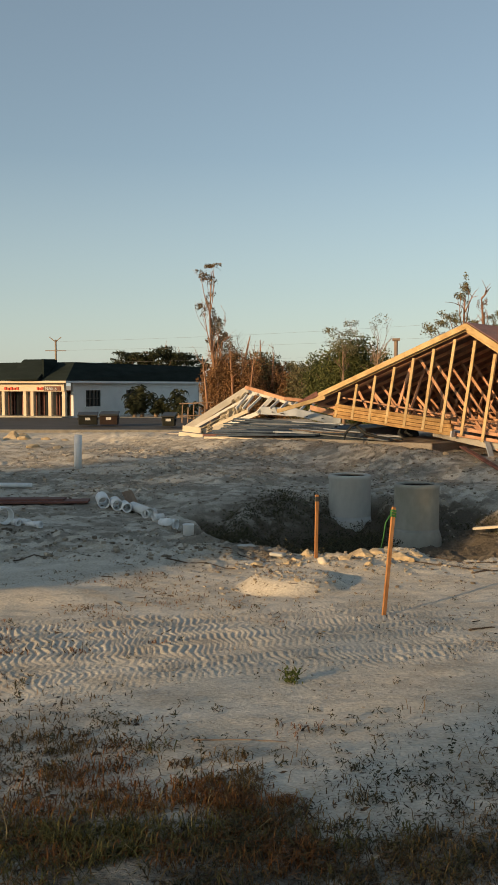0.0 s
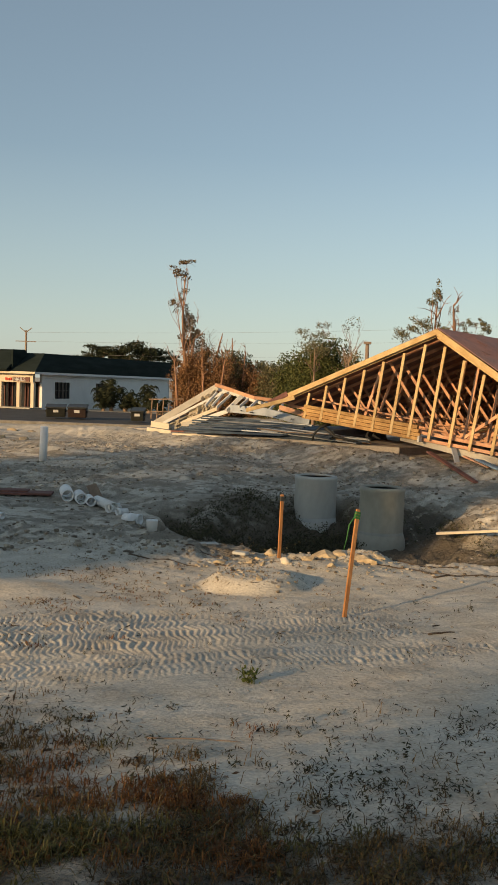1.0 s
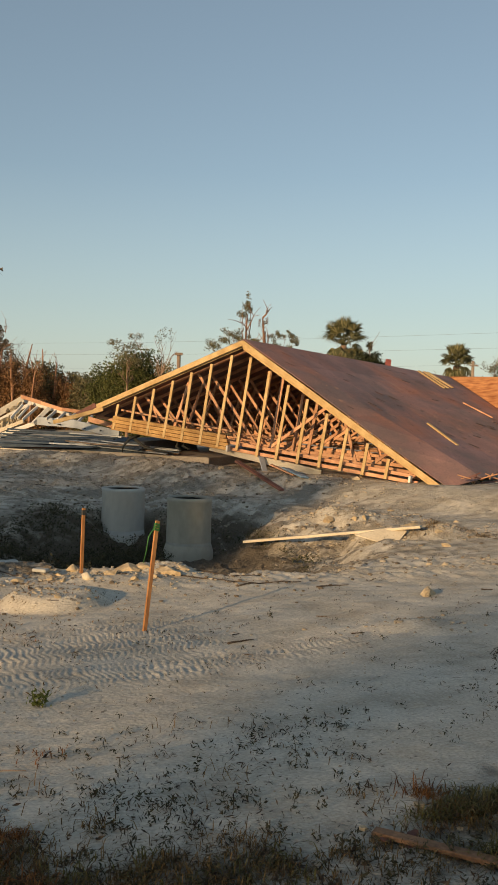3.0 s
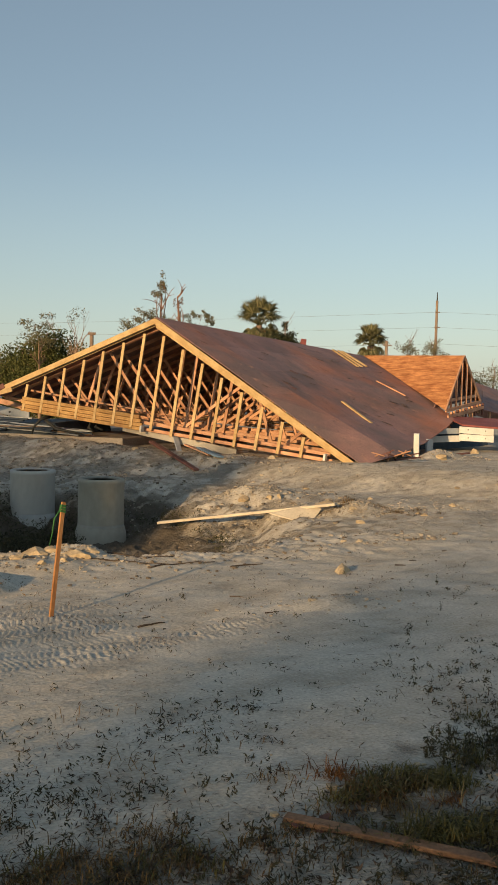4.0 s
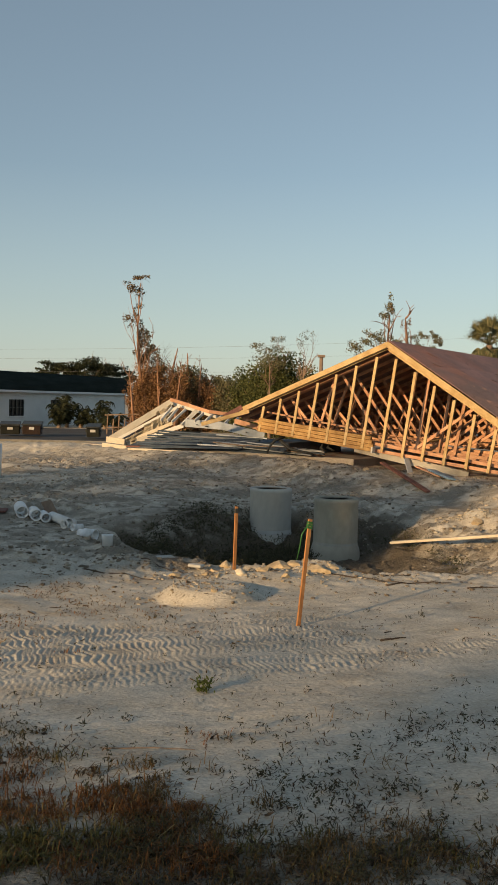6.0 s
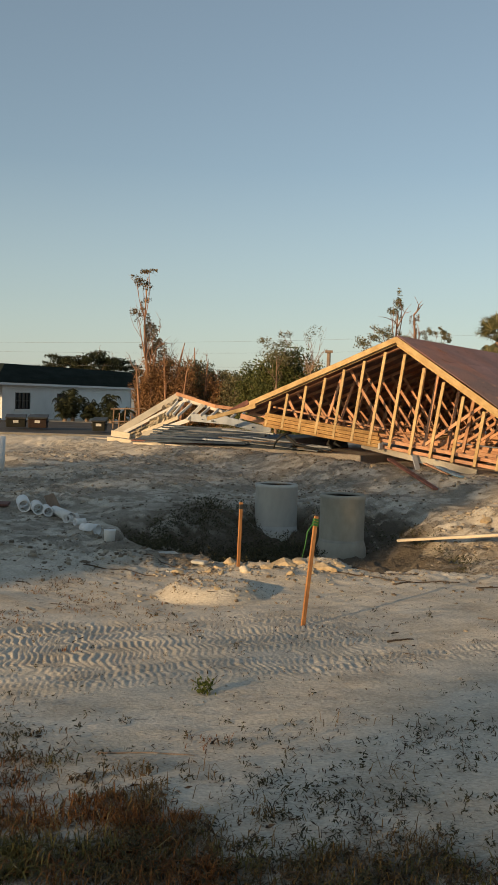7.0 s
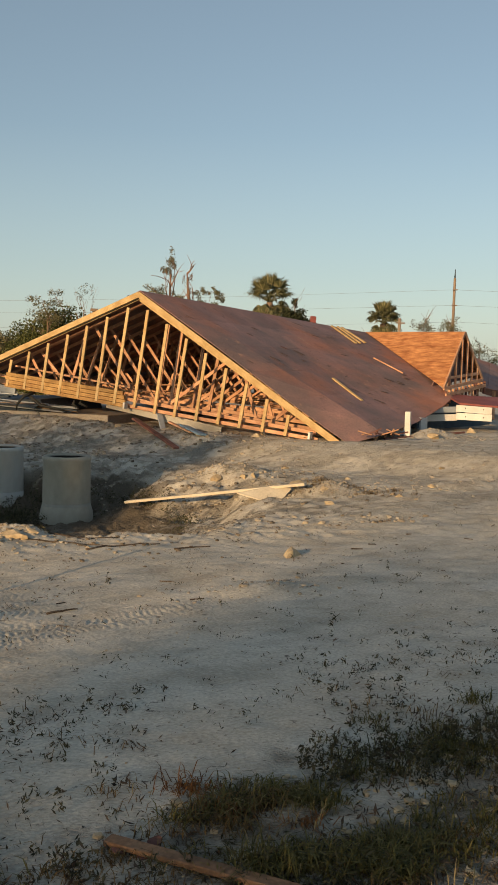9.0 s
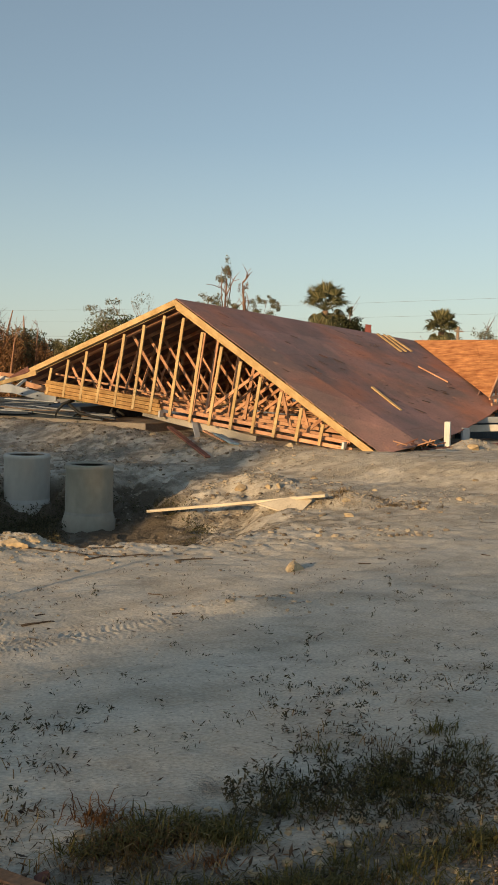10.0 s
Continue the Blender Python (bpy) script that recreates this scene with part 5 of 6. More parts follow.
    for i, (lo, hi, mat) in enumerate(((1.95, 2.6, BRICK_RED), (4.3, 5.8, BRICK_RED))):
        n = 5 if i else 3
        for j in range(n):
            a, b = lo + (hi - lo) * j / n, lo + (hi - lo) * (j + 0.7) / n
            bm = bmesh.new()
            hexa(bm, [Vector((c.x, c.y, z)) for z in (2.24, 2.46 - 0.04 * (j % 2)) for c in (K + front * a - fi * 0.08, K + front * b - fi * 0.08, K + front * b - fi * 0.01, K + front * a - fi * 0.01)])
            part("sign_bar", bm, mat, house, "plain coloured bar of the shop sign")
    # the one readable word of the sign, on a dark board
    p = K + front * 1.85 - fi * 0.03
    bm = bmesh.new()
    hexa(bm, [Vector((c.x, c.y, z)) for z in (2.18, 2.54) for c in (K + front * 0.3 - fi * 0.05, K + front * 1.85 - fi * 0.05, K + front * 1.85, K + front * 0.3)])
    plate = part("sign_board", bm, RED_WOOD, house, "dark board of the shop sign")
    word = bpy.data.curves.new("sign_letters", "FONT")
    word.body, word.size, word.extrude = "NAILS", 0.42, 0.02
    word.materials.append(STUCCO)
    letters = tagged(new("sign_letters", word), "white raised letters NAILS")
    letters.parent = plate
    across, upward, outward = -front, Vector((0, 0, 1)), -fi
    letters.matrix_basis = Matrix.Translation(Vector((p.x, p.y, 2.22)) + across * 0.1 + outward * 0.05) @ Matrix((across, upward, outward)).transposed().to_4x4()
    bm = bmesh.new()
    p = K + side * 17.5 - si * 0.06
    block(bm, (p.x, p.y, 2.2), (0.7, 0.12, 0.16), math.degrees(math.atan2(side.y, side.x)), 0.03)
    part("wall_lamp", bm, DARK_PLASTIC, house, "dark wall lamp, unlit")
    return house


make_building()

bm = bmesh.new()
hexa(bm, [Vector(c) for c in ((-60, 52, -0.3), (-3, 50.5, -0.3), (2, 71, -0.3), (-60, 76, -0.3), (-60, 52, 0.03), (-3, 50.5, 0.03), (2, 71, 0.03), (-60, 76, 0.03))], 0.0)
tagged(part("parking_lot", bm, ASPHALT), "dark asphalt parking lot before the shops", "road", kind="structure")
bm = bmesh.new()
hexa(bm, [Vector(c) for c in ((-60, 51.6, -0.3), (-3, 50.1, -0.3), (-3, 50.45, -0.3), (-60, 51.95, -0.3), (-60, 51.6, 0.14), (-3, 50.1, 0.14), (-3, 50.45, 0.14), (-60, 51.95, 0.14))], 0.03)
tagged(part("kerb", bm, DARK_CONCRETE), "low concrete kerb of the parking lot", "kerb", kind="structure")


def make_dumpster(at, w, h, turn, face):
    d = thing("dumpster", "dark waste dumpster with a pale label on its side", "dumpster", "dumpsters by the shops")
    m = Matrix.Translation((at[0], at[1], 0.05)) @ pose(0, 0, 0, 0, 0, turn)
    bm = bmesh.new()
    hexa(bm, [m @ Vector(c) for c in ((-w / 2, -0.6, 0.1), (w / 2, -0.6, 0.1), (w / 2, 0.7, 0.1), (-w / 2, 0.7, 0.1), (-w / 2, -0.75, h * 0.8), (w / 2, -0.75, h * 0.8), (w / 2, 0.75, h), (-w / 2, 0.75, h))], 0.03)
    part("bin_body", bm, face, d)
    bm = bmesh.new()
    hexa(bm, [m @ Vector(c) for c in ((-w / 2 - 0.05, -0.85, h * 0.8), (w / 2 + 0.05, -0.85, h * 0.8), (w / 2 + 0.05, 0.8, h), (-w / 2 - 0.05, 0.8, h), (-w / 2 - 0.05, -0.85, h * 0.8 + 0.1), (w / 2 + 0.05, -0.85, h * 0.8 + 0.1), (w / 2 + 0.05, 0.8, h + 0.1), (-w / 2 - 0.05, 0.8, h + 0.1))], 0.02)
    part("lid", bm, DARK_PLASTIC, d, "black plastic lid")
    bm = bmesh.new()
    hexa(bm, [m @ Vector(c) for c in ((-0.16, -0.72, h * 0.5), (0.16, -0.72, h * 0.5), (0.16, -0.66, h * 0.5), (-0.16, -0.66, h * 0.5), (-0.16, -0.77, h * 0.7), (0.16, -0.77, h * 0.7), (0.16, -0.7, h * 0.7), (-0.16, -0.7, h * 0.7))])
    part("label_plate", bm, WHITE_BOARD, d, "plain pale label")
    for sx in (-1, 1):
        bm = bmesh.new()
        block(bm, m @ Vector((sx * (w / 2 + 0.03), -0.1, h * 0.6)), (0.12, 0.9, 0.12), turn, 0.02)
        part("side_arm", bm, DARK_PLASTIC, d)


CART_OLIVE = material("olive_paint", (0.014, 0.015, 0.011), (0.024, 0.024, 0.018), 1.5, (1, 1, 1), 0.7, 0.1, 12.0)
CART_RED = material("red_brown_paint", (0.024, 0.015, 0.012), (0.04, 0.024, 0.018), 1.5, (1, 1, 1), 0.7, 0.1, 12.0)
make_dumpster((-10.15, 57.00, -0.14), 1.15, 0.78, 8, CART_OLIVE)
make_dumpster((-8.8, 57.00, -0.14), 1.1, 0.82, 4, CART_RED)
make_dumpster((-4.85, 55.00, -0.04), 0.75, 0.8, 0, CART_OLIVE)


# ---- trees ----
def limb_path(a, b, r, bend=0.15, n=5):
    a, b = Vector(a), Vector(b)
    ln = (b - a).length
    off = Vector((r.uniform(-1, 1), r.uniform(-1, 1), r.uniform(-0.2, 0.6))) * bend * ln
    return [lerp3(a, b, k / (n - 1)) + off * math.sin(math.pi * k / (n - 1)) for k in range(n)]


def make_tree(label, base, top, clumps, leaf, bark=BARK, leaf_size=0.16, trunk_r=0.22, bare=0, seed=1, name="tree", category="tree", group="", twigs=3):
    """A tapered trunk, a limb to each clump, twigs, and leaves scattered in the clumps.
    clumps: (dx, dy, z, rx, rz, leaves), from the base."""
    r = random.Random(seed)
    g = np.random.default_rng(seed)
    tree = thing(name, label, category, group)
    base, top = Vector(base), Vector(top)
    bm = bmesh.new()
    path = limb_path(base - Vector((0, 0, 0.3)), top, r, 0.05, 8)
    tube(bm, path, [trunk_r * (1 - 0.82 * k / 7) for k in range(8)], 8)
    tips = []
    for dx, dy, z, rx, rz, n in clumps:
        c = base + Vector((dx, dy, z))
        k = min(6, max(1, int((z - rz) / max(0.1, top.z - base.z) * 7 * 0.8)))
        start = path[k]
        lp = limb_path(start, c, r, 0.12, 5)
        rr = trunk_r * (0.5 - 0.05 * k)
        tube(bm, lp, [rr, rr * 0.8, rr * 0.6, rr * 0.4, rr * 0.2], 6)
        for _ in range(twigs):
            e = c + Vector((r.uniform(-1, 1) * rx, r.uniform(-1, 1) * rx, r.uniform(-0.6, 1) * rz))
            tube(bm, limb_path(lp[r.randint(2, 4)], e, r, 0.15, 4), [rr * 0.35, rr * 0.25, rr * 0.18, rr * 0.08], 5)
    for _ in range(bare):
        k = r.randint(3, 7)
        h = (top.z - base.z)
        e = path[k] + Vector((r.uniform(-0.2, 0.2) * h, r.uniform(-0.2, 0.2) * h, r.uniform(0.05, 0.28) * h))
        tube(bm, limb_path(path[k], e, r, 0.12, 5), [trunk_r * 0.3, trunk_r * 0.22, trunk_r * 0.16, trunk_r * 0.1, trunk_r * 0.05], 5)
        for _ in range(3):
            e2 = e + Vector((r.uniform(-0.1, 0.1) * h, r.uniform(-0.1, 0.1) * h, r.uniform(-0.02, 0.12) * h))
            tube(bm, limb_path(lerp3(path[k], e, r.uniform(0.4, 0.9)), e2, r, 0.12, 4), [trunk_r * 0.14, trunk_r * 0.1, trunk_r * 0.08, trunk_r * 0.04], 4)
    part("trunk", bm, bark, tree)
    pts = []
    for dx, dy, z, rx, rz, n in clumps:
        # sub-clumps give the crown an uneven edge
        n = int(n * (2.4 if leaf_size > 0.3 else 3.8))
        m = max(5, n // 55)
        sub = np.clip(g.normal(size=(m, 3)), -1.7, 1.7) * 0.5
        which = g.integers(0, m, n)
        q = sub[which] + np.clip(g.normal(size=(n, 3)), -1.7, 1.7) * (0.24 if leaf_size > 0.3 else 0.19)
        pts.append(q * np.array([rx, rx, rz]) + np.array(base) + np.array([dx, dy, z]))
    if pts:
        v, f = leaf_cards(np.vstack(pts), leaf_size * (0.62 if leaf_size > 0.3 else 0.42))
        raw("crown", v, f, leaf, tree)
    return tree


def belt(trees):
    for i, (x, d, h, wide, leaf, dens, bare, tone) in enumerate(trees):
        X = (x - 441) / 1602 * d
        n = int((560 if leaf is LEAF_BROWN else 900) * dens)
        cl = [(0, 0, h * 0.62, wide * 0.8, h * 0.34, n), (-wide * 0.55, 0.4, h * 0.42, wide * 0.6, h * 0.3, n // 2), (wide * 0.55, -0.3, h * 0.4, wide * 0.6, h * 0.3, n // 2), (0, -0.6, h * 0.2, wide * 0.9, h * 0.22, n // 2)]
        make_tree(tone, (X, d, 0), (X + 0.2 * math.sin(i * 2), d, h * 0.95), cl, leaf, BARK_RED if leaf is LEAF_BROWN else BARK, 0.22, 0.12, bare, 100 + i, "tree", "tree", "storm-damaged trees behind the site", 4)


BROWN_T, GREEN_T, MIX_T = "low storm-battered tree with dead brown leaves", "low leafy green tree behind the wreckage", "low tree with dull olive leaves"
belt(((377, 74, 4.4, 0.9, LEAF_BROWN, 1.0, 3, BROWN_T), (390, 76, 5.4, 1.1, LEAF_BROWN, 1.1, 5, BROWN_T), (404, 73, 5.2, 1.3, LEAF_BROWN, 1.2, 4, BROWN_T), (420, 75, 5.6, 1.4, LEAF_BROWN, 1.1, 6, BROWN_T), (440, 72, 5.0, 1.3, LEAF_BROWN, 0.9, 3, BROWN_T),
      (458, 74, 5.2, 1.4, LEAF_DULL, 1.2, 3, MIX_T), (478, 76, 5.2, 1.4, LEAF_DULL, 1.2, 2, MIX_T), (498, 73, 4.4, 1.4, LEAF_BROWN, 0.9, 3, BROWN_T), (516, 75, 4.5, 1.5, LEAF_DULL, 1.1, 1, MIX_T), (538, 72, 4.2, 1.5, LEAF_DULL, 1.1, 0, MIX_T), (556, 74, 4.6, 1.4, LEAF_GREEN, 1.1, 1, GREEN_T),
      (578, 66, 5.0, 1.6, LEAF_GREEN, 1.5, 2, GREEN_T), (604, 64, 5.6, 1.7, LEAF_GREEN, 1.7, 4, GREEN_T), (632, 63, 5.9, 1.7, LEAF_GREEN, 1.7, 4, GREEN_T), (655, 62, 5.0, 1.5, LEAF_GREEN, 1.3, 2, GREEN_T), (684, 66, 4.0, 1.6, LEAF_DULL, 1.0, 1, MIX_T), (720, 68, 4.2, 1.8, LEAF_DULL, 1.0, 1, MIX_T)))

# tall broken pine with a tuft at its head
make_tree("tall storm-stripped tree with a thin leafy tuft on top", (-1.9, 74, 0), (-3.0, 74, 11.8),
          [(-1.0, 0, 12.2, 0.9, 0.35, 70), (-2.0, 0, 11.6, 0.9, 0.35, 60), (-1.3, 0, 11.2, 0.7, 0.4, 40), (-1.5, 0, 9.6, 0.6, 0.6, 40), (-1.8, 0, 8.9, 0.7, 0.6, 50), (-1.0, 0, 8.0, 0.5, 0.9, 110), (-0.5, 0, 7.2, 0.6, 1.1, 150), (-0.2, 0, 6.0, 0.7, 1.1, 170), (-0.9, 0, 5.6, 0.6, 0.9, 130), (0.6, 0, 5.2, 0.7, 0.8, 140), (0.0, 0, 4.2, 0.9, 1.0, 200)],
          LEAF_STRIPPED, BARK_RED, 0.19, 0.18, 1, 31, twigs=6)
make_tree("snapped bare tree trunk with splintered limbs", (-0.6, 73, 0), (0.1, 73, 6.6), [(0.4, 0, 4.5, 0.6, 0.7, 80)], LEAF_BROWN, BARK_RED, 0.15, 0.2, 2, 32)
make_tree("snapped bare tree trunk with splintered limbs", (1.0, 74, 0), (0.9, 74, 6.3), [(0.2, 0, 4.2, 0.6, 0.7, 80)], LEAF_BROWN, BARK_RED, 0.15, 0.19, 2, 33)
for i, (px, d, h, lean) in enumerate(((-3.2, 72, 4.9, -0.5), (-2.5, 73, 6.0, 0.3), (-1.1, 72, 5.6, -0.4), (1.7, 73, 5.3, 0.3), (-0.1, 71, 4.9, 0.5))):
    make_tree("snapped stripped trunk standing among dead brush", (px, d, 0), (px + lean, d, h), [(lean, 0, h * 0.7, 0.5, 0.6, 60)], LEAF_BROWN, BARK_RED, 0.14, 0.15, 3, 130 + i, group="snapped trunks in the brush")
# bare slender tree and twin trunks behind the ridge
make_tree("slender bare tree with fine upright branches", (8.6, 60, 0), (8.5, 60, 5.0), [(-0.3, 0, 6.6, 0.55, 0.5, 30), (0.4, 0, 6.9, 0.5, 0.5, 30)], LEAF_DULL, BARK, 0.1, 0.12, 14, 34, twigs=6)
make_tree("bare-branched tree with thinning leaves", (6.4, 61, 0), (6.3, 61, 5.0), [(-0.5, 0, 6.1, 0.9, 0.5, 130), (0.6, 0, 6.3, 0.6, 0.6, 90), (0, 0, 5.2, 1.3, 0.6, 260)], LEAF_DULL, BARK, 0.13, 0.13, 8, 35, twigs=5)
make_tree("tall broken tree with two stripped trunks", (14.3, 58.6, 0), (13.9, 58.6, 8.4), [(-0.3, 0, 9.0, 0.5, 0.7, 120), (-0.7, 0, 8.2, 0.5, 0.5, 80), (-1.4, 0, 7.0, 0.9, 0.6, 190), (-2.2, 0, 6.2, 0.9, 0.6, 170), (0.2, 0, 6.6, 0.5, 0.5, 80)], LEAF_DULL, BARK_RED, 0.14, 0.2, 5, 36)
make_tree("broken tree trunk stripped to red wood", (15.0, 58.8, 0), (15.0, 58.8, 8.2), [(0.0, 0, 7.6, 0.3, 0.8, 70)], LEAF_BROWN, BARK_RED, 0.13, 0.24, 3, 37)
make_tree("small tree with tufted leafy branches", (16.4, 59, 0), (16.4, 59, 6.2), [(-0.5, 0, 7.0, 0.5, 0.4, 90), (0.4, 0, 7.2, 0.45, 0.35, 90), (0.9, 0, 6.8, 0.45, 0.4, 90), (0, 0, 6.2, 0.8, 0.4, 120)], LEAF_DULL, BARK, 0.14, 0.13, 4, 38)
# tree with a red sheet caught in it
make_tree("dark bushy tree beside a red sheet", (20.2, 52.5, 0), (20.3, 52.5, 5.4), [(0, 0, 5.2, 0.8, 0.6, 900), (-0.5, 0, 4.6, 0.8, 0.6, 700), (0.4, 0, 4.8, 0.8, 0.6, 800), (0.1, 0, 6.3, 0.35, 0.35, 40)], LEAF_DARK, BARK, 0.18, 0.14, 3, 39)
tagged(board("red_sheet", Vector((20.55, 51.2, -0.05)), Vector((20.95, 51.2, 5.4)), 0.36, 0.05, RED_FELT, up=(0, -1, 0.2)), "torn red roofing sheet standing behind the ridge", "sheet")
# small trees by the power pole, and far ones on the right
for i, (x, y, h, w) in enumerate(((36.0, 66.0, 6.6, 1.1), (39.0, 67.0, 7.0, 1.3), (33.5, 66, 5.6, 1.0), (30.5, 62, 5.2, 1.2), (28.8, 62, 5.0, 1.0), (46, 74, 5.2, 2.2), (51, 76, 5.3, 2.6), (56, 78, 5.0, 2.6), (25, 60, 4.6, 1.4), (22.5, 60, 4.6, 1.4), (17.5, 60, 4.8, 1.4), (11, 61, 4.6, 1.5))):
    make_tree("dull green tree standing far behind the roofs", (x, y, 0), (x, y, h * 0.9), [(0, 0, h * 0.8, w * 0.8, h * 0.16, 260), (-w * 0.5, 0, h * 0.62, w * 0.7, h * 0.16, 220), (w * 0.5, 0, h * 0.6, w * 0.7, h * 0.16, 220), (0, 0, h * 0.4, w, h * 0.25, 260)], LEAF_DULL, BARK, 0.17, 0.13, 3, 60 + i, group="far trees on the right")
# oaks behind the shops
for i, (x, y, h, w) in enumerate(((-13.3, 104, 6.4, 2.1), (-10.3, 103, 6.9, 2.2), (-7.6, 105, 6.2, 2.0), (-17.5, 108, 5.2, 1.8), (-29.5, 112, 5.4, 2.5), (-34, 112, 5.4, 2.5), (-25.5, 115, 5.2, 2.0))):
    make_tree("spreading oak standing behind the shops", (x, y, 0), (x, y, h * 0.85), [(0, 0, h * 0.9, w * 0.9, h * 0.1, 420), (-w * 0.7, 0, h * 0.8, w * 0.7, h * 0.1, 300), (w * 0.7, 0, h * 0.82, w * 0.7, h * 0.1, 300), (0, 0, h * 0.68, w, h * 0.1, 200)], LEAF_DARK, BARK, 0.29, 0.24, 6, 80 + i, group="oaks behind the shops")
# low palms against the shop wall
def make_low_palm(x, y, h, w, seed):
    """A trunkless palm: arching feather fronds, and a dark heart of leaves."""
    r = random.Random(seed)
    palm = thing("low_palm", "dark low palm with arching fronds by the shop wall", "palm", "low palms by the shop wall")
    bm = bmesh.new()
    tube(bm, [(x, y, -0.1), (x, y, h * 0.14)], [0.2, 0.16], 8)
    part("trunk", bm, POLE_WOOD, palm)
    for i in range(26):
        a, reach, rise = r.uniform(0, 6.28), w * r.uniform(0.5, 1.15), h * r.uniform(0.25, 1.05)
        spine = [Vector((x + math.cos(a) * reach * k, y + math.sin(a) * reach * k, h * 0.1 + (rise - h * 0.1) * math.sin(1.9 * k) - 0.3 * h * max(0, k - 0.6))) for k in np.linspace(0, 1, 8)]
        bm = bmesh.new()
        tube(bm, spine, [0.03 - 0.003 * k for k in range(8)], 4)
        for k in range(1, 8):
            for half in (0, 0.5):
                p = lerp3(spine[k - 1], spine[k], half + 0.4)
                d = (spine[k] - spine[k - 1]).normalized()
                for sgn in (-1, 1):
                    out = Vector((-math.sin(a), math.cos(a), 0)) * sgn
                    tip = p + out * 0.38 * h * 0.4 + d * 0.12 + Vector((0, 0, -r.uniform(0.1, 0.32)))
                    bm.faces.new([bm.verts.new(c) for c in (p - d * 0.05, tip, p + d * 0.06)])
        part("frond", bm, LEAF_DARK, palm)
    return palm


for i, (px, d, h, w) in enumerate(((252, 76, 2.7, 1.3), (238, 75, 2.0, 1.0), (276, 76, 2.0, 1.2), (292, 75.5, 1.7, 1.1), (318, 74, 2.3, 1.0), (338, 70, 1.6, 1.1))):
    make_low_palm((px - 441) / 1602 * d, d, h, w, 95 + i)


def make_palm(x, y, h, seed, size):
    """A cabbage palm: a stout trunk and a head of fan leaves."""
    r = random.Random(seed)
    palm = thing("palm_tree", "cabbage palm with a ragged head of fan leaves", "palm tree", "palms behind the ridge")
    bm = bmesh.new()
    tube(bm, [(x, y, -0.2), (x + 0.05, y, h * 0.5), (x, y, h)], [0.24, 0.2, 0.2], 10)
    part("trunk", bm, BARK, palm)
    for kind in range(4):
        # fan leaves of four sorts: young and upright, spread, drooping, dead
        bm = bmesh.new()
        stem = size * (0.95, 0.85, 0.6, 0.3)[kind]
        droop = (0.12, 0.35, 0.6, 0.8)[kind] * size
        tube(bm, [(0, 0, 0), (stem * 0.5, 0, 0.04), (stem, 0, 0)], [0.03, 0.022, 0.016], 5)
        for k in range(21):
            a = radians(-115 + 230 * k / 20)
            ln = size * 0.68 * (0.7 + 0.3 * math.cos(a * 0.75)) * r.uniform(0.8, 1.12)
            d = Vector((math.cos(a), math.sin(a), 0))
            s = Vector((-d.y, d.x, 0)) * 0.045
            hub = Vector((stem, 0, 0))
            fold = Vector((0, 0, 0.16 * size * math.sin(abs(a))))
            p1 = hub + d * ln * 0.6 + fold
            p2 = hub + d * ln * 0.95 + fold + Vector((0, 0, -droop * r.uniform(0.5, 1.0)))
            bm.faces.new([bm.verts.new(c) for c in (hub - s * 0.4, p1 - s, p2, p1 + s, hub + s * 0.4)])
        me = bpy.data.meshes.new("frond")
        bm.to_mesh(me)
        bm.free()
        me.materials.append(LEAF_BROWN if kind == 3 else LEAF_PALM)
        for i in range((9, 14, 11, 8)[kind]):
            f = new("frond", me)
            f.parent = palm
            el = r.uniform(*((48, 85), (5, 50), (-40, 5), (-80, -50))[kind])
            f.matrix_basis = Matrix.Translation((x, y, h + 0.1 - 0.12 * kind)) @ pose(0, 0, 0, r.uniform(-30, 30), -el, 360 * i / (9, 14, 11, 8)[kind] + r.uniform(-18, 18))
    return palm


make_palm(20.1, 57.0, 6.5, 5, 1.2)
make_palm(27.75, 56.0, 5.4, 6, 0.95)
make_palm(21.6, 58.5, 5.0, 7, 0.9)


# ---- poles and wires ----
def make_pole(x, y, h, arms, label, r=0.13, cap=False):
    pole = thing("utility_pole", label, "utility pole")
    bm = bmesh.new()
    tube(bm, [(x, y, -0.5), (x, y, h)], [r * 1.15, r * 0.85], 10)
    part("shaft", bm, POLE_WOOD, pole)
    for z, half, lift in arms:
        bm = bmesh.new()
        beam(bm, (x - half, y - 0.12, z + lift), (x, y - 0.12, z), 0.09, 0.09)
        beam(bm, (x, y - 0.12, z), (x + half, y - 0.12, z + lift), 0.09, 0.09)
        part("cross_arm", bm, POLE_WOOD, pole)
    return pole


tall_pole = make_pole(40.6, 69.5, 10.2, ((9.2, 0.22, 0.0), (7.9, 0.25, 0.0)), "tall narrow power pole behind the roofs", 0.125)
bm = bmesh.new()
tube(bm, [(40.6, 69.5, 10.1), (40.6, 69.5, 10.9)], [0.07, 0.03], 8)
part("top_spike", bm, DARK_PLASTIC, tall_pole, "dark insulator spike")
make_pole(-22.9, 107.6, 8.0, ((7.75, 0.7, 0.55), (6.7, 1.2, 0.0), (5.3, 1.2, 0.0)), "dark power pole with three cross arms", 0.13)
make_pole(7.25, 44.8, 4.9, (), "short broken pole stub behind the gable", 0.11)
stub = tagged(board("pole_cap", Vector((7.08, 44.8, 4.86)), Vector((7.42, 44.8, 4.86)), 0.3, 0.12, POLE_WOOD), "blunt cap on the short pole stub", "pole cap")
make_pole(28.2, 54.5, 5.7, ((5.4, 0.3, 0.0),), "short pale post in front of a palm", 0.11)

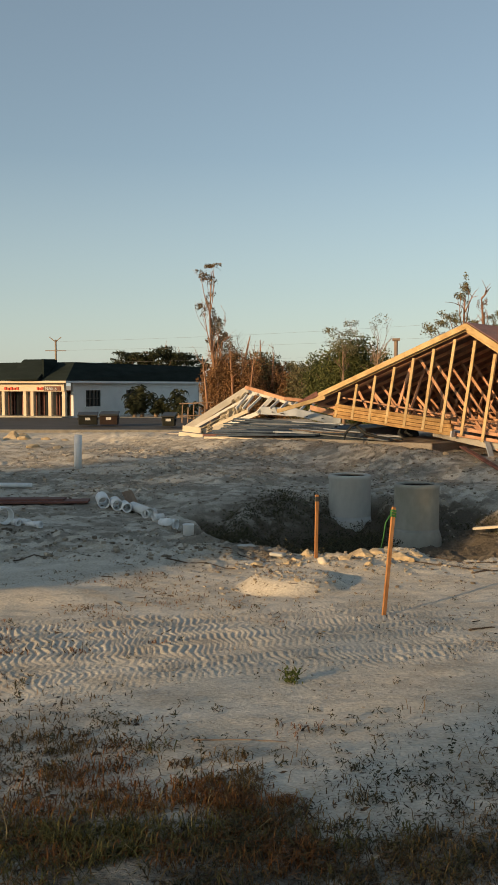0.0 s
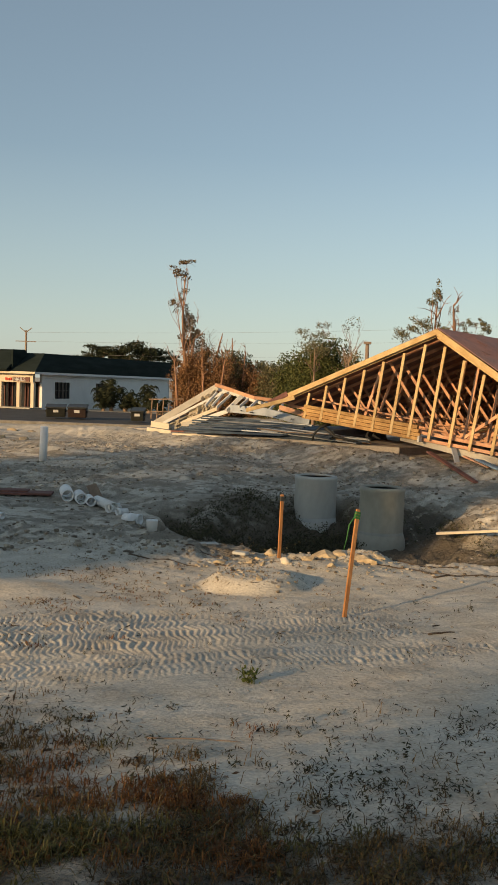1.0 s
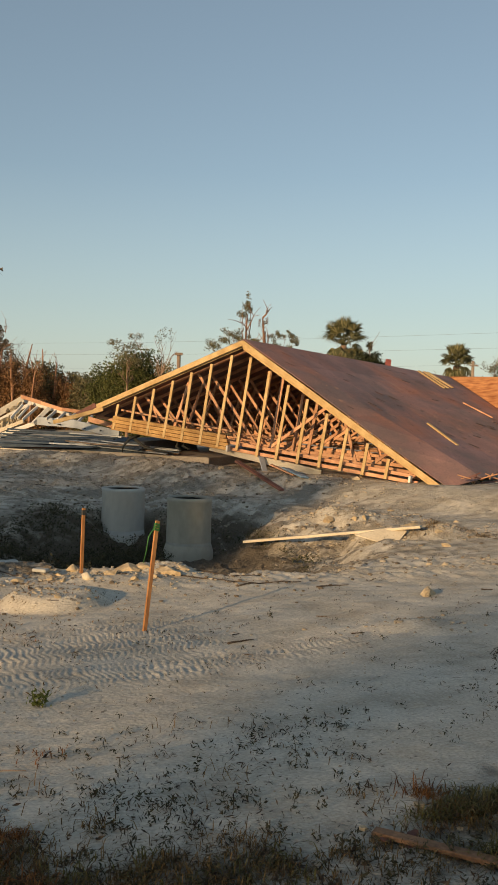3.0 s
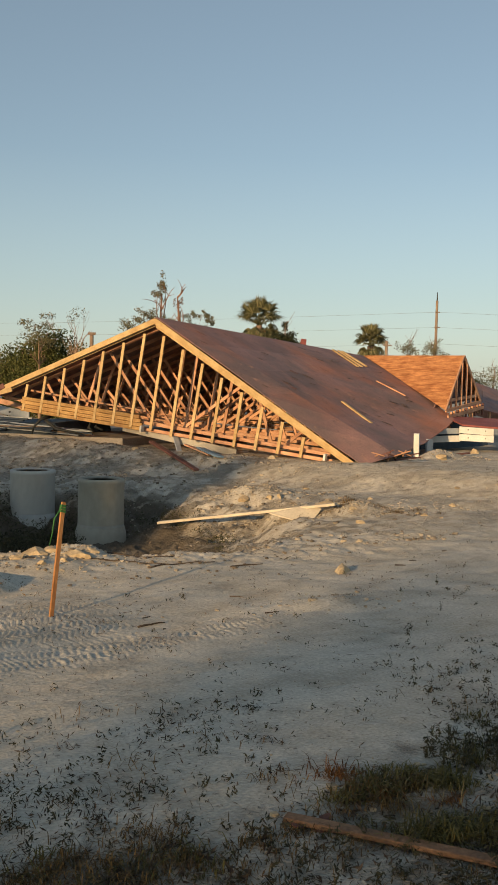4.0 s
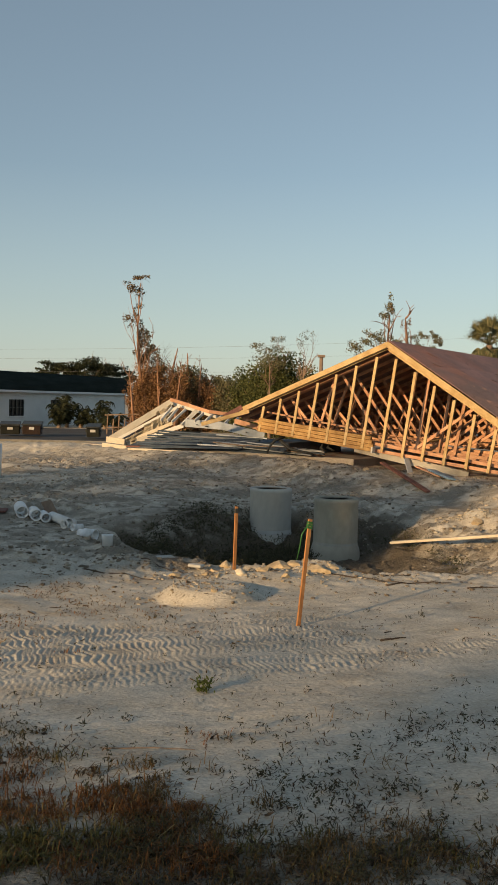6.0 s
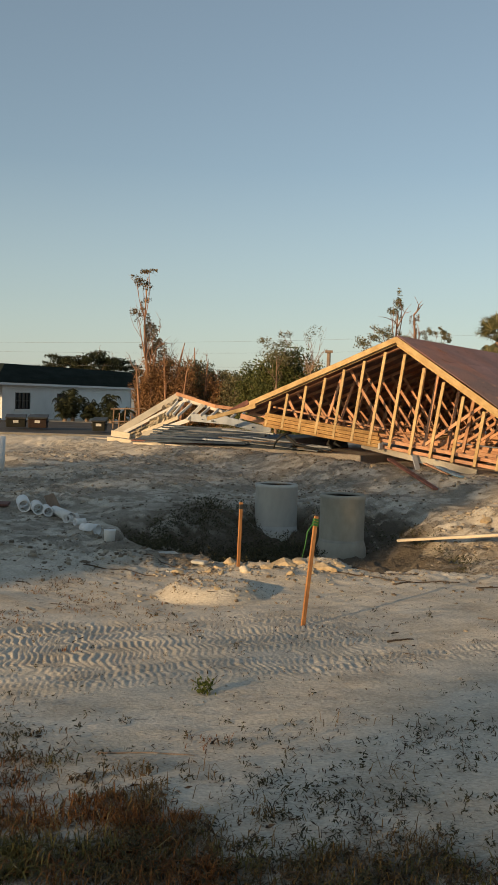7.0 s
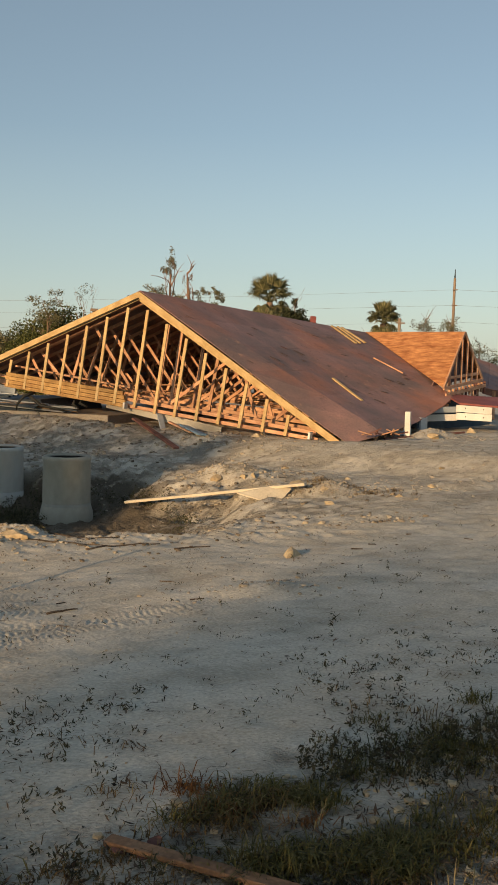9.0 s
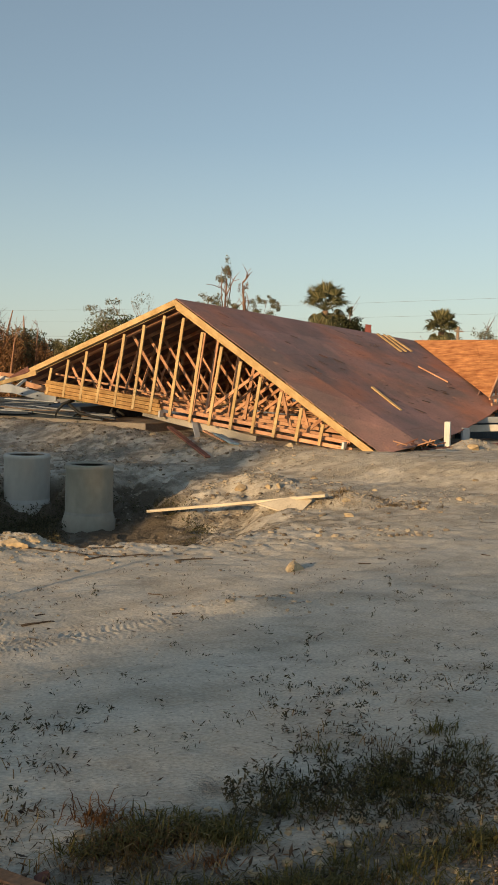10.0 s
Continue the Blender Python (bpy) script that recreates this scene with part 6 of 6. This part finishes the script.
far_pole = make_pole(66.0, 58.0, 10.6, ((10.1, 0.25, 0.0), (9.0, 0.3, 0.0), (8.0, 0.3, 0.0)), "wooden power pole carrying the lines onward", 0.17)
for k, (za, zb) in enumerate(((7.75, 9.2), (6.72, 7.9), (5.32, 6.5))):
    bm = bmesh.new()
    a, b, c = Vector((-22.9, 107.48, za)), Vector((40.6, 69.38, zb)), Vector((66.0, 57.9, zb))
    tube(bm, [lerp3(a, b, t) - Vector((0, 0, 0.5 * math.sin(math.pi * t))) for t in np.linspace(0, 1, 12)] + [lerp3(b, c, t) - Vector((0, 0, 0.3 * math.sin(math.pi * t))) for t in (0.3, 0.6, 1.0)], [0.008] * 15, 5)
    tagged(part("power_line", bm, WIRE), "thin power line strung between the poles", "cable", "power lines")

# fence-like broken shelving near the shops
for k in range(6):
    x = (322 - 441 + 10 * k) / 1602 * 62
    tagged(board("fence_picket", Vector((x, 62, 0)), Vector((x + 0.05, 62, 1.3 - 0.2 * (k % 2))), 0.08, 0.06, BARK, up=(0, 1, 0)), "weathered broken fence picket by the brush", "fence", "broken fence")
for z in (0.5, 1.35):
    tagged(board("fence_rail", Vector(((318 - 441) / 1602 * 62, 61.9, z)), Vector(((378 - 441) / 1602 * 62, 61.9, z + 0.1)), 0.06, 0.08, BARK), "weathered broken fence rail by the brush", "fence", "broken fence")

# ---- trees behind the camera that shade the ground ----
def shade_tree(a, c, h, w, n, seed):
    x, y = 0.76 * a - 0.65 * c, 0.65 * a + 0.76 * c
    make_tree("leafy roadside tree that shades the open ground", (x, y, 0), (x, y, h * 0.9), [(0, 0, h * 0.72, w, h * 0.22, n), (-w * 0.4, w * 0.4, h * 0.5, w, h * 0.25, n), (w * 0.4, -w * 0.4, h * 0.45, w, h * 0.25, n), (0, 0, h * 0.2, w, h * 0.2, n)], LEAF_GREEN, BARK, 0.4, 0.2, 2, seed, group="roadside trees")


for i, (c, h, w, n) in enumerate(((11.5, 10.3, 0.75, 420), (12.4, 10.6, 1.4, 800), (14.2, 10.4, 1.5, 700))):
    shade_tree(-24 - 2 * (i % 2), c, h, w, n, 200 + i)
# a looser row further off, which dapples the verge and the far ground
for i, (c, h, w, n) in enumerate(((16.6, 18.6, 1.9, 640), (18.8, 18.5, 1.9, 640), (21.0, 17.8, 1.8, 580), (5.1, 14.8, 1.3, 105), (3.5, 15.6, 1.6, 175), (1.6, 15.8, 1.8, 205), (-0.4, 15.8, 1.9, 215), (-2.8, 15.8, 1.9, 225), (-5.4, 15.8, 2.0, 230), (-8.2, 15.8, 2.0, 230), (-11.2, 15.8, 2.0, 230))):
    shade_tree(-55 - 3 * (i % 2), c, h, w, n, 240 + i)


# ---- weeds, grass and litter ----
def scatter(name, label, pts, size, mat, category="weeds", long=1.0, up=0.0, seed=0):
    v, f = leaf_cards(pts, size, 0.5, long, up)
    return tagged(raw(name, v, f, mat), label, category, kind="stuff")


def plant_points(g, centres, leaves, spread, height):
    """Leaves on little stems round each centre."""
    c = np.repeat(centres, leaves, 0)
    n = len(c)
    a = g.uniform(0, 6.28, n)
    r = spread * g.random(n)
    z = height * g.random(n) ** 1.2
    x, y = c[:, 0] + r * np.cos(a), c[:, 1] + r * np.sin(a)
    return np.stack([x, y, relief(x, y) + 0.008 + z], -1)


def patchy(g, n, lo=0.0, hi=1.0):
    """Random places in the foreground, thick close by and thin further off, in patches."""
    out = []
    while len(out) < n:
        x, y = g.uniform(-4.5, 8.5), 4.0 + 6.5 * g.random() ** 1.5
        if abs(math.atan2(x, y + 0.5) - 0.25) > 0.62:
            continue
        k = 0.5 + 0.5 * float(vnoise(np.array([x * 0.9]), np.array([y * 0.9]), 33)[0])
        fade = 1 - float(sstep(4.7, 7.6, y - 0.10 * abs(x - 0.5)))
        if g.random() < k ** 2.6 * (0.03 + 0.97 * fade):
            out.append((x, y))
    return np.array(out)


g = np.random.default_rng(41)
scatter("creeping_weeds", "small dark creeping weeds sprouting from the sand", plant_points(g, patchy(g, 800), 14, 0.065, 0.035), 0.0088, WEED, long=1.8)
scatter("dead_leaf_litter", "dead leaves and twigs strewn on the sand", plant_points(g, patchy(g, 1500), 6, 0.13, 0.010), 0.0075, DARK_LITTER, "litter", 2.6, 0.6)
tall = np.vstack([patchy(g, 150), np.stack([3.5 + 1.7 * g.random(110), 5.35 + 0.35 * g.random(110) + 0.16 * g.normal(size=110)], -1)])
scatter("upright_weeds", "thin upright weeds with small dark leaves", plant_points(g, tall, 22, 0.035, 0.13), 0.0105, WEED, long=1.6)


def blades(name, label, clumps, mat, seed, wide=0.006):
    """Grass blades as bent strips. clumps: x, y, spread, count, length."""
    g = np.random.default_rng(seed)
    V, F = [], []
    for cx, cy, sp, n, ln in clumps:
        x = cx + sp * g.normal(size=n)
        y = cy + 0.6 * sp * g.normal(size=n)
        z = relief(x, y)
        a = g.uniform(0, 6.28, n)
        lean = g.uniform(0.5, 1.7, n)
        l = ln * g.uniform(0.4, 1.2, n)
        for i in range(n):
            dx, dy = math.cos(a[i]), math.sin(a[i])
            sx, sy = -dy * wide, dx * wide
            p1 = (x[i] + dx * l[i] * 0.35 * lean[i], y[i] + dy * l[i] * 0.35 * lean[i], z[i] + l[i] * (0.62 - 0.15 * lean[i]))
            p2 = (x[i] + dx * l[i] * lean[i], y[i] + dy * l[i] * lean[i], z[i] + l[i] * (0.95 - 0.5 * lean[i]))
            o = len(V)
            V += [(x[i] - sx, y[i] - sy, z[i] - 0.01), (x[i] + sx, y[i] + sy, z[i] - 0.01), (p1[0] + sx * 0.8, p1[1] + sy * 0.8, p1[2]), (p1[0] - sx * 0.8, p1[1] - sy * 0.8, p1[2]), p2]
            F += [(o, o + 1, o + 2, o + 3), (o + 3, o + 2, o + 4)]
    return tagged(raw(name, V, F, mat), label, "grass", kind="stuff")


def tufts(g, n, cx, cy, sx, sy, sp, count, ln):
    return [(cx + sx * g.normal(), cy + sy * g.normal(), sp * g.uniform(0.5, 1.3), int(count * g.uniform(0.5, 1.6)), ln * g.uniform(0.6, 1.2)) for _ in range(n)]


g = np.random.default_rng(52)
dry = (tufts(g, 60, -1.7, 6.0, 0.7, 0.6, 0.12, 36, 0.10) + tufts(g, 8, -0.1, 5.6, 0.26, 0.14, 0.08, 44, 0.12) + tufts(g, 60, -0.4, 4.8, 1.1, 0.28, 0.13, 34, 0.10)
       + tufts(g, 55, 1.3, 4.7, 0.8, 0.16, 0.10, 30, 0.08) + tufts(g, 8, 3.1, 5.2, 0.2, 0.12, 0.07, 50, 0.13) + tufts(g, 12, -2.9, 7.3, 0.5, 0.3, 0.1, 30, 0.08)
       + tufts(g, 16, 4.3, 4.5, 0.5, 0.15, 0.08, 50, 0.11) + tufts(g, 9, 7.6, 15.6, 0.45, 0.25, 0.10, 36, 0.16) + tufts(g, 5, 8.8, 15.0, 0.3, 0.15, 0.08, 26, 0.12))
blades("dry_grass", "dry brown grass tufts on the sandy verge", dry, DRY_GRASS, 61, 0.0034)
green = tufts(g, 16, 4.9, 5.9, 0.5, 0.22, 0.08, 50, 0.11) + tufts(g, 14, 3.6, 4.6, 0.4, 0.15, 0.08, 40, 0.11) + tufts(g, 16, -1.5, 5.2, 0.9, 0.4, 0.09, 26, 0.10) + tufts(g, 12, 4.3, 5.7, 0.6, 0.12, 0.10, 36, 0.09) + tufts(g, 10, 5.8, 5.5, 0.4, 0.3, 0.1, 40, 0.11)
blades("green_grass", "dull green grass tufts on the sandy verge", green, GREEN_GRASS, 62, 0.0034)
rust = tufts(g, 15, -0.14, 5.32, 0.24, 0.12, 0.08, 60, 0.13) + tufts(g, 26, -1.2, 5.6, 0.5, 0.35, 0.10, 40, 0.11) + tufts(g, 24, -0.5, 4.75, 0.6, 0.14, 0.09, 40, 0.11) + tufts(g, 7, 3.0, 5.2, 0.22, 0.12, 0.08, 50, 0.13) + tufts(g, 12, -2.4, 7.9, 0.7, 0.5, 0.10, 24, 0.07)
blades("rust_grass", "rust-brown dead grass among the olive tufts", rust, RUST_GRASS, 64, 0.0036)
olive = tufts(g, 26, -0.95, 4.85, 0.45, 0.14, 0.09, 50, 0.15) + tufts(g, 16, 3.08, 5.25, 0.2, 0.1, 0.07, 60, 0.14) + tufts(g, 30, 3.4, 4.6, 0.35, 0.1, 0.08, 50, 0.14) + tufts(g, 10, 4.3, 5.55, 0.5, 0.08, 0.08, 40, 0.1) + tufts(g, 16, 4.7, 5.0, 0.35, 0.15, 0.09, 50, 0.12)
olive += tufts(g, 20, 0.6, 4.75, 0.8, 0.14, 0.1, 26, 0.1)
blades("olive_grass", "olive and straw-coloured grass tufts on the verge", olive, GREEN_GRASS, 65, 0.004)
blades("pale_straw", "long pale dry stems standing in the grass", tufts(g, 16, -0.9, 4.95, 0.5, 0.2, 0.12, 5, 0.22) + tufts(g, 10, 3.1, 5.15, 0.22, 0.12, 0.1, 8, 0.16) + tufts(g, 12, 3.5, 4.6, 0.4, 0.12, 0.1, 8, 0.16) + tufts(g, 8, 4.7, 5.0, 0.4, 0.15, 0.1, 8, 0.14) + tufts(g, 8, -0.1, 5.3, 0.25, 0.12, 0.1, 7, 0.15), PALE_STRAW, 67, 0.003)
blades("straw", "loose straw lying among the grass tufts", [(x, y, 0.12, 10, 0.13) for x, y in patchy(g, 90)], DRY_GRASS, 63, 0.003)

mats_at = [(x + 0.12 * g.normal(), y + 0.07 * g.normal()) for x, y, *_ in dry + green + rust + olive]
scatter("grass_thatch", "dead brown thatch lying under the grass tufts", plant_points(g, np.array(mats_at), 6, 0.12, 0.02), 0.016, DARK_LITTER, "litter", 1.9, 1.0)

# dry litter between the tracks and the pit
g = np.random.default_rng(77)
cen = np.stack([-1.6 + 1.6 * g.normal(size=420), 10.9 + 1.0 * g.normal(size=420)], -1)
cen = cen[vnoise(cen[:, 0] * 1.1, cen[:, 1] * 2.0, 91) > -0.1]
scatter("track_litter", "dead brown grass ends strewn beside the tracks", plant_points(g, cen, 7, 0.2, 0.006), 0.0095, DRY_GRASS, "litter", 2.2, 1.0)
blades("track_grass", "flattened rust-coloured grass beside the tracks", [(x, y, 0.12, 8, 0.06) for x, y in cen[::6]] + tufts(g, 16, -2.4, 8.4, 0.8, 0.6, 0.1, 12, 0.07), RUST_GRASS, 66, 0.004)
cen = np.stack([g.uniform(0.5, 7.5, 420), g.uniform(6.0, 13.0, 420)], -1)
scatter("sand_litter", "crumbs of dead leaf on the open sand", plant_points(g, cen, 4, 0.14, 0.008), 0.007, DARK_LITTER, "litter", 2.4, 0.6)

# a dry stem lying on the sand, and stems that trail out of the pit
def make_stem(x0, y0, x1, y1, bend, r, mat, label):
    bm = bmesh.new()
    pts = []
    for k in np.linspace(0, 1, 9):
        x, y = x0 + (x1 - x0) * k, y0 + (y1 - y0) * k + bend * math.sin(math.pi * k) + 0.15 * bend * math.sin(9 * k)
        pts.append((x, y, ground_z(x, y) + r * 0.8))
    tube(bm, pts, [r * (1 - 0.06 * k) for k in range(9)], 6)
    return tagged(part("dry_stem", bm, mat), label, "stem", "dry stems on the ground")


make_stem(-0.39, 6.30, 0.27, 6.32, 0.04, 0.006, POLE_WOOD, "thin pale dry stem lying on the sand")
for x0, y0, x1, y1, bd in ((2.2, 12.5, 3.3, 12.2, 0.1), (2.6, 12.9, 3.5, 12.7, -0.08), (3.0, 12.0, 4.0, 12.3, 0.12), (-0.4, 13.6, 0.3, 12.9, 0.1), (-1.3, 12.9, -0.2, 12.4, 0.1), (3.7, 13.2, 4.8, 13.6, 0.1), (-3.4, 12.9, -2.9, 13.2, 0.06), (0.2, 22.6, 1.4, 22.4, 0.1), (4.1, 11.9, 4.6, 12.0, 0.06), (2.3, 9.3, 2.6, 9.4, 0.02)):
    make_stem(x0, y0, x1, y1, bd, 0.012, ROOT, "dark bent root lying on the dirt")

# a fresh green plant by the tracks
p = Vector((0.36, 7.61, 0.04))
plant = thing("small_plant", "small bright green weed growing from bare sand", "plant")
v, f = leaf_cards(plant_points(np.random.default_rng(3), np.array([(p.x, p.y), (p.x + 0.05, p.y), (p.x - 0.04, p.y + 0.03)]), 30, 0.075, 0.12), 0.018, 0.4, 1.6)
raw("leaves", v, f, WEED_FRESH, plant)
bm = bmesh.new()
for k in range(5):
    tube(bm, [p, p + Vector((0.07 * math.cos(k * 1.3), 0.07 * math.sin(k * 1.3), 0.13))], [0.004, 0.002], 5)
part("stems", bm, WEED_FRESH, plant)

# dark weeds filling the pit
g = np.random.default_rng(71)
n = 1150
a, r = g.uniform(0, 6.28, n), np.sqrt(g.random(n))
cx, cy = 1.75 + 2.6 * r * np.cos(a), 16.5 + 2.9 * r * np.sin(a)
keep = (np.hypot(cx - 2.17, cy - 19.38) > 0.62) & (np.hypot(cx - 3.33, cy - 17.85) > 0.62) & ~((cx > 2.75) & (cy < 17.7))
keep &= g.random(n) < 1 - 0.5 * sstep(16.6, 18.6, cy + 0.5 * vnoise(cx * 1.3, cy * 1.3, 81))
cen = np.stack([cx[keep], cy[keep]], -1)
scatter("pit_weeds", "dense dark weeds growing over the floor of the pit", plant_points(g, cen[::2], 38, 0.19, 0.25), 0.018, WEED, long=1.5)
scatter("pit_vines", "dull olive vines trailing over the floor of the pit", plant_points(g, cen[1::2], 36, 0.2, 0.2), 0.017, PIT_VINE, long=1.7)
g = np.random.default_rng(72)
a = g.uniform(0, 6.28, 260)
cen = np.stack([2.1 + (2.9 + 0.5 * g.random(260)) * np.cos(a), 16.3 + (2.9 + 0.5 * g.random(260)) * np.sin(a)], -1)
cen = cen[(cen[:, 1] > 14.5) & (cen[:, 0] < 5.2) & (cen[:, 0] > 0.5)]
scatter("rim_weeds", "thin weeds clinging to the banks of the pit", plant_points(g, cen, 22, 0.16, 0.15), 0.016, PIT_VINE, long=1.5)
# sparse weeds further out
g = np.random.default_rng(73)
ang, rr = g.uniform(-0.3, 0.7, 420), 7 + 16 * g.random(420)
cen = np.stack([rr * np.sin(ang), rr * np.cos(ang)], -1)
scatter("stray_weeds", "stray little weeds and twigs far apart on the sand", plant_points(g, cen, 8, 0.05, 0.05), 0.0085, WEED, long=1.8)
p = Vector((4.69, 8.04, 0.06))
scatter("lone_weed", "single thin upright weed on bare sand", plant_points(g, np.array([(p.x, p.y)]), 34, 0.03, 0.22), 0.0125, WEED, long=1.5)

# twigs and root ends lying about
g = np.random.default_rng(75)
n = 150
ang, rr = g.uniform(-0.3, 0.68, n), 9 + 16 * g.random(n)
tx, ty = rr * np.sin(ang), rr * np.cos(ang)
V, F = [], []
for x0, y0 in zip(tx, ty):
    a, ln, w = g.uniform(-0.9, 0.9), g.uniform(0.03, 0.17), g.uniform(0.003, 0.008)
    dx, dy = math.cos(a) * ln, math.sin(a) * ln
    sx, sy = -math.sin(a) * w, math.cos(a) * w
    za, zb = ground_z(x0, y0), ground_z(x0 + dx, y0 + dy)
    o = len(V)
    V += [(x0 - sx, y0 - sy, za), (x0 + sx, y0 + sy, za), (x0, y0, za + w * 2.2), (x0 + dx - sx * 0.5, y0 + dy - sy * 0.5, zb), (x0 + dx + sx * 0.5, y0 + dy + sy * 0.5, zb), (x0 + dx, y0 + dy, zb + w * 1.4)]
    F += [(o, o + 2, o + 5, o + 3), (o + 2, o + 1, o + 4, o + 5), (o, o + 1, o + 2), (o + 3, o + 5, o + 4)]
tagged(raw("scattered_twigs", V, F, DARK_LITTER), "dark twigs and root ends scattered over the dirt", "twigs", kind="stuff")
